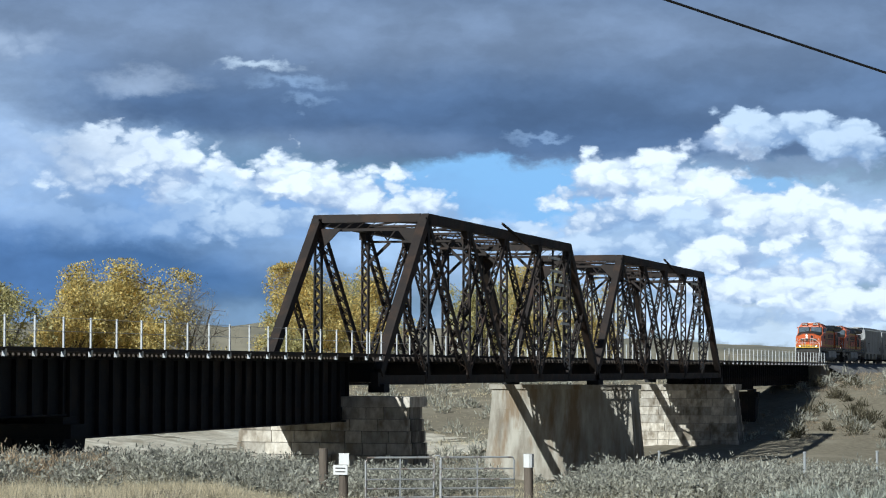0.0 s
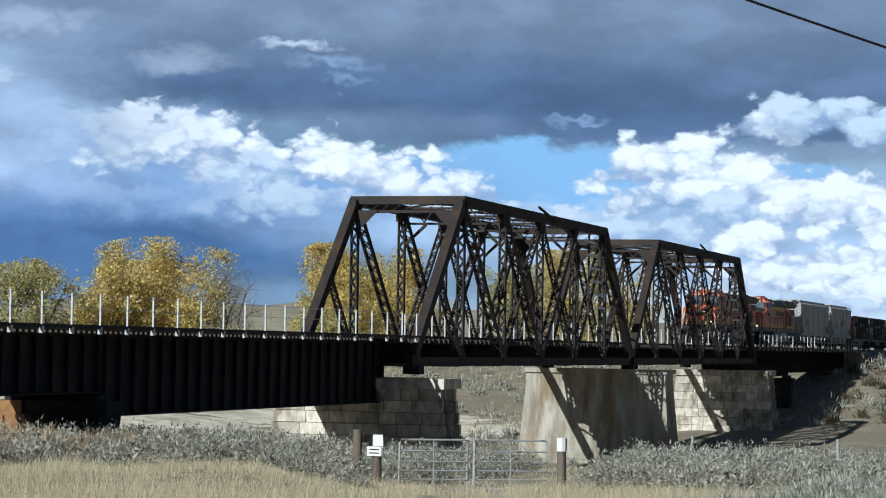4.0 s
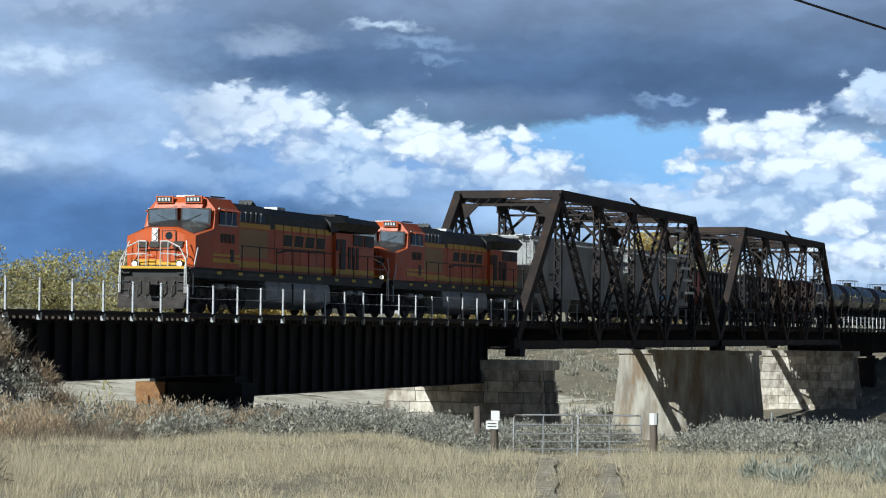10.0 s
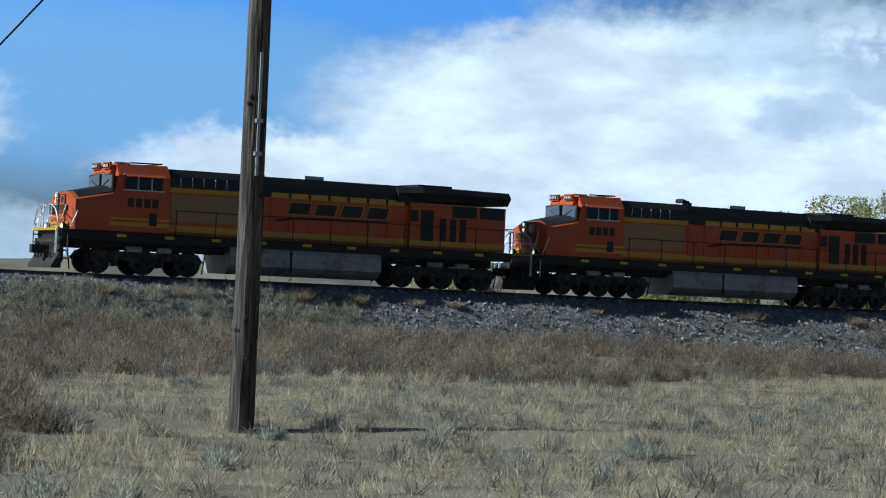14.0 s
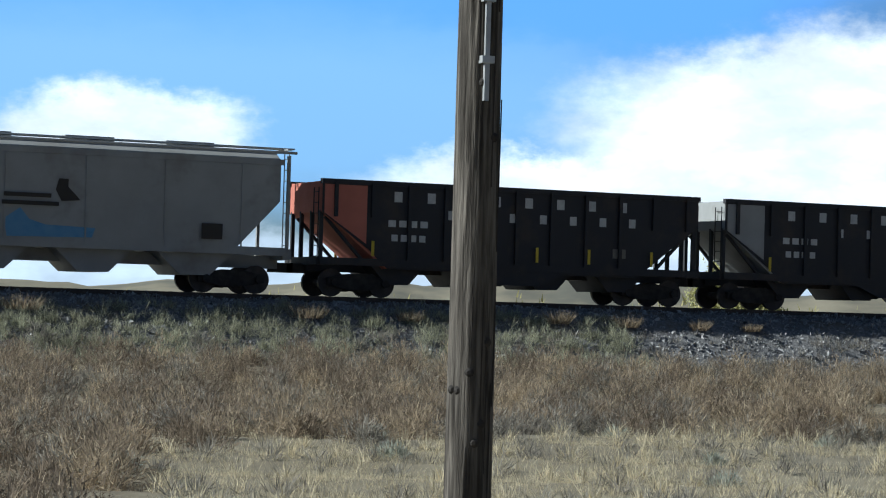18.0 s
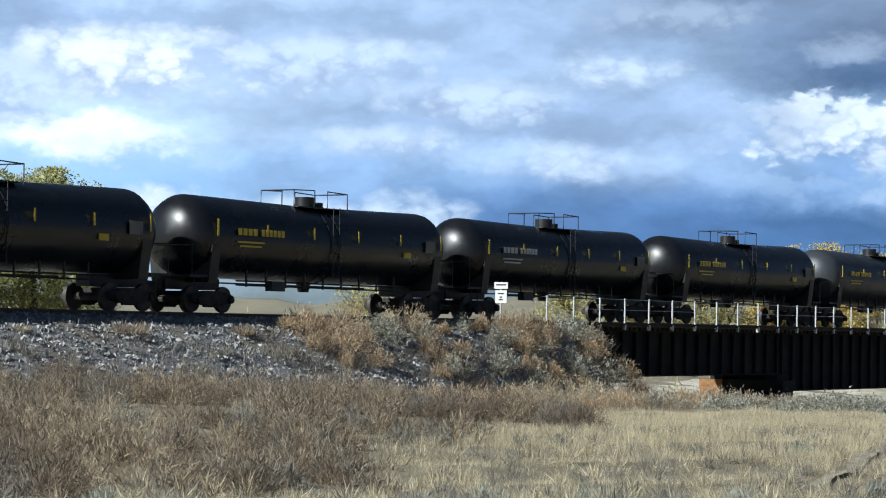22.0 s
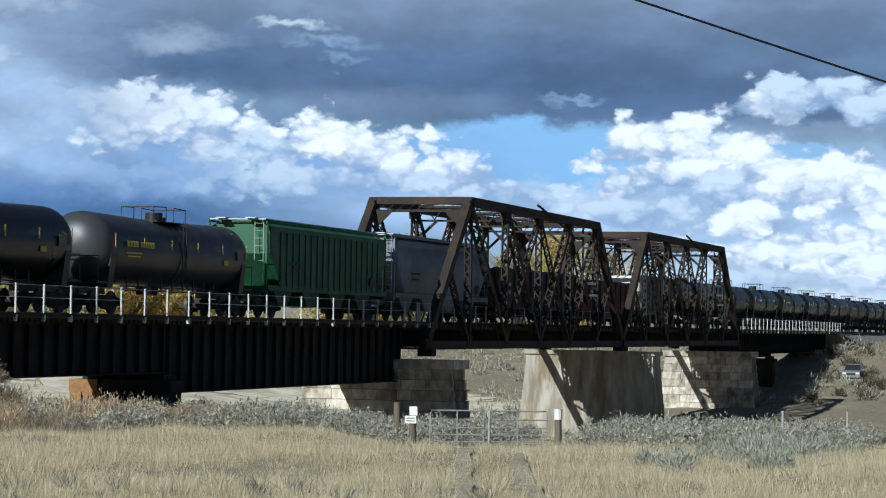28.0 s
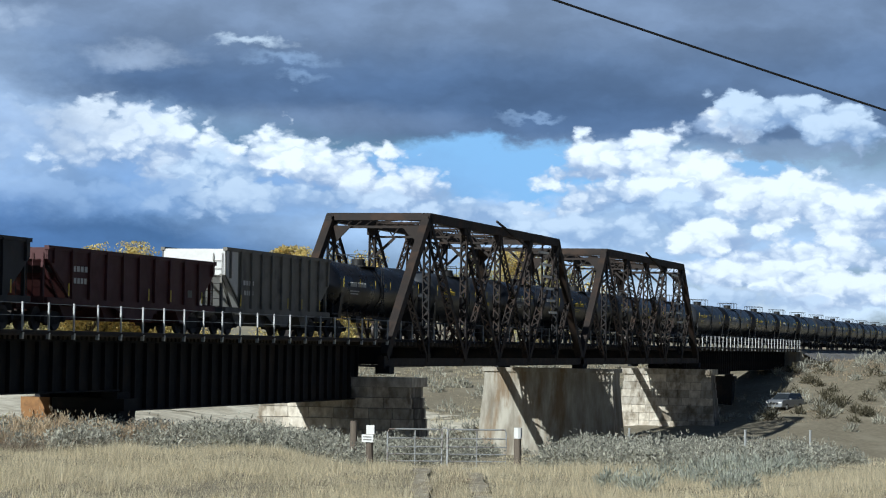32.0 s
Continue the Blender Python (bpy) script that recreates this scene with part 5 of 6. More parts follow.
def open_hopper(length, paint, end_paint, label, letters=True, top=3.75, mark=MARKWHITE):
    """Ribbed coal hopper with sloping ends."""
    c = thing("open_hopper", label, "hopper car", "open hoppers of the train")
    L, w = length, 1.55
    body = [(0.55, top), (L - 0.55, top), (L - 0.55, 2.75), (L - 2.3, 1.5), (L - 2.9, 0.95), (L * 0.62, 0.95), (L * 0.56, 0.55), (L * 0.44, 0.55), (L * 0.38, 0.95), (2.9, 0.95), (2.3, 1.5), (0.55, 2.75)]
    for y in (-w, w):
        part("side_sheet", Mesh().prism(body, y - 0.03, y + 0.03, "y"), paint, c)
        part("top_rail", Mesh().box(L / 2, y, top, L - 1.0, 0.2, 0.16), paint, c)
        part("side_sill", Mesh().box(L / 2, y, 1.15, L - 1.0, 0.14, 0.24), paint, c)
        s = 1 if y > 0 else -1
        n = 11
        for k in range(n):
            x = 1.0 + (L - 2.0) * k / (n - 1)
            z0 = 1.25 if 2.4 < x < L - 2.4 else 2.6
            part("side_post", Mesh().box(x, y + s * 0.07, (top + z0) / 2, 0.12, 0.14, top - z0), paint, c)
        part("end_panel", Mesh().prism([(0.62, top - 0.1), (2.1, top - 0.1), (2.1, 1.75), (0.62, 2.72)], y + s * 0.03, y + s * 0.05, "y"), end_paint, c, "painted end bay")
        if letters:
            for k in range(8):
                part("stencil_bar", Mesh().box(3.2 + k * (L - 5.5) / 8, y + s * 0.045, top - 0.42, 0.28, 0.012, 0.34), mark, c)
                if k > 0:
                    part("stencil_bar", Mesh().box(4.0 + k * (L - 6.0) / 8, y + s * 0.045, top - 0.95, 0.25, 0.012, 0.3), mark, c)
        for k in range(4):
            part("stencil_bar", Mesh().box(3.0 + k * 0.38, y + s * 0.045, 2.45, 0.26, 0.012, 0.22).box(3.1 + k * 0.33, y + s * 0.045, 1.98, 0.22, 0.012, 0.22), mark, c)
        part("stencil_frame", Mesh().box(L - 3.6, y + s * 0.045, 1.75, 0.5, 0.012, 0.32), SLATEPAINT, c)
        for x in (2.3, L * 0.55, L * 0.68, L - 2.4):
            part("reflector_stripe", Mesh().box(x, y + s * 0.15, 1.6, 0.1, 0.012, 0.5), MARKYELLOW, c)
    for x, s in ((0.55, 1), (L - 0.55, -1)):
        part("end_sheet", Mesh().prism([(x, top), (x + s * 0.06, top), (x + s * 0.06, 2.75), (x, 2.75)], -w, w, "y"), end_paint if s == 1 else paint, c)
        part("slope_sheet", Mesh().prism([(x, 2.78), (x + s * 0.08, 2.84), (x + s * 2.4, 1.0), (x + s * 2.3, 0.95)], -w + 0.05, w - 0.05, "y"), end_paint if s == 1 else paint, c)
        part("end_sill", Mesh().box(x, 0, 1.15, 0.3, 3.0, 0.26), paint, c)
        for y in (-1.35, -0.5, 0.5, 1.35):
            part("end_post", Mesh().box(x + s * 0.05, y, 1.95, 0.12, 0.12, 1.7), paint, c)
        for y in (-1.3, 1.3):
            part("end_brace", Mesh().beam((x + s * 0.2, y, 2.6), (x + s * 1.5, y, 1.25), 0.1, 0.1), paint, c)
        ladder(c, x - s * 0.08, -1.2, 1.1, top - 0.2, paint)
        part("coupler", Mesh().box(0.3 if s == 1 else L - 0.3, 0, 0.9, 0.8, 0.28, 0.32), TRUCK, c)
        bogie(c, x + s * 1.55, (-0.89, 0.89), 0.46)
    part("center_sill", Mesh().box(L / 2, 0, 1.0, L - 1.0, 0.6, 0.35), paint, c)
    part("load", Mesh().prism([(0.7, top - 0.7), (L / 2, top - 0.45), (L - 0.7, top - 0.7), (L - 2.5, 1.6), (2.5, 1.6)], -w + 0.06, w - 0.06, "y"), COALBLACK, c)
    for k in range(4):
        x = 3.4 + (L - 6.8) * k / 3
        part("hopper_bay", Mesh().prism([(x - 1.0, 1.1), (x + 1.0, 1.1), (x + 0.4, 0.45), (x - 0.4, 0.45)], -1.2, 1.2, "y"), paint, c)
    return c


def covered_hopper(length, paint, label, ribs=False, curved=False, art=False, top=4.65):
    c = thing("covered_hopper", label, "hopper car", "covered hoppers of the train")
    L = length
    if curved:
        sec = [(-0.9, top - 0.1), (-1.35, top - 0.45), (-1.58, top - 1.3), (-1.6, 2.6), (-1.5, 1.6), (-1.3, 1.3), (1.3, 1.3), (1.5, 1.6), (1.6, 2.6), (1.58, top - 1.3), (1.35, top - 0.45), (0.9, top - 0.1)]
    else:
        sec = [(-1.0, top - 0.05), (-1.5, top - 0.3), (-1.55, top - 0.5), (-1.55, 1.4), (1.55, 1.4), (1.55, top - 0.5), (1.5, top - 0.3), (1.0, top - 0.05)]
    def ring(x, k, lift=0.0):
        return [(x, y, max(z, 1.3 + lift)) for y, z in sec]
    part("body", Mesh().loft([ring(0.9, 1, 1.7), ring(2.4, 1), ring(L - 2.4, 1), ring(L - 0.9, 1, 1.7)]), paint, c, smooth=curved)
    part("roof", Mesh().box(L / 2, 0, top - 0.02, L - 1.8, 2.0, 0.08), paint, c)
    for s in (-1, 1):
        part("roof_rail", Mesh().tube([(0.3, s * 1.35, top - 0.05), (L - 0.3, s * 1.35, top - 0.05)], 0.05, 5), paint, c)
        part("running_board", Mesh().box(L / 2, s * 0.75, top + 0.1, L - 0.5, 0.5, 0.05), GALV, c)
        part("side_sill", Mesh().box(L / 2, s * 1.5, 1.38, L - 1.2, 0.16, 0.26), paint, c)
        part("top_chord", Mesh().box(L / 2, s * 1.52, top - 0.38, L - 1.6, 0.1, 0.18), paint, c)
        n = 18 if ribs else 6
        for k in range(n):
            x = 2.2 + (L - 4.4) * k / (n - 1)
            if not curved:
                part("side_rib", Mesh().box(x, s * 1.575, (top + 0.9) / 2, 0.09 if ribs else 0.05, 0.07 if ribs else 0.03, top - 1.9), paint, c)
        part("stencil_line", Mesh().box(4.0, s * 1.64, 2.6, 1.6, 0.012, 0.12).box(4.0, s * 1.64, 2.3, 1.2, 0.012, 0.08), MARKDARK, c)
        part("stencil_panel", Mesh().box(L - 3.2, s * 1.64, 1.95, 0.7, 0.012, 0.5), MARKDARK, c)
        if art:
            part("emblem_block", Mesh().prism([(8.9, 3.05), (9.0, 3.4), (9.3, 3.4), (9.3, 3.15), (9.7, 2.75), (9.1, 2.7)], s * 1.56, s * 1.572, "y"), MARKDARK, c, "dark emblem block")
            part("stencil_line", Mesh().box(8.0, s * 1.64, 2.85, 1.5, 0.012, 0.13).box(8.1, s * 1.64, 2.6, 1.8, 0.012, 0.13), MARKDARK, c)
            part("painted_patch", Mesh().prism([(7.4, 1.55), (7.3, 2.1), (7.8, 2.45), (8.1, 2.1), (8.6, 1.95), (10.2, 1.9), (10.1, 1.6)], s * 1.56, s * 1.574, "y"), MARKBLUE, c, "blue painted scrawl")
    for k in range(4):
        x = 3.6 + (L - 7.2) * k / 3
        part("hopper_bay", Mesh().prism([(x - 1.45, 1.45), (x + 1.45, 1.45), (x + 0.5, 0.55), (x - 0.5, 0.55)], -1.2, 1.2, "y"), paint, c)
        part("roof_hatch", Mesh().box(x, 0, top + 0.12, 1.6, 0.7, 0.18), paint, c)
    for x, s in ((0.6, 1), (L - 0.6, -1)):
        part("end_sill", Mesh().box(x, 0, 1.3, 0.3, 3.0, 0.35), paint, c)
        for y in (-1.45, 1.45):
            part("end_post", Mesh().box(x, y, 2.9, 0.1, 0.1, 3.2), paint, c)
        ladder(c, x - s * 0.05, -1.1, 1.4, top, GALV)
        part("end_platform_rail", Mesh().tube([(x, -1.4, top + 0.05), (x, 1.4, top + 0.05)], 0.04, 5), GALV, c)
        part("coupler", Mesh().box(0.3 if s == 1 else L - 0.3, 0, 0.9, 0.8, 0.28, 0.32), TRUCK, c)
        bogie(c, x + s * 1.7, (-0.89, 0.89), 0.46)
    part("center_sill", Mesh().box(L / 2, 0, 1.05, L - 1.0, 0.6, 0.4), paint, c)
    return c


# each car with the place of its front end behind the first number board
CARS = []


def behind(ob, at):
    CARS.append((ob, at))
    return ob


behind(locomotive(), 0.0)
behind(locomotive(True), 22.3)
behind(covered_hopper(20.6, HOPPERGREY, "light grey covered hopper behind the locomotives", art=False), 42.3)
behind(covered_hopper(17.2, HOPPERGREY, "dusty light grey covered hopper with a blue scrawl", art=True), 63.6)
behind(open_hopper(15.0, COALBLACK, SALMON, "black open hopper with a faded red end bay"), 80.8)
behind(open_hopper(15.8, COALBLACK, HOPPERGREY, "black open hopper with a pale grey end bay"), 95.8)
behind(open_hopper(15.0, MAROON, TAN, "dark brown open hopper with a tan end bay", letters=False), 111.7)
first_tank = tank_car(17.5, TANKBLACK, "glossy black tank car with white stencils and yellow stripes")
behind(first_tank, 126.8)
sheen_tank = tank_car(17.9, TANKSHEEN, "satin grey tank car, its sheen put into the paint colour", MARKYELLOW)
yellow_tank = tank_car(17.9, TANKBLACK, "black tank car with dim yellow stencils", MARKYELLOW)
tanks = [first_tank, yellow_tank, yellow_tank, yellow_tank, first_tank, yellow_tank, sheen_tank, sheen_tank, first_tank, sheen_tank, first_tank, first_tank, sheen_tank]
used = {first_tank}
for i, kind in enumerate(tanks):
    at = 144.4 + i * 18.1
    if kind in used:
        behind(copy_thing(kind, Matrix.Identity(4)), at)
    else:
        used.add(kind)
        behind(kind, at)
behind(covered_hopper(19.0, HOPPERGREEN, "green ribbed covered hopper", ribs=True, top=4.55), 379.8)
behind(covered_hopper(19.6, HOPPERBLUE, "blue grey round-sided covered hopper", curved=True, top=4.65), 399.2)
behind(open_hopper(22.2, COALBLACK, COALBLACK, "long black ribbed open hopper", letters=False, top=3.4), 419.2)
behind(open_hopper(19.0, MAROON, MAROON, "dark maroon ribbed open hopper", letters=False, top=3.2), 441.9)
behind(open_hopper(16.2, SLATEPAINT, WHITEPAINT, "slate grey open hopper with a white end", letters=False, top=3.95), 461.2)
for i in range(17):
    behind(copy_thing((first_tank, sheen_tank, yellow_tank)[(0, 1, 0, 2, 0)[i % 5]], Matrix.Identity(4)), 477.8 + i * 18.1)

# where the first number board is, along the track
TRAIN = [(0.0, 299.5), (2.0, 255.5), (5.0, 191.0), (8.0, 129.2), (11.0, 67.7), (13.0, 26.7), (15.5, -24.2), (20.0, -115.6), (26.0, -237.4), (32.0, -359.2)]


def motions():
    for ob, at in CARS:
        walk(ob, [(t, pose(s + at, 0, 0)) for t, s in TRAIN])
    turn = {0.0: 4, 20.0: 4, 27.0: 2, 28.0: 0, 29.0: -8, 30.0: -12, 31.0: -16, 32.0: -20}
    walk(CAR, [(t, pose(x, y, float(ground_height(x, y)) + 0.02, 0, 0, turn[t])) for t, x, y in CAR_WAY])

# ---- plants ----
RNG = np.random.default_rng(7)
DRYGRASS = leaf_material("dry pale grass", (0.76, 0.67, 0.47), (0.6, 0.52, 0.36), 0.3)
BROWNWEED = leaf_material("brown dead weed", (0.33, 0.265, 0.195), (0.2, 0.16, 0.12), 0.45)
GREYWEED = leaf_material("grey dead weed", (0.4, 0.37, 0.31), (0.26, 0.235, 0.2), 0.45)
SAGE = leaf_material("grey green sagebrush", (0.56, 0.54, 0.45), (0.34, 0.33, 0.27), 0.45)
PALESAGE = leaf_material("silver sagebrush", (0.55, 0.56, 0.48), (0.4, 0.41, 0.34), 0.3)
TUMBLE = leaf_material("tan tumbleweed", (0.53, 0.43, 0.3), (0.36, 0.29, 0.205), 0.4)
GOLDLEAF = leaf_material("golden cottonwood leaf", (0.78, 0.63, 0.25), (0.58, 0.48, 0.2), 0.35)
GREENLEAF = leaf_material("yellow green leaf", (0.6, 0.58, 0.29), (0.42, 0.42, 0.2), 0.4)
OLIVELEAF = leaf_material("fading olive leaf", (0.6, 0.54, 0.26), (0.46, 0.42, 0.2), 0.35)
TWIG = leaf_material("bare grey twig", (0.4, 0.37, 0.3), (0.28, 0.26, 0.2), 0.3)
BANKBUSH = leaf_material("dark bank bush", (0.16, 0.14, 0.09), (0.1, 0.09, 0.06), 0.4)
TANMOUND = leaf_material("pale tan tumbleweed", (0.68, 0.54, 0.36), (0.48, 0.37, 0.25), 0.35)
BARK = material("cottonwood bark", (0.17, 0.14, 0.11), (0.09, 0.075, 0.06), 0.95, 0.0, 4, 0.5, 0.5, 12)


def triangles(name, a, b, c, mat, label, category, parent=None):
    """Many loose triangles as one mesh."""
    n = len(a)
    v = np.stack([a, b, c], 1).reshape(-1, 3)
    me = bpy.data.meshes.new(name)
    me.vertices.add(3 * n)
    me.vertices.foreach_set("co", v.ravel())
    me.loops.add(3 * n)
    me.loops.foreach_set("vertex_index", np.arange(3 * n))
    me.polygons.add(n)
    me.polygons.foreach_set("loop_start", np.arange(0, 3 * n, 3))
    me.polygons.foreach_set("loop_total", np.full(n, 3))
    me.update(calc_edges=True)
    me.materials.append(mat)
    ob = new(name, me)
    if parent:
        ob.parent = parent
        return ob
    return tagged(ob, label, category, kind="stuff")


def strewn(n, x0, x1, y0, y1, clump=0.0, size=6.0):
    """Random places in a rectangle, thinned into drifts by slow waves."""
    x, y = RNG.uniform(x0, x1, n), RNG.uniform(y0, y1, n)
    if clump:
        w = np.sin(x / size * 2.1 + 1.7 * np.sin(y / size)) * np.cos(y / size * 2.7 - 1.3 * np.sin(x / size * 0.7))
        keep = RNG.uniform(-1, 1, n) < w + 1 - clump
        x, y = x[keep], y[keep]
    return x, y


def blades(name, x, y, tall, per, spread, lean, width, mat, label, category="grass", z=None):
    """Tufts of narrow upright blades."""
    n = len(x)
    if z is None:
        z = ground_height(x, y)
        on_bank = (np.abs(y) < 6.6) & (x < 67)
        z = np.where(on_bank, np.maximum(z, ballast_height(x, y)), z)
    tall = np.broadcast_to(tall, (n,)) * RNG.uniform(0.6, 1.25, n)
    i = np.repeat(np.arange(n), per)
    k = len(i)
    ang, rad = RNG.uniform(0, math.tau, k), np.sqrt(RNG.uniform(0, 1, k)) * spread
    bx, by = x[i] + np.cos(ang) * rad, y[i] + np.sin(ang) * rad
    h = tall[i] * RNG.uniform(0.5, 1.1, k) * (1 - 0.35 * rad / spread)
    out = lean * (rad / spread + 0.25) * h
    ang2 = ang + RNG.normal(0, 0.7, k)
    base = np.stack([bx, by, z[i] - 0.05], 1)
    tip = base + np.stack([np.cos(ang2) * out, np.sin(ang2) * out, h], 1)
    a = RNG.uniform(0, math.tau, k)
    w = np.stack([np.cos(a), np.sin(a), 0 * a], 1) * (width * RNG.uniform(0.6, 1.3, k))[:, None] / 2
    return triangles(name, base - w, base + w, tip, mat, label, category)


def shrubs(name, x, y, r, tall, per, leaf, mat, label, z=None, slim=0.16, wild=0.35):
    """Low bushes of many small upward leaves round a dome."""
    n = len(x)
    if z is None:
        z = ground_height(x, y)
        on_bank = (np.abs(y) < 6.6) & (x < 67)
        z = np.where(on_bank, np.maximum(z, ballast_height(x, y)), z)
    size = RNG.uniform(0.55, 1.25, n)
    i = np.repeat(np.arange(n), per)
    k = len(i)
    ang = RNG.uniform(0, math.tau, k)
    up = RNG.uniform(0.02, 1, k)
    lump = 0.75 + 0.25 * np.sin(ang * 3 + i * 1.7) + 0.12 * np.sin(ang * 7 + up * 6 + i)
    rad = np.sqrt(1 - up ** 2) * lump * RNG.uniform(0.55, 1.05, k)
    p = np.stack([x[i] + np.cos(ang) * rad * r * size[i], y[i] + np.sin(ang) * rad * r * size[i], z[i] - 0.05 + up * tall * size[i] * lump * RNG.uniform(0.7, 1.05, k)], 1)
    d = np.stack([np.cos(ang) * rad, np.sin(ang) * rad, up + 0.25], 1) + RNG.normal(0, wild, (k, 3))
    d /= np.linalg.norm(d, axis=1)[:, None]
    s = np.cross(d, RNG.normal(0, 1, (k, 3)))
    s /= np.linalg.norm(s, axis=1)[:, None]
    l = leaf * RNG.uniform(0.6, 1.5, k)[:, None]
    return triangles(name, p - s * l * slim, p + s * l * slim, p + d * l * 1.3, mat, label, "shrub")


# grass in front of the camera
def weedy(x, y):
    """The tall weeds' strip below the embankment."""
    return (y > -32.5 + 0.27 * x + 2.2 * step(x, 14, 22) * (1 - step(x, 42, 50)) - np.maximum(0, -x - 7) ** 1.3 + 1.4 * np.sin(x * 0.5) + 0.7 * np.sin(x * 1.7)) & (y < -6.6) & ((x < (y + 41.35) * 1.75) | ((x < -13 + 1.5 * np.sin(y * 0.4)) & (y > -68)))


def clear_of_road(x, y):
    d = np.abs(np.abs(y - road_centre(x)) - 0.58)
    return (d > 0.22) | (x > 68) | (x < 14)


def off_silt(x, y):
    """Outside the bare river silt behind the girders."""
    return (y < 14) | (y > 49) | (x > 2.75 * (y + 41)) | (x < 104)


def meadow(n, x0, x1, y0, y1, tall, per, spread, lean, width, label, mat=DRYGRASS, clump=0.3, size=5):
    x, y = strewn(n, x0, x1, y0, y1, clump, size)
    ok = clear_of_road(x, y) & ~weedy(x, y)
    return blades("dry_grass", x[ok], y[ok], tall, per, spread, lean, width, mat, label)


meadow(9000, 20, 64, -41, -12, 0.4, 34, 0.22, 0.45, 0.011, "pale dry grass over the meadow before the gate")
meadow(16000, 26, 62, -38, -12, 0.2, 24, 0.3, 0.8, 0.014, "short pale dry grass over the meadow", DRYGRASS, 0.15)
meadow(15000, -26, 24, -60, -22, 0.22, 30, 0.3, 0.7, 0.012, "short pale dry grass in the near meadow", DRYGRASS, 0.2, 4)
meadow(3500, -26, 24, -60, -22, 0.32, 34, 0.2, 0.5, 0.012, "grey dry grass in the near meadow", GREYWEED, 0.7, 5)
meadow(5000, -34, 50, -80, -20, 0.24, 20, 0.34, 0.8, 0.014, "pale dry grass in the meadow", DRYGRASS, 0.35, 7)
meadow(2500, 50, 75, -40, -12, 0.25, 20, 0.24, 0.7, 0.014, "pale dry grass round the farm gate", DRYGRASS, 0.5, 4)
meadow(9000, -38, 2, -86, -58, 0.2, 24, 0.32, 0.8, 0.014, "pale dry grass round the utility pole", DRYGRASS, 0.3, 5)
x, y = strewn(3400, 22, 66, -41, -21, 0.3, 4)
mid = np.abs(y - road_centre(x)) < 0.3
blades("brown_grass", x[mid], y[mid], 0.3, 26, 0.2, 0.6, 0.016, TUMBLE, "brown tufts between the two road ruts")
x, y = strewn(5000, 64, 118, -45, -8, 0.4, 6)
ok = clear_of_road(x, y)
x, y = x[ok], y[ok]
blades("dry_grass", x, y, 0.25, 10, 0.25, 0.5, 0.03, DRYGRASS, "pale dry grass down to the river")
x, y = strewn(5000, 95, 290, 5, 75, 0.4, 9)
ok = off_silt(x, y)
x, y = x[ok], y[ok]
blades("dry_grass", x, y, 0.5, 10, 0.5, 0.6, 0.07, DRYGRASS, "pale dry grass beyond the bridge")
x, y = strewn(2600, 225, 330, -50, 2, 0.4, 8)
blades("dry_grass", x, y, 0.5, 10, 0.5, 0.6, 0.07, TUMBLE, "tan dry grass on the far bank")
x, y = strewn(4500, -60, 95, 6, 45, 0.3, 8)
blades("dry_grass", x, y, 0.6, 12, 0.4, 0.6, 0.06, DRYGRASS, "pale dry grass behind the track")

# tall weeds below the ballast
def weed_bank(n, tall, per, spread, lean, mat, name, label, clump, size):
    x, y = strewn(n, -32, 47, -70, -6.8, clump, size)
    ok = weedy(x, y)
    return blades(name, x[ok], y[ok], tall, per, spread, lean, 0.014, mat, label, "weeds")


def weed_mounds(n, r, tall, per, leaf, mat, name, label, clump, size):
    x, y = strewn(n, -32, 47, -70, -6.8, clump, size)
    ok = weedy(x, y)
    return shrubs(name, x[ok], y[ok], r, tall, per, leaf, mat, label, slim=0.08, wild=0.5)


weed_mounds(2300, 0.8, 0.9, 560, 0.11, BROWNWEED, "brown_weeds", "tall brown dead weeds below the embankment", 0.5, 3)
weed_mounds(1350, 0.8, 0.95, 560, 0.11, TUMBLE, "tan_weeds", "tall tan dead weeds below the embankment", 0.45, 3)
weed_mounds(1500, 0.65, 0.65, 420, 0.12, GREYWEED, "grey_weeds", "tall grey dead weeds below the embankment", 0.6, 4)
weed_bank(1500, 0.55, 40, 0.4, 0.6, DRYGRASS, "pale_weeds", "pale dry grass among the weeds", 0.7, 3)
weed_bank(2500, 0.6, 36, 0.45, 0.6, BROWNWEED, "brown_stalks", "brown dead stalks among the weeds", 0.4, 3)
x, y = strewn(4600, -34, 30, -82, -24, 0.35, 3)
ok = ~weedy(x, y) & clear_of_road(x, y)
k = len(x[ok]) // 2
shrubs("grass_tufts", x[ok][:k], y[ok][:k], 0.24, 0.3, 60, 0.15, DRYGRASS, "pale tufts of dry grass in the near meadow", slim=0.05)
shrubs("grass_tufts", x[ok][k:], y[ok][k:], 0.24, 0.26, 60, 0.15, GREYWEED, "grey tufts of dry grass in the near meadow", slim=0.05)
x, y = strewn(1700, -22, 16, -7.6, -3.5, 0.4, 2)
PALEWEED = leaf_material("pale green grey weed", (0.5, 0.5, 0.36), (0.34, 0.33, 0.24), 0.4)
shrubs("ballast_grass", x, y, 0.3, 0.34, 70, 0.15, PALEWEED, "pale tufts growing over the ballast", slim=0.05)
x, y = strewn(260, -45, 55, -9.5, -5.2, 0.4, 4)
shrubs("low_weeds", x, y, 0.5, 0.45, 200, 0.09, GREYWEED, "low grey weeds at the ballast's foot")
x, y = strewn(500, -50, 50, -7.5, -4.3, 0.5, 4)
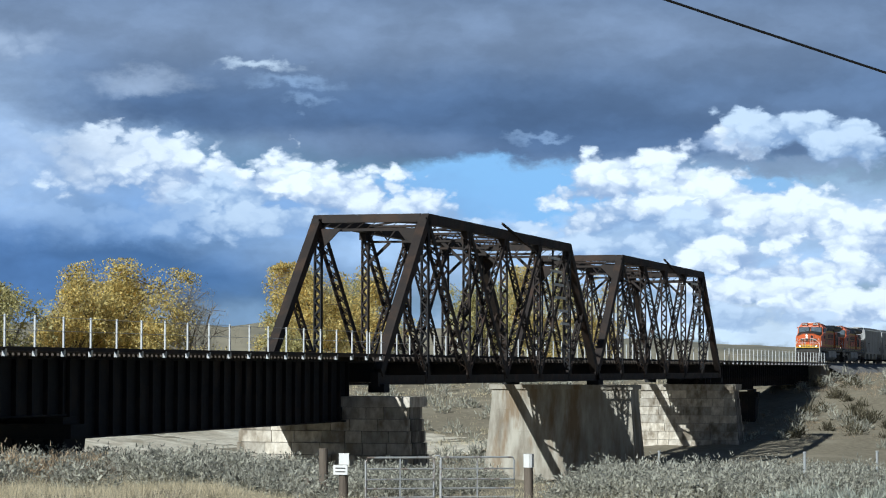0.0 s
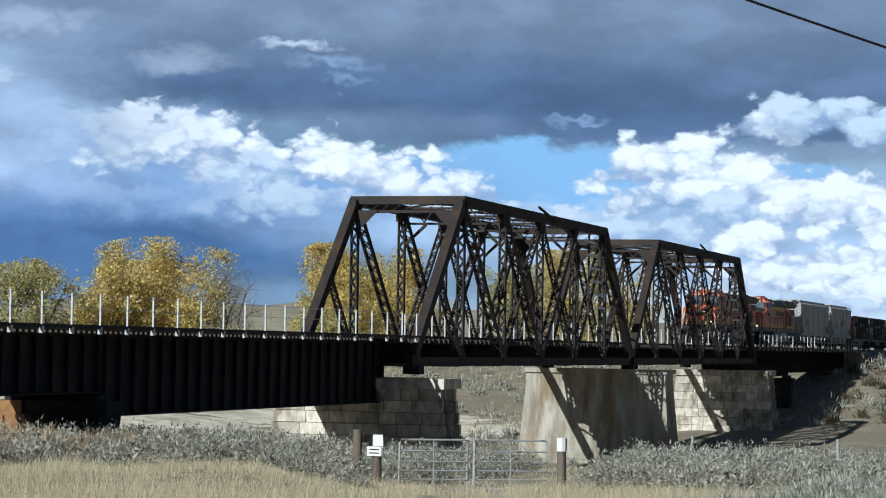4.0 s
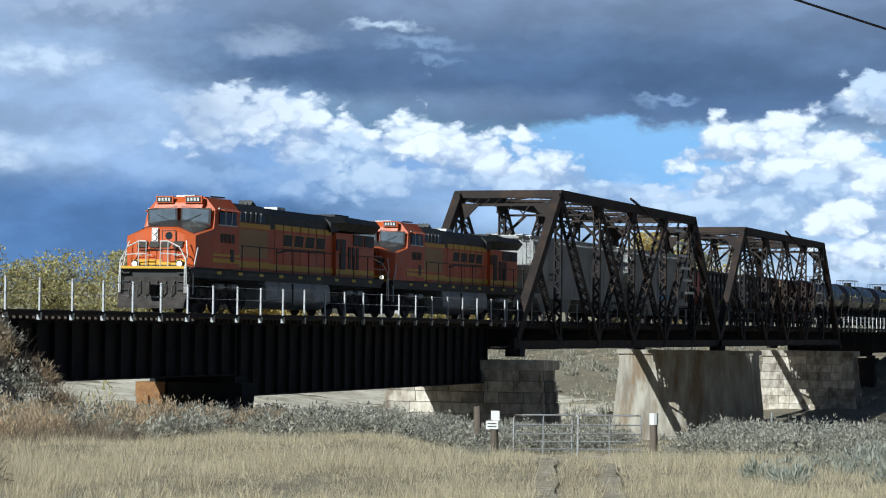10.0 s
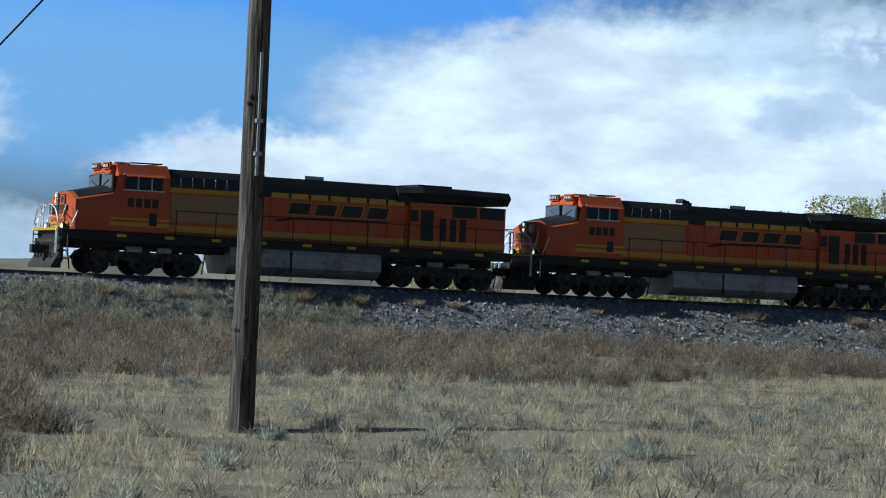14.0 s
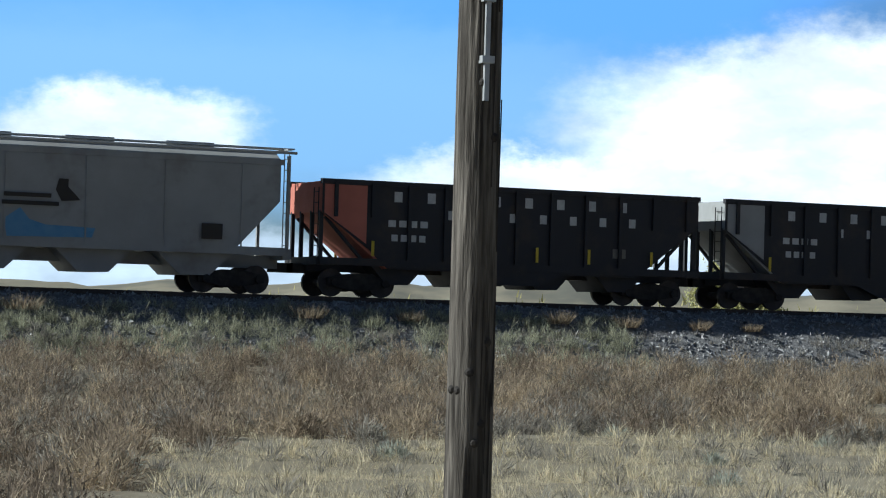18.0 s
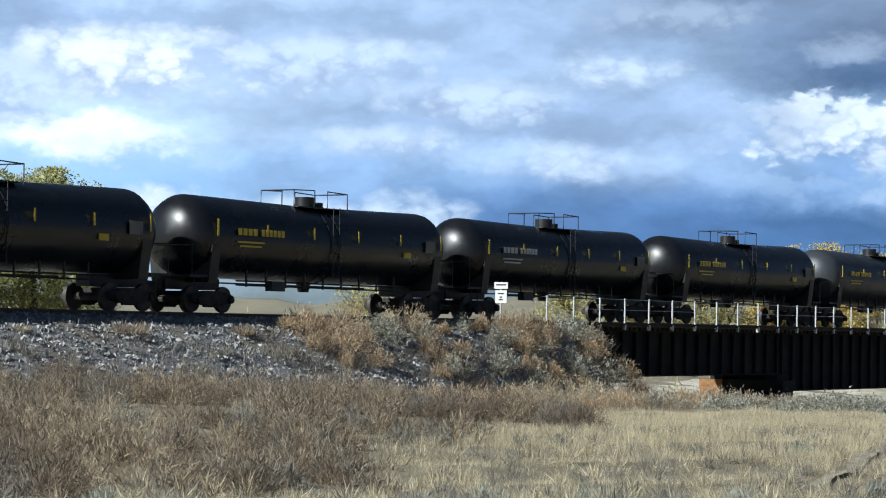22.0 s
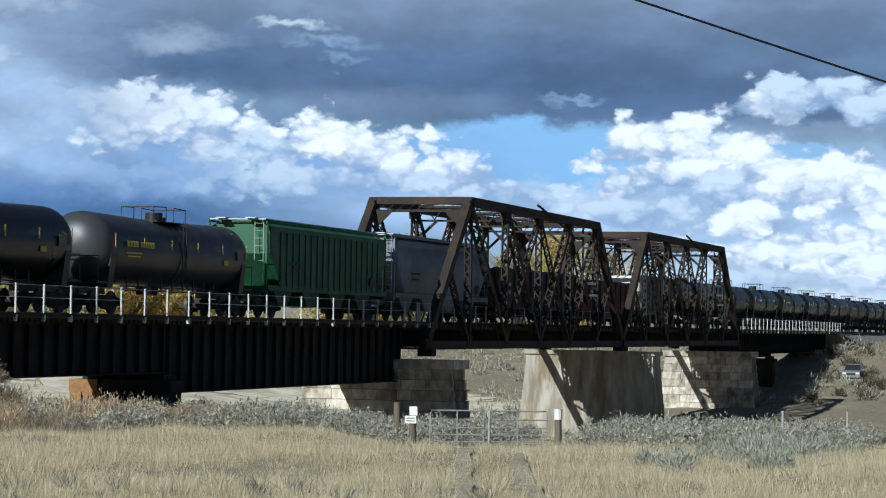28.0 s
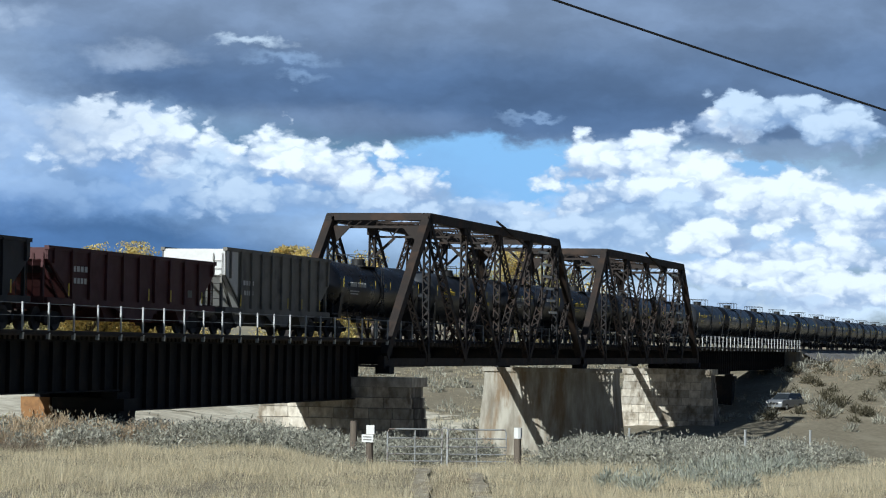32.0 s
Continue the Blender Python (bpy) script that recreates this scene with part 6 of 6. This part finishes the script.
blades("ballast_weeds", x, y, 0.4, 26, 0.25, 0.7, 0.025, GREYWEED, "small dry weeds at the ballast's foot", "weeds")
# tufts along the ballast edge that stand out singly
for px, py, h, r in ((36.4, -3.9, 0.75, 0.75), (13.8, -4.0, 0.6, 0.35), (16.3, -4.0, 0.5, 0.4), (19.0, -4.1, 0.5, 0.3), (21.0, -4.1, 0.45, 0.3), (42.4, -4.0, 0.6, 0.35), (5.0, -4.1, 0.6, 0.5), (-4.0, -4.0, 0.6, 0.5), (28.0, -4.0, 0.4, 0.4), (31.5, -3.9, 0.3, 0.3), (8.5, -4.0, 0.7, 0.4), (-10.0, -4.2, 0.6, 0.5)):
    tuft = blades("dry_tuft", np.array([px]), np.array([py]), h, 260, r, 0.8, 0.03, TUMBLE, "single tan tuft on the edge of the ballast", "weeds")
    tagged(tuft, group="tufts on the ballast")
# tumbleweeds over the bank by the abutment
x, y = strewn(210, 45, 69, -13, -3.2, 0.1, 3)
shrubs("tumbleweeds", x, y, 0.8, 0.85, 900, 0.08, TANMOUND, "tan tumbleweed mounds on the bank beside the abutment")
x, y = strewn(420, 42, 72, -16, -4.0, 0.2, 3)
blades("bank_weeds", x, y, 0.75, 70, 0.5, 0.9, 0.017, BROWNWEED, "brown weeds on the bank beside the abutment", "weeds")

# sagebrush
x, y = strewn(1500, 50, 114, -30, -3.0, 0.45, 4)
reach = np.hypot(x, y + 41.35)
bearing = np.degrees(np.arctan2(x, y + 41.35))
ok = (reach > 61.5 + 1.5 * np.sin(y * 0.9)) & (reach < 108) & (x < 67 + np.maximum(0, -y - 3) * 99)
ok &= ~((bearing > 71.9) & (bearing < 76.3) & (reach < 72))
ok &= clear_of_road(x, y) & ~((np.abs(x - 63.7) < 2.6) & (np.abs(y + 23.2) < 2.4)) & ~((x > 60) & (x < 104) & (np.abs(y + 24.0 - (x - 64) * 0.18) < 1.9))
shrubs("sagebrush", x[ok], y[ok], 0.72, 0.8, 620, 0.075, SAGE, "grey green sagebrush along the river bank", slim=0.3, wild=0.9)
x, y = strewn(150, 62, 84, -33, -26, 0.2, 5)
shrubs("sagebrush", x, y, 0.85, 0.8, 900, 0.07, SAGE, "grey green sagebrush beside the gate", slim=0.3, wild=0.9)
x, y = strewn(34, 42, 58, -35, -32, 0.4, 4)
ok = clear_of_road(x, y)
shrubs("sagebrush", x[ok], y[ok], 0.55, 0.5, 620, 0.085, PALESAGE, "silver sagebrush in the meadow")
x, y = strewn(90, -22, 30, -74, -32, 0.6, 5)
ok = clear_of_road(x, y)
shrubs("sagebrush", x[ok], y[ok], 0.4, 0.34, 480, 0.07, PALESAGE, "silver sagebrush in the near meadow")
x, y = strewn(900, 100, 330, 8, 90, 0.3, 10)
ok = off_silt(x, y)
x, y = x[ok], y[ok]
shrubs("sagebrush", x, y, 1.3, 1.3, 90, 0.35, SAGE, "grey green sagebrush beyond the bridge")
x, y = strewn(60, 226, 275, -24, -4, 0.3, 7)
shrubs("bank_bushes", x, y, 1.2, 1.3, 160, 0.28, BANKBUSH, "dark brown bushes on the far bank")
x, y = strewn(260, 220, 340, -70, -3, 0.3, 9)
shrubs("sagebrush", x, y, 1.2, 1.1, 90, 0.35, SAGE, "grey green sagebrush on the far slope")
x, y = strewn(420, -70, 112, 9, 40, 0.3, 9)
shrubs("bushes", x, y, 1.8, 3.0, 120, 0.3, OLIVELEAF, "pale olive brush just behind the track")
x, y = strewn(520, -60, 110, 30, 90, 0.2, 9)
shrubs("bushes", x, y, 1.6, 2.2, 110, 0.4, OLIVELEAF, "olive and yellow bushes behind the track")

# loose stones on the ballast
x, y = RNG.uniform(-48, 62, 42000), RNG.uniform(-7.2, -1.5, 42000)
z = ballast_height(x, y)
p = np.stack([x, y, z], 1)
r = RNG.uniform(0.02, 0.055, len(x))[:, None]
d1, d2, d3 = (RNG.normal(0, 1, p.shape) * r for _ in range(3))
d3 = np.abs(d3) + np.array([0, 0, 0.015])
stones = np.concatenate([p + d1, p + d2, p - d1 - d2]), np.concatenate([p + d2, p - d1 - d2, p + d1]), np.concatenate([p + d3] * 3)
GRAVEL = material("ballast stone", (0.42, 0.41, 0.4), (0.26, 0.255, 0.25), 0.95, 0, 3, 0.5, per_island=0.45)
triangles("ballast_stones", *stones, GRAVEL, "loose grey ballast stones", "gravel")


# ---- trees ----
def tree(x, y, top, radius, mat, label, leaves=2600, leaf=0.42, bare=False, base=None, squat=1.0):
    z0 = float(ground_height(x, y)) if base is None else base
    t = thing("tree", label, "tree", "riverside trees")
    rng = np.random.default_rng(int(abs(x * 7 + y * 13)) + 3)
    h = top - z0
    wood = Mesh()
    ends = []
    trunk = [(x + rng.normal(0, 0.12) * i, y + rng.normal(0, 0.12) * i, z0 - 0.4 + h * 0.62 * i / 5) for i in range(6)]
    wood.tube(trunk, [0.05 * h * (1 - 0.14 * i) * 0.55 for i in range(6)], 8)
    part("trunk", wood, BARK, t, smooth=True)
    limbs = Mesh()
    for k in range(13):
        i = rng.integers(1, 6)
        s = Vector(trunk[i])
        a = k * 2.4 + rng.uniform(-0.4, 0.4)
        reach = radius * rng.uniform(0.45, 0.9) * (1.15 - 0.1 * i)
        rise = h * rng.uniform(0.16, 0.36)
        e = s + Vector((math.cos(a) * reach, math.sin(a) * reach, rise))
        e.z = min(e.z, top - 0.3)
        m = s.lerp(e, 0.5) + Vector((0, 0, rise * 0.12))
        limbs.tube([s, m, e], [0.016 * h * 0.6, 0.01 * h * 0.6, 0.004 * h * 0.6], 5)
        ends += [m, e]
        for _ in range(3):
            f = e + Vector(rng.normal(0, 1, 3)) * radius * 0.28
            f.z = min(f.z, top)
            limbs.tube([m.lerp(e, 0.6), f], [0.006 * h * 0.6, 0.002 * h], 4)
            ends.append(f)
    ends.append(Vector((x, y, top - 0.08 * h)))
    part("branchwork", limbs, BARK, t)
    n = int(leaves * (1.0 if bare else 4.5))
    leaf = leaf if bare else leaf * 0.5
    c = np.array([tuple(p) for p in ends])
    i = rng.integers(0, len(c), n)
    ball = rng.normal(0, 1, (n, 3))
    ball *= (rng.uniform(0.0, 1, n) ** 0.45 / np.linalg.norm(ball, axis=1))[:, None]
    lump = rng.uniform(0.6, 1.15, len(c))[i][:, None]
    p = c[i] + ball * lump * np.array([radius * 0.36, radius * 0.36, h * 0.13])
    over = p[:, 2] > top
    p[over, 2] = top - (p[over, 2] - top) * 0.8
    edge = np.hypot(p[:, 0] - x, p[:, 1] - y) / radius
    p[:, 2] -= np.maximum(0, edge - 0.45) * 0.14 * h * (p[:, 2] > z0 + 0.55 * h)
    d, s = rng.normal(0, 1, (n, 3)), rng.normal(0, 1, (n, 3))
    d /= np.linalg.norm(d, axis=1)[:, None]
    s = np.cross(d, s)
    s /= np.linalg.norm(s, axis=1)[:, None]
    l = leaf * rng.uniform(0.5, 1.3, n)[:, None]
    if not bare:
        l *= np.where(np.linalg.norm(ball, axis=1) < 0.6, 1.6, 1.0)[:, None]
    w = 0.05 if bare else 0.42
    triangles("crown", p - s * l * w, p + s * l * w, p + d * l * (2.4 if bare else 1.0), mat, "", "", t)
    return t


GOLD, GREEN, OLIVE = "tall cottonwood with golden autumn leaves", "leafy yellow green tree behind the track", "cottonwood with thinning olive yellow leaves"
tree(243, 62.5, 10.3, 7.4, GOLDLEAF, GOLD, 7000, 0.42)
tree(235, 64, 8.6, 4.6, GOLDLEAF, GOLD, 3200, 0.45)
tree(253, 66, 8.6, 5.0, GOLDLEAF, GOLD, 3400, 0.45)
tree(259, 70, 7.6, 4.4, OLIVELEAF, OLIVE, 2400, 0.42)
tree(223, 66, 7.2, 4.5, OLIVELEAF, OLIVE, 1300, 0.42)
tree(214, 64, 6.6, 4.5, OLIVELEAF, OLIVE, 1300, 0.42)
tree(205, 66, 6.4, 4.6, OLIVELEAF, OLIVE, 1300, 0.42)
tree(196, 62, 5.6, 4.2, OLIVELEAF, OLIVE, 1300, 0.42)
tree(186, 64, 6.2, 4.4, OLIVELEAF, OLIVE, 1300, 0.42)
tree(272, 68, 8.8, 3.6, TWIG, "nearly bare grey cottonwood", 3500, 0.35, True)
tree(281, 70, 9.6, 4.0, TWIG, "nearly bare grey cottonwood", 3500, 0.35, True)
tree(291, 74, 8.0, 3.6, TWIG, "nearly bare grey cottonwood", 1400, 0.35, True)
tree(286, 60, 6.4, 3.4, OLIVELEAF, OLIVE, 1500, 0.4)
tree(308, 66, 12.6, 5.6, GOLDLEAF, GOLD, 4200, 0.48)
tree(322, 70, 11.2, 5.0, GOLDLEAF, GOLD, 3200, 0.48)
tree(340, 68, 13.4, 5.6, GOLDLEAF, GOLD, 4200, 0.48)
tree(352, 72, 12.0, 5.0, OLIVELEAF, OLIVE, 3000, 0.48)
tree(396, 66, 15.2, 6.2, OLIVELEAF, OLIVE, 3600, 0.5)
tree(432, 68, 17.0, 6.6, GOLDLEAF, GOLD, 3800, 0.5)
tree(470, 72, 18.6, 7.0, OLIVELEAF, OLIVE, 3800, 0.55)
tree(505, 72, 18.8, 6.0, GOLDLEAF, GOLD, 3200, 0.55)
for tx, ty, tz, tr in ((78, 62, 5.6, 4.4), (84, 60, 7.6, 4.6), (91, 58, 9.2, 4.8), (97, 61, 10.2, 4.6), (103, 59, 10.0, 4.4), (108, 62, 10.4, 4.2), (113, 61, 9.2, 4.0)):
    tree(tx, ty, tz, tr, GREENLEAF, GREEN, 4200, 0.36)
tree(42.5, 34, 3.0, 2.8, GREENLEAF, "round yellow green bush behind the track", 2600, 0.3)
tree(115, 39, 2.4, 4.2, OLIVELEAF, "grey brushy willow behind the track", 1300, 0.3)


# ---- distance ----
def ridge(name, az0, az1, distance, heights, label):
    """A far row of worn bluffs, seen from about the track; heights in metres along the row."""
    m = Mesh()
    n = 260
    many = max(6.0, (az1 - az0) * 0.5)
    worn = 0.3 if az1 - az0 > 20 else 0.12
    for i in range(n):
        k = i / (n - 1)
        a = radians(az0 + (az1 - az0) * k)
        h = np.interp(k, np.linspace(0, 1, len(heights)), heights)
        rough = noise.fractal(Vector((k * many, distance * 0.01, 0)), 0.8, 2.0, 4)
        h = max(1.0, h * (1 + worn * rough))
        for d, z in ((-0.12, -6.0), (-0.05, h * 0.45 * (1 + worn * noise.noise(Vector((k * many * 1.5, 3, 0))))), (-0.02, h * 0.9), (0.03, h), (0.4, h * 0.8)):
            r = distance * (1 + d)
            m.v.append((math.sin(a) * r, math.cos(a) * r - 42, z))
    for i in range(n - 1):
        for j in range(4):
            k = i * 5 + j
            m.f.append((k, k + 5, k + 6, k + 1))
    return tagged(part(name, m, BLUFF, None, label, True), category="hills", kind="structure")


ridge("backdrop_bluffs_1", -20, 100, 1500, (10, 12, 10, 12, 16, 26, 18, 14, 16, 24, 26, 12, 8, 6), "pale eroded bluffs on the horizon")
ridge("backdrop_bluffs_2", 38.0, 41.4, 1150, (1, 8, 22, 25, 26, 25, 25, 23, 17, 12, 5, 1), "grey eroded butte behind the track")

# pale silt bank over the river
sheet("silt_bank", np.arange(104, 232, 2.0), np.arange(14, 50, 1.2), ground_height, SILT, "pale river silt beyond the bridge", 0.07)


# ---- farm gate, posts and signs ----
def gate():
    g = thing("farm_gate", "grey tubular steel double farm gate across the road", "gate")
    a, b = Vector((62.95, -21.7, 0)), Vector((64.5, -24.8, 0))
    z0 = -4.0
    for k0, k1, hoop in ((0.0, 0.46, False), (0.5, 1.0, True)):
        p, q = a.lerp(b, k0), a.lerp(b, k1)
        def at(k, h):
            v = p.lerp(q, k)
            return (v.x, v.y, z0 + h)
        leaf = part("leaf", Mesh().tube([at(0, 0.12), at(0, 1.15), at(0.02, 1.24), at(0.98, 1.24), at(1, 1.15), at(1, 0.12), at(0, 0.12)], 0.026, 6), GATESTEEL, g)
        for h in (0.33, 0.53, 0.74, 0.98):
            part("bar", Mesh().tube([at(0, h), at(1, h)], 0.02, 5), GATESTEEL, leaf)
        part("upright", Mesh().tube([at(0.5, 0.12), at(0.5, 1.24)], 0.02, 5), GATESTEEL, leaf)
    p = a.lerp(b, 0.48)
    part("latch_hoop", Mesh().tube([(p.x, p.y + 0.09, z0 + 0.2), (p.x, p.y + 0.09, z0 + 1.2), (p.x, p.y + 0.05, z0 + 1.28), (p.x, p.y - 0.05, z0 + 1.28), (p.x, p.y - 0.09, z0 + 1.2), (p.x, p.y - 0.09, z0 + 0.2)], 0.022, 6), GATESTEEL, g)
    return g


gate()


def wooden_post(x, y, top, r, label, cap=False):
    p = thing("fence_post", label, "post", "fence posts")
    z = float(ground_height(x, y)) - 0.4
    part("shaft", Mesh().tube([(x, y, z), (x + 0.01, y, z + (top - z) * 0.5), (x, y + 0.01, top)], [r * 1.05, r, r * 0.96], 10), TIMBER, p, smooth=True)
    if cap:
        part("painted_cap", Mesh().tube([(x, y, top - 0.28), (x, y, top + 0.03)], r * 1.12, 10), WHITEPAINT, p, "white painted post top")
    return p


wooden_post(62.69, -21.25, -2.75, 0.11, "dark wooden gate post with white notices")
wooden_post(64.68, -25.1, -2.72, 0.11, "dark wooden gate post with a white top", True)
wooden_post(62.75, -20.75, -2.55, 0.11, "grey weathered wooden post beside the gate")
wooden_post(63.2, -20.2, -3.25, 0.1, "short broken wooden post in the sagebrush")
notice = thing("notice", "white notices nailed to the gate post", "sign")
part("upper_plate", Mesh().box(62.57, -21.3, -2.78, 0.015, 0.24, 0.26), WHITEPAINT, notice)
part("lower_plate", Mesh().box(62.56, -21.22, -3.03, 0.015, 0.34, 0.22), WHITEPAINT, notice)
for k in range(2):
    part("text_bar", Mesh().box(62.55, -21.22, -2.99 - 0.08 * k, 0.006, 0.24, 0.025), MARKDARK, notice)
for px, py in ((91.0, -23.0), (118.0, -22.0), (75.5, -30.0), (84.0, -31.0)):
    z = float(ground_height(px, py))
    o = thing("pipe_post", "thin grey steel fence post in the sagebrush", "post", "steel fence posts")
    part("pipe", Mesh().tube([(px, py, z - 0.3), (px, py, z + 1.15)], 0.04, 8), GALV, o)
    part("pipe_cap", Mesh().tube([(px, py, z + 1.15), (px, py, z + 1.2)], 0.05, 8), GALV, o)

marker = thing("track_sign", "small white lineside sign with two plates on a thin post", "sign")
part("post", Mesh().box(60.3, -3.3, 0.0, 0.05, 0.05, 2.4), GALV, marker)
part("upper_plate", Mesh().box(60.26, -3.34, 1.32, 0.02, 0.62, 0.26), WHITEPAINT, marker)
part("lower_plate", Mesh().box(60.26, -3.34, 0.88, 0.02, 0.52, 0.5), WHITEPAINT, marker)
for z, w in ((1.35, 0.45), (1.0, 0.3), (0.86, 0.12), (0.76, 0.2)):
    part("text_bar", Mesh().box(60.245, -3.34, z, 0.01, w, 0.06), MARKDARK, marker)

# ---- pole with its stay ----
POLE = Vector((-12.0, -55.0, 0))
pole = thing("utility_pole", "tall cracked grey timber utility pole beside the track", "utility pole")
rings = []
for i in range(16):
    z = -3.6 + 13.4 * i / 15
    r = 0.235 - 0.003 * i
    ring = []
    for a in range(60):
        groove = 0.05 * noise.noise(Vector((a * 0.55, i * 0.12, 0.0))) + 0.05 * noise.noise(Vector((a * 1.7, i * 0.2, 5.0)))
        ring.append((POLE.x + r * (1 + groove) * math.cos(a * math.tau / 60), POLE.y + r * (1 + groove) * math.sin(a * math.tau / 60), z))
    rings.append(ring)
POLEWOOD = material("cracked pole timber", (0.21, 0.185, 0.155), (0.05, 0.043, 0.036), 0.95, 0.0, 16, 0.95, 1.0, 14, third=(0.04, 0.034, 0.028), third_scale=5.0, stretch=(1, 1, 0.06))
part("shaft", Mesh().loft(rings), POLEWOOD, pole, smooth=True)
rng = random.Random(5)
view = Vector((-0.42, -0.9, 0)).normalized()
across = Vector((-view.y, view.x, 0))
for k in range(11):
    a = rng.uniform(-0.9, 0.9)
    c = POLE + (view * math.cos(a) + across * math.sin(a)) * 0.222
    z = rng.uniform(-2.5, 3.2)
    part("knot", Mesh().tube([(c.x, c.y, z), (c.x + view.x * 0.02, c.y + view.y * 0.02, z)], [0.05, 0.02], 8), TRUCK, pole, "dark knot")
    c2 = POLE + (view * math.cos(a + 0.5) + across * math.sin(a + 0.5)) * 0.226
    part("crack", Mesh().beam((c2.x, c2.y, z - rng.uniform(0.3, 1.2)), (c2.x + 0.01, c2.y, z + rng.uniform(0.3, 1.0)), 0.006, 0.012), TRUCK, pole, "dark weather crack")
c = POLE + view * 0.222 + across * 0.07
part("conduit", Mesh().beam((c.x, c.y, 1.55), (c.x, c.y, 3.8), 0.05, 0.05), GALV, pole, "pale metal conduit strip")
for z in (1.95, 2.55):
    part("strap", Mesh().box(c.x, c.y, z, 0.13, 0.1, 0.07), GALV, pole)
anchor = Vector((-24.4, -61.9, 0))
left = (anchor - POLE).normalized()
stay = thing("guy_wire", "thin stay wire with an insulator running down from the pole", "wire")
top = POLE + Vector((0, 0, 9.0)) + left * 0.2
foot = Vector((anchor.x, anchor.y, float(ground_height(anchor.x, anchor.y)) - 0.1))
part("wire", Mesh().tube([top, foot], 0.016, 6), CABLE, stay)
spot = top.lerp(foot, 0.565)
along = (foot - top).normalized()
part("insulator", Mesh().tube([spot - along * 0.1, spot - along * 0.07, spot + along * 0.07, spot + along * 0.1], [0.04, 0.065, 0.065, 0.04], 10), WHITEPAINT, stay, "white strain insulator", True)
for k in (-1, 1):
    part("wire_grip", Mesh().tube([spot + along * 0.45 * k, spot + along * 0.1 * k], 0.02, 6), TRUCK, stay)

line = thing("overhead_cable", "black overhead cable crossing above the meadow", "cable")
pts = [(x, 78.22 - 0.846 * x, 46.36 - 0.308 * x + 3.211 * (x / 100) ** 2) for x in range(76, 172, 6)]
part("cable", Mesh().tube(pts, 0.06, 6), CABLE, line)


# ---- the car on the far bank's road ----
def small_car():
    """A silver estate car, nose towards -x."""
    c = thing("car", "silver estate car driving down the far bank's dirt road", "car")
    SILVER = material("silver car paint", (0.3, 0.315, 0.335), (0.26, 0.27, 0.29), 0.35, 0.4, 3, 0.3)
    body = [(0.0, 0.45), (0.0, 0.85), (0.25, 1.0), (1.2, 1.08), (4.6, 1.1), (4.7, 0.5), (4.5, 0.32), (0.2, 0.32)]
    part("body", Mesh().prism(body, -0.92, 0.92, "y"), SILVER, c)
    part("roof", Mesh().loft([[(1.2, -0.85, 1.08), (4.5, -0.85, 1.08), (4.5, 0.85, 1.08), (1.2, 0.85, 1.08)], [(2.0, -0.7, 1.66), (4.2, -0.7, 1.66), (4.2, 0.7, 1.66), (2.0, 0.7, 1.66)]]), GLASS, c)
    part("roof_panel", Mesh().box(3.1, 0, 1.68, 2.2, 1.4, 0.06), SILVER, c)
    for x in (0.95, 3.7):
        for y in (-0.85, 0.85):
            w = part("wheel", Mesh().tube([(x, y - 0.11, 0.34), (x, y + 0.11, 0.34)], 0.34, 14), BLACKPAINT, c)
            part("rim", Mesh().tube([(x, y - 0.12, 0.34), (x, y + 0.12, 0.34)], 0.2, 10), GALV, w)
    for y in (-0.68, 0.68):
        part("headlight", Mesh().box(0.02, y, 0.78, 0.08, 0.36, 0.16), WHITEPAINT, c)
        part("mirror", Mesh().box(1.6, y * 1.5, 1.12, 0.12, 0.2, 0.14), SILVER, c)
    part("grille", Mesh().box(-0.01, 0, 0.68, 0.05, 0.9, 0.2), BLACKPAINT, c)
    part("bumper", Mesh().box(0.0, 0, 0.45, 0.16, 1.8, 0.2), SILVER, c)
    return c


CAR = small_car()
CAR_WAY = [(0.0, 336.0, -16.5), (20.0, 290.0, -12.5), (27.0, 257.5, -9.0), (28.0, 251.0, -9.2), (29.0, 247.0, -8.7), (30.0, 244.5, -8.2), (31.0, 242.5, -7.9), (32.0, 241.3, -6.9)]

motions()
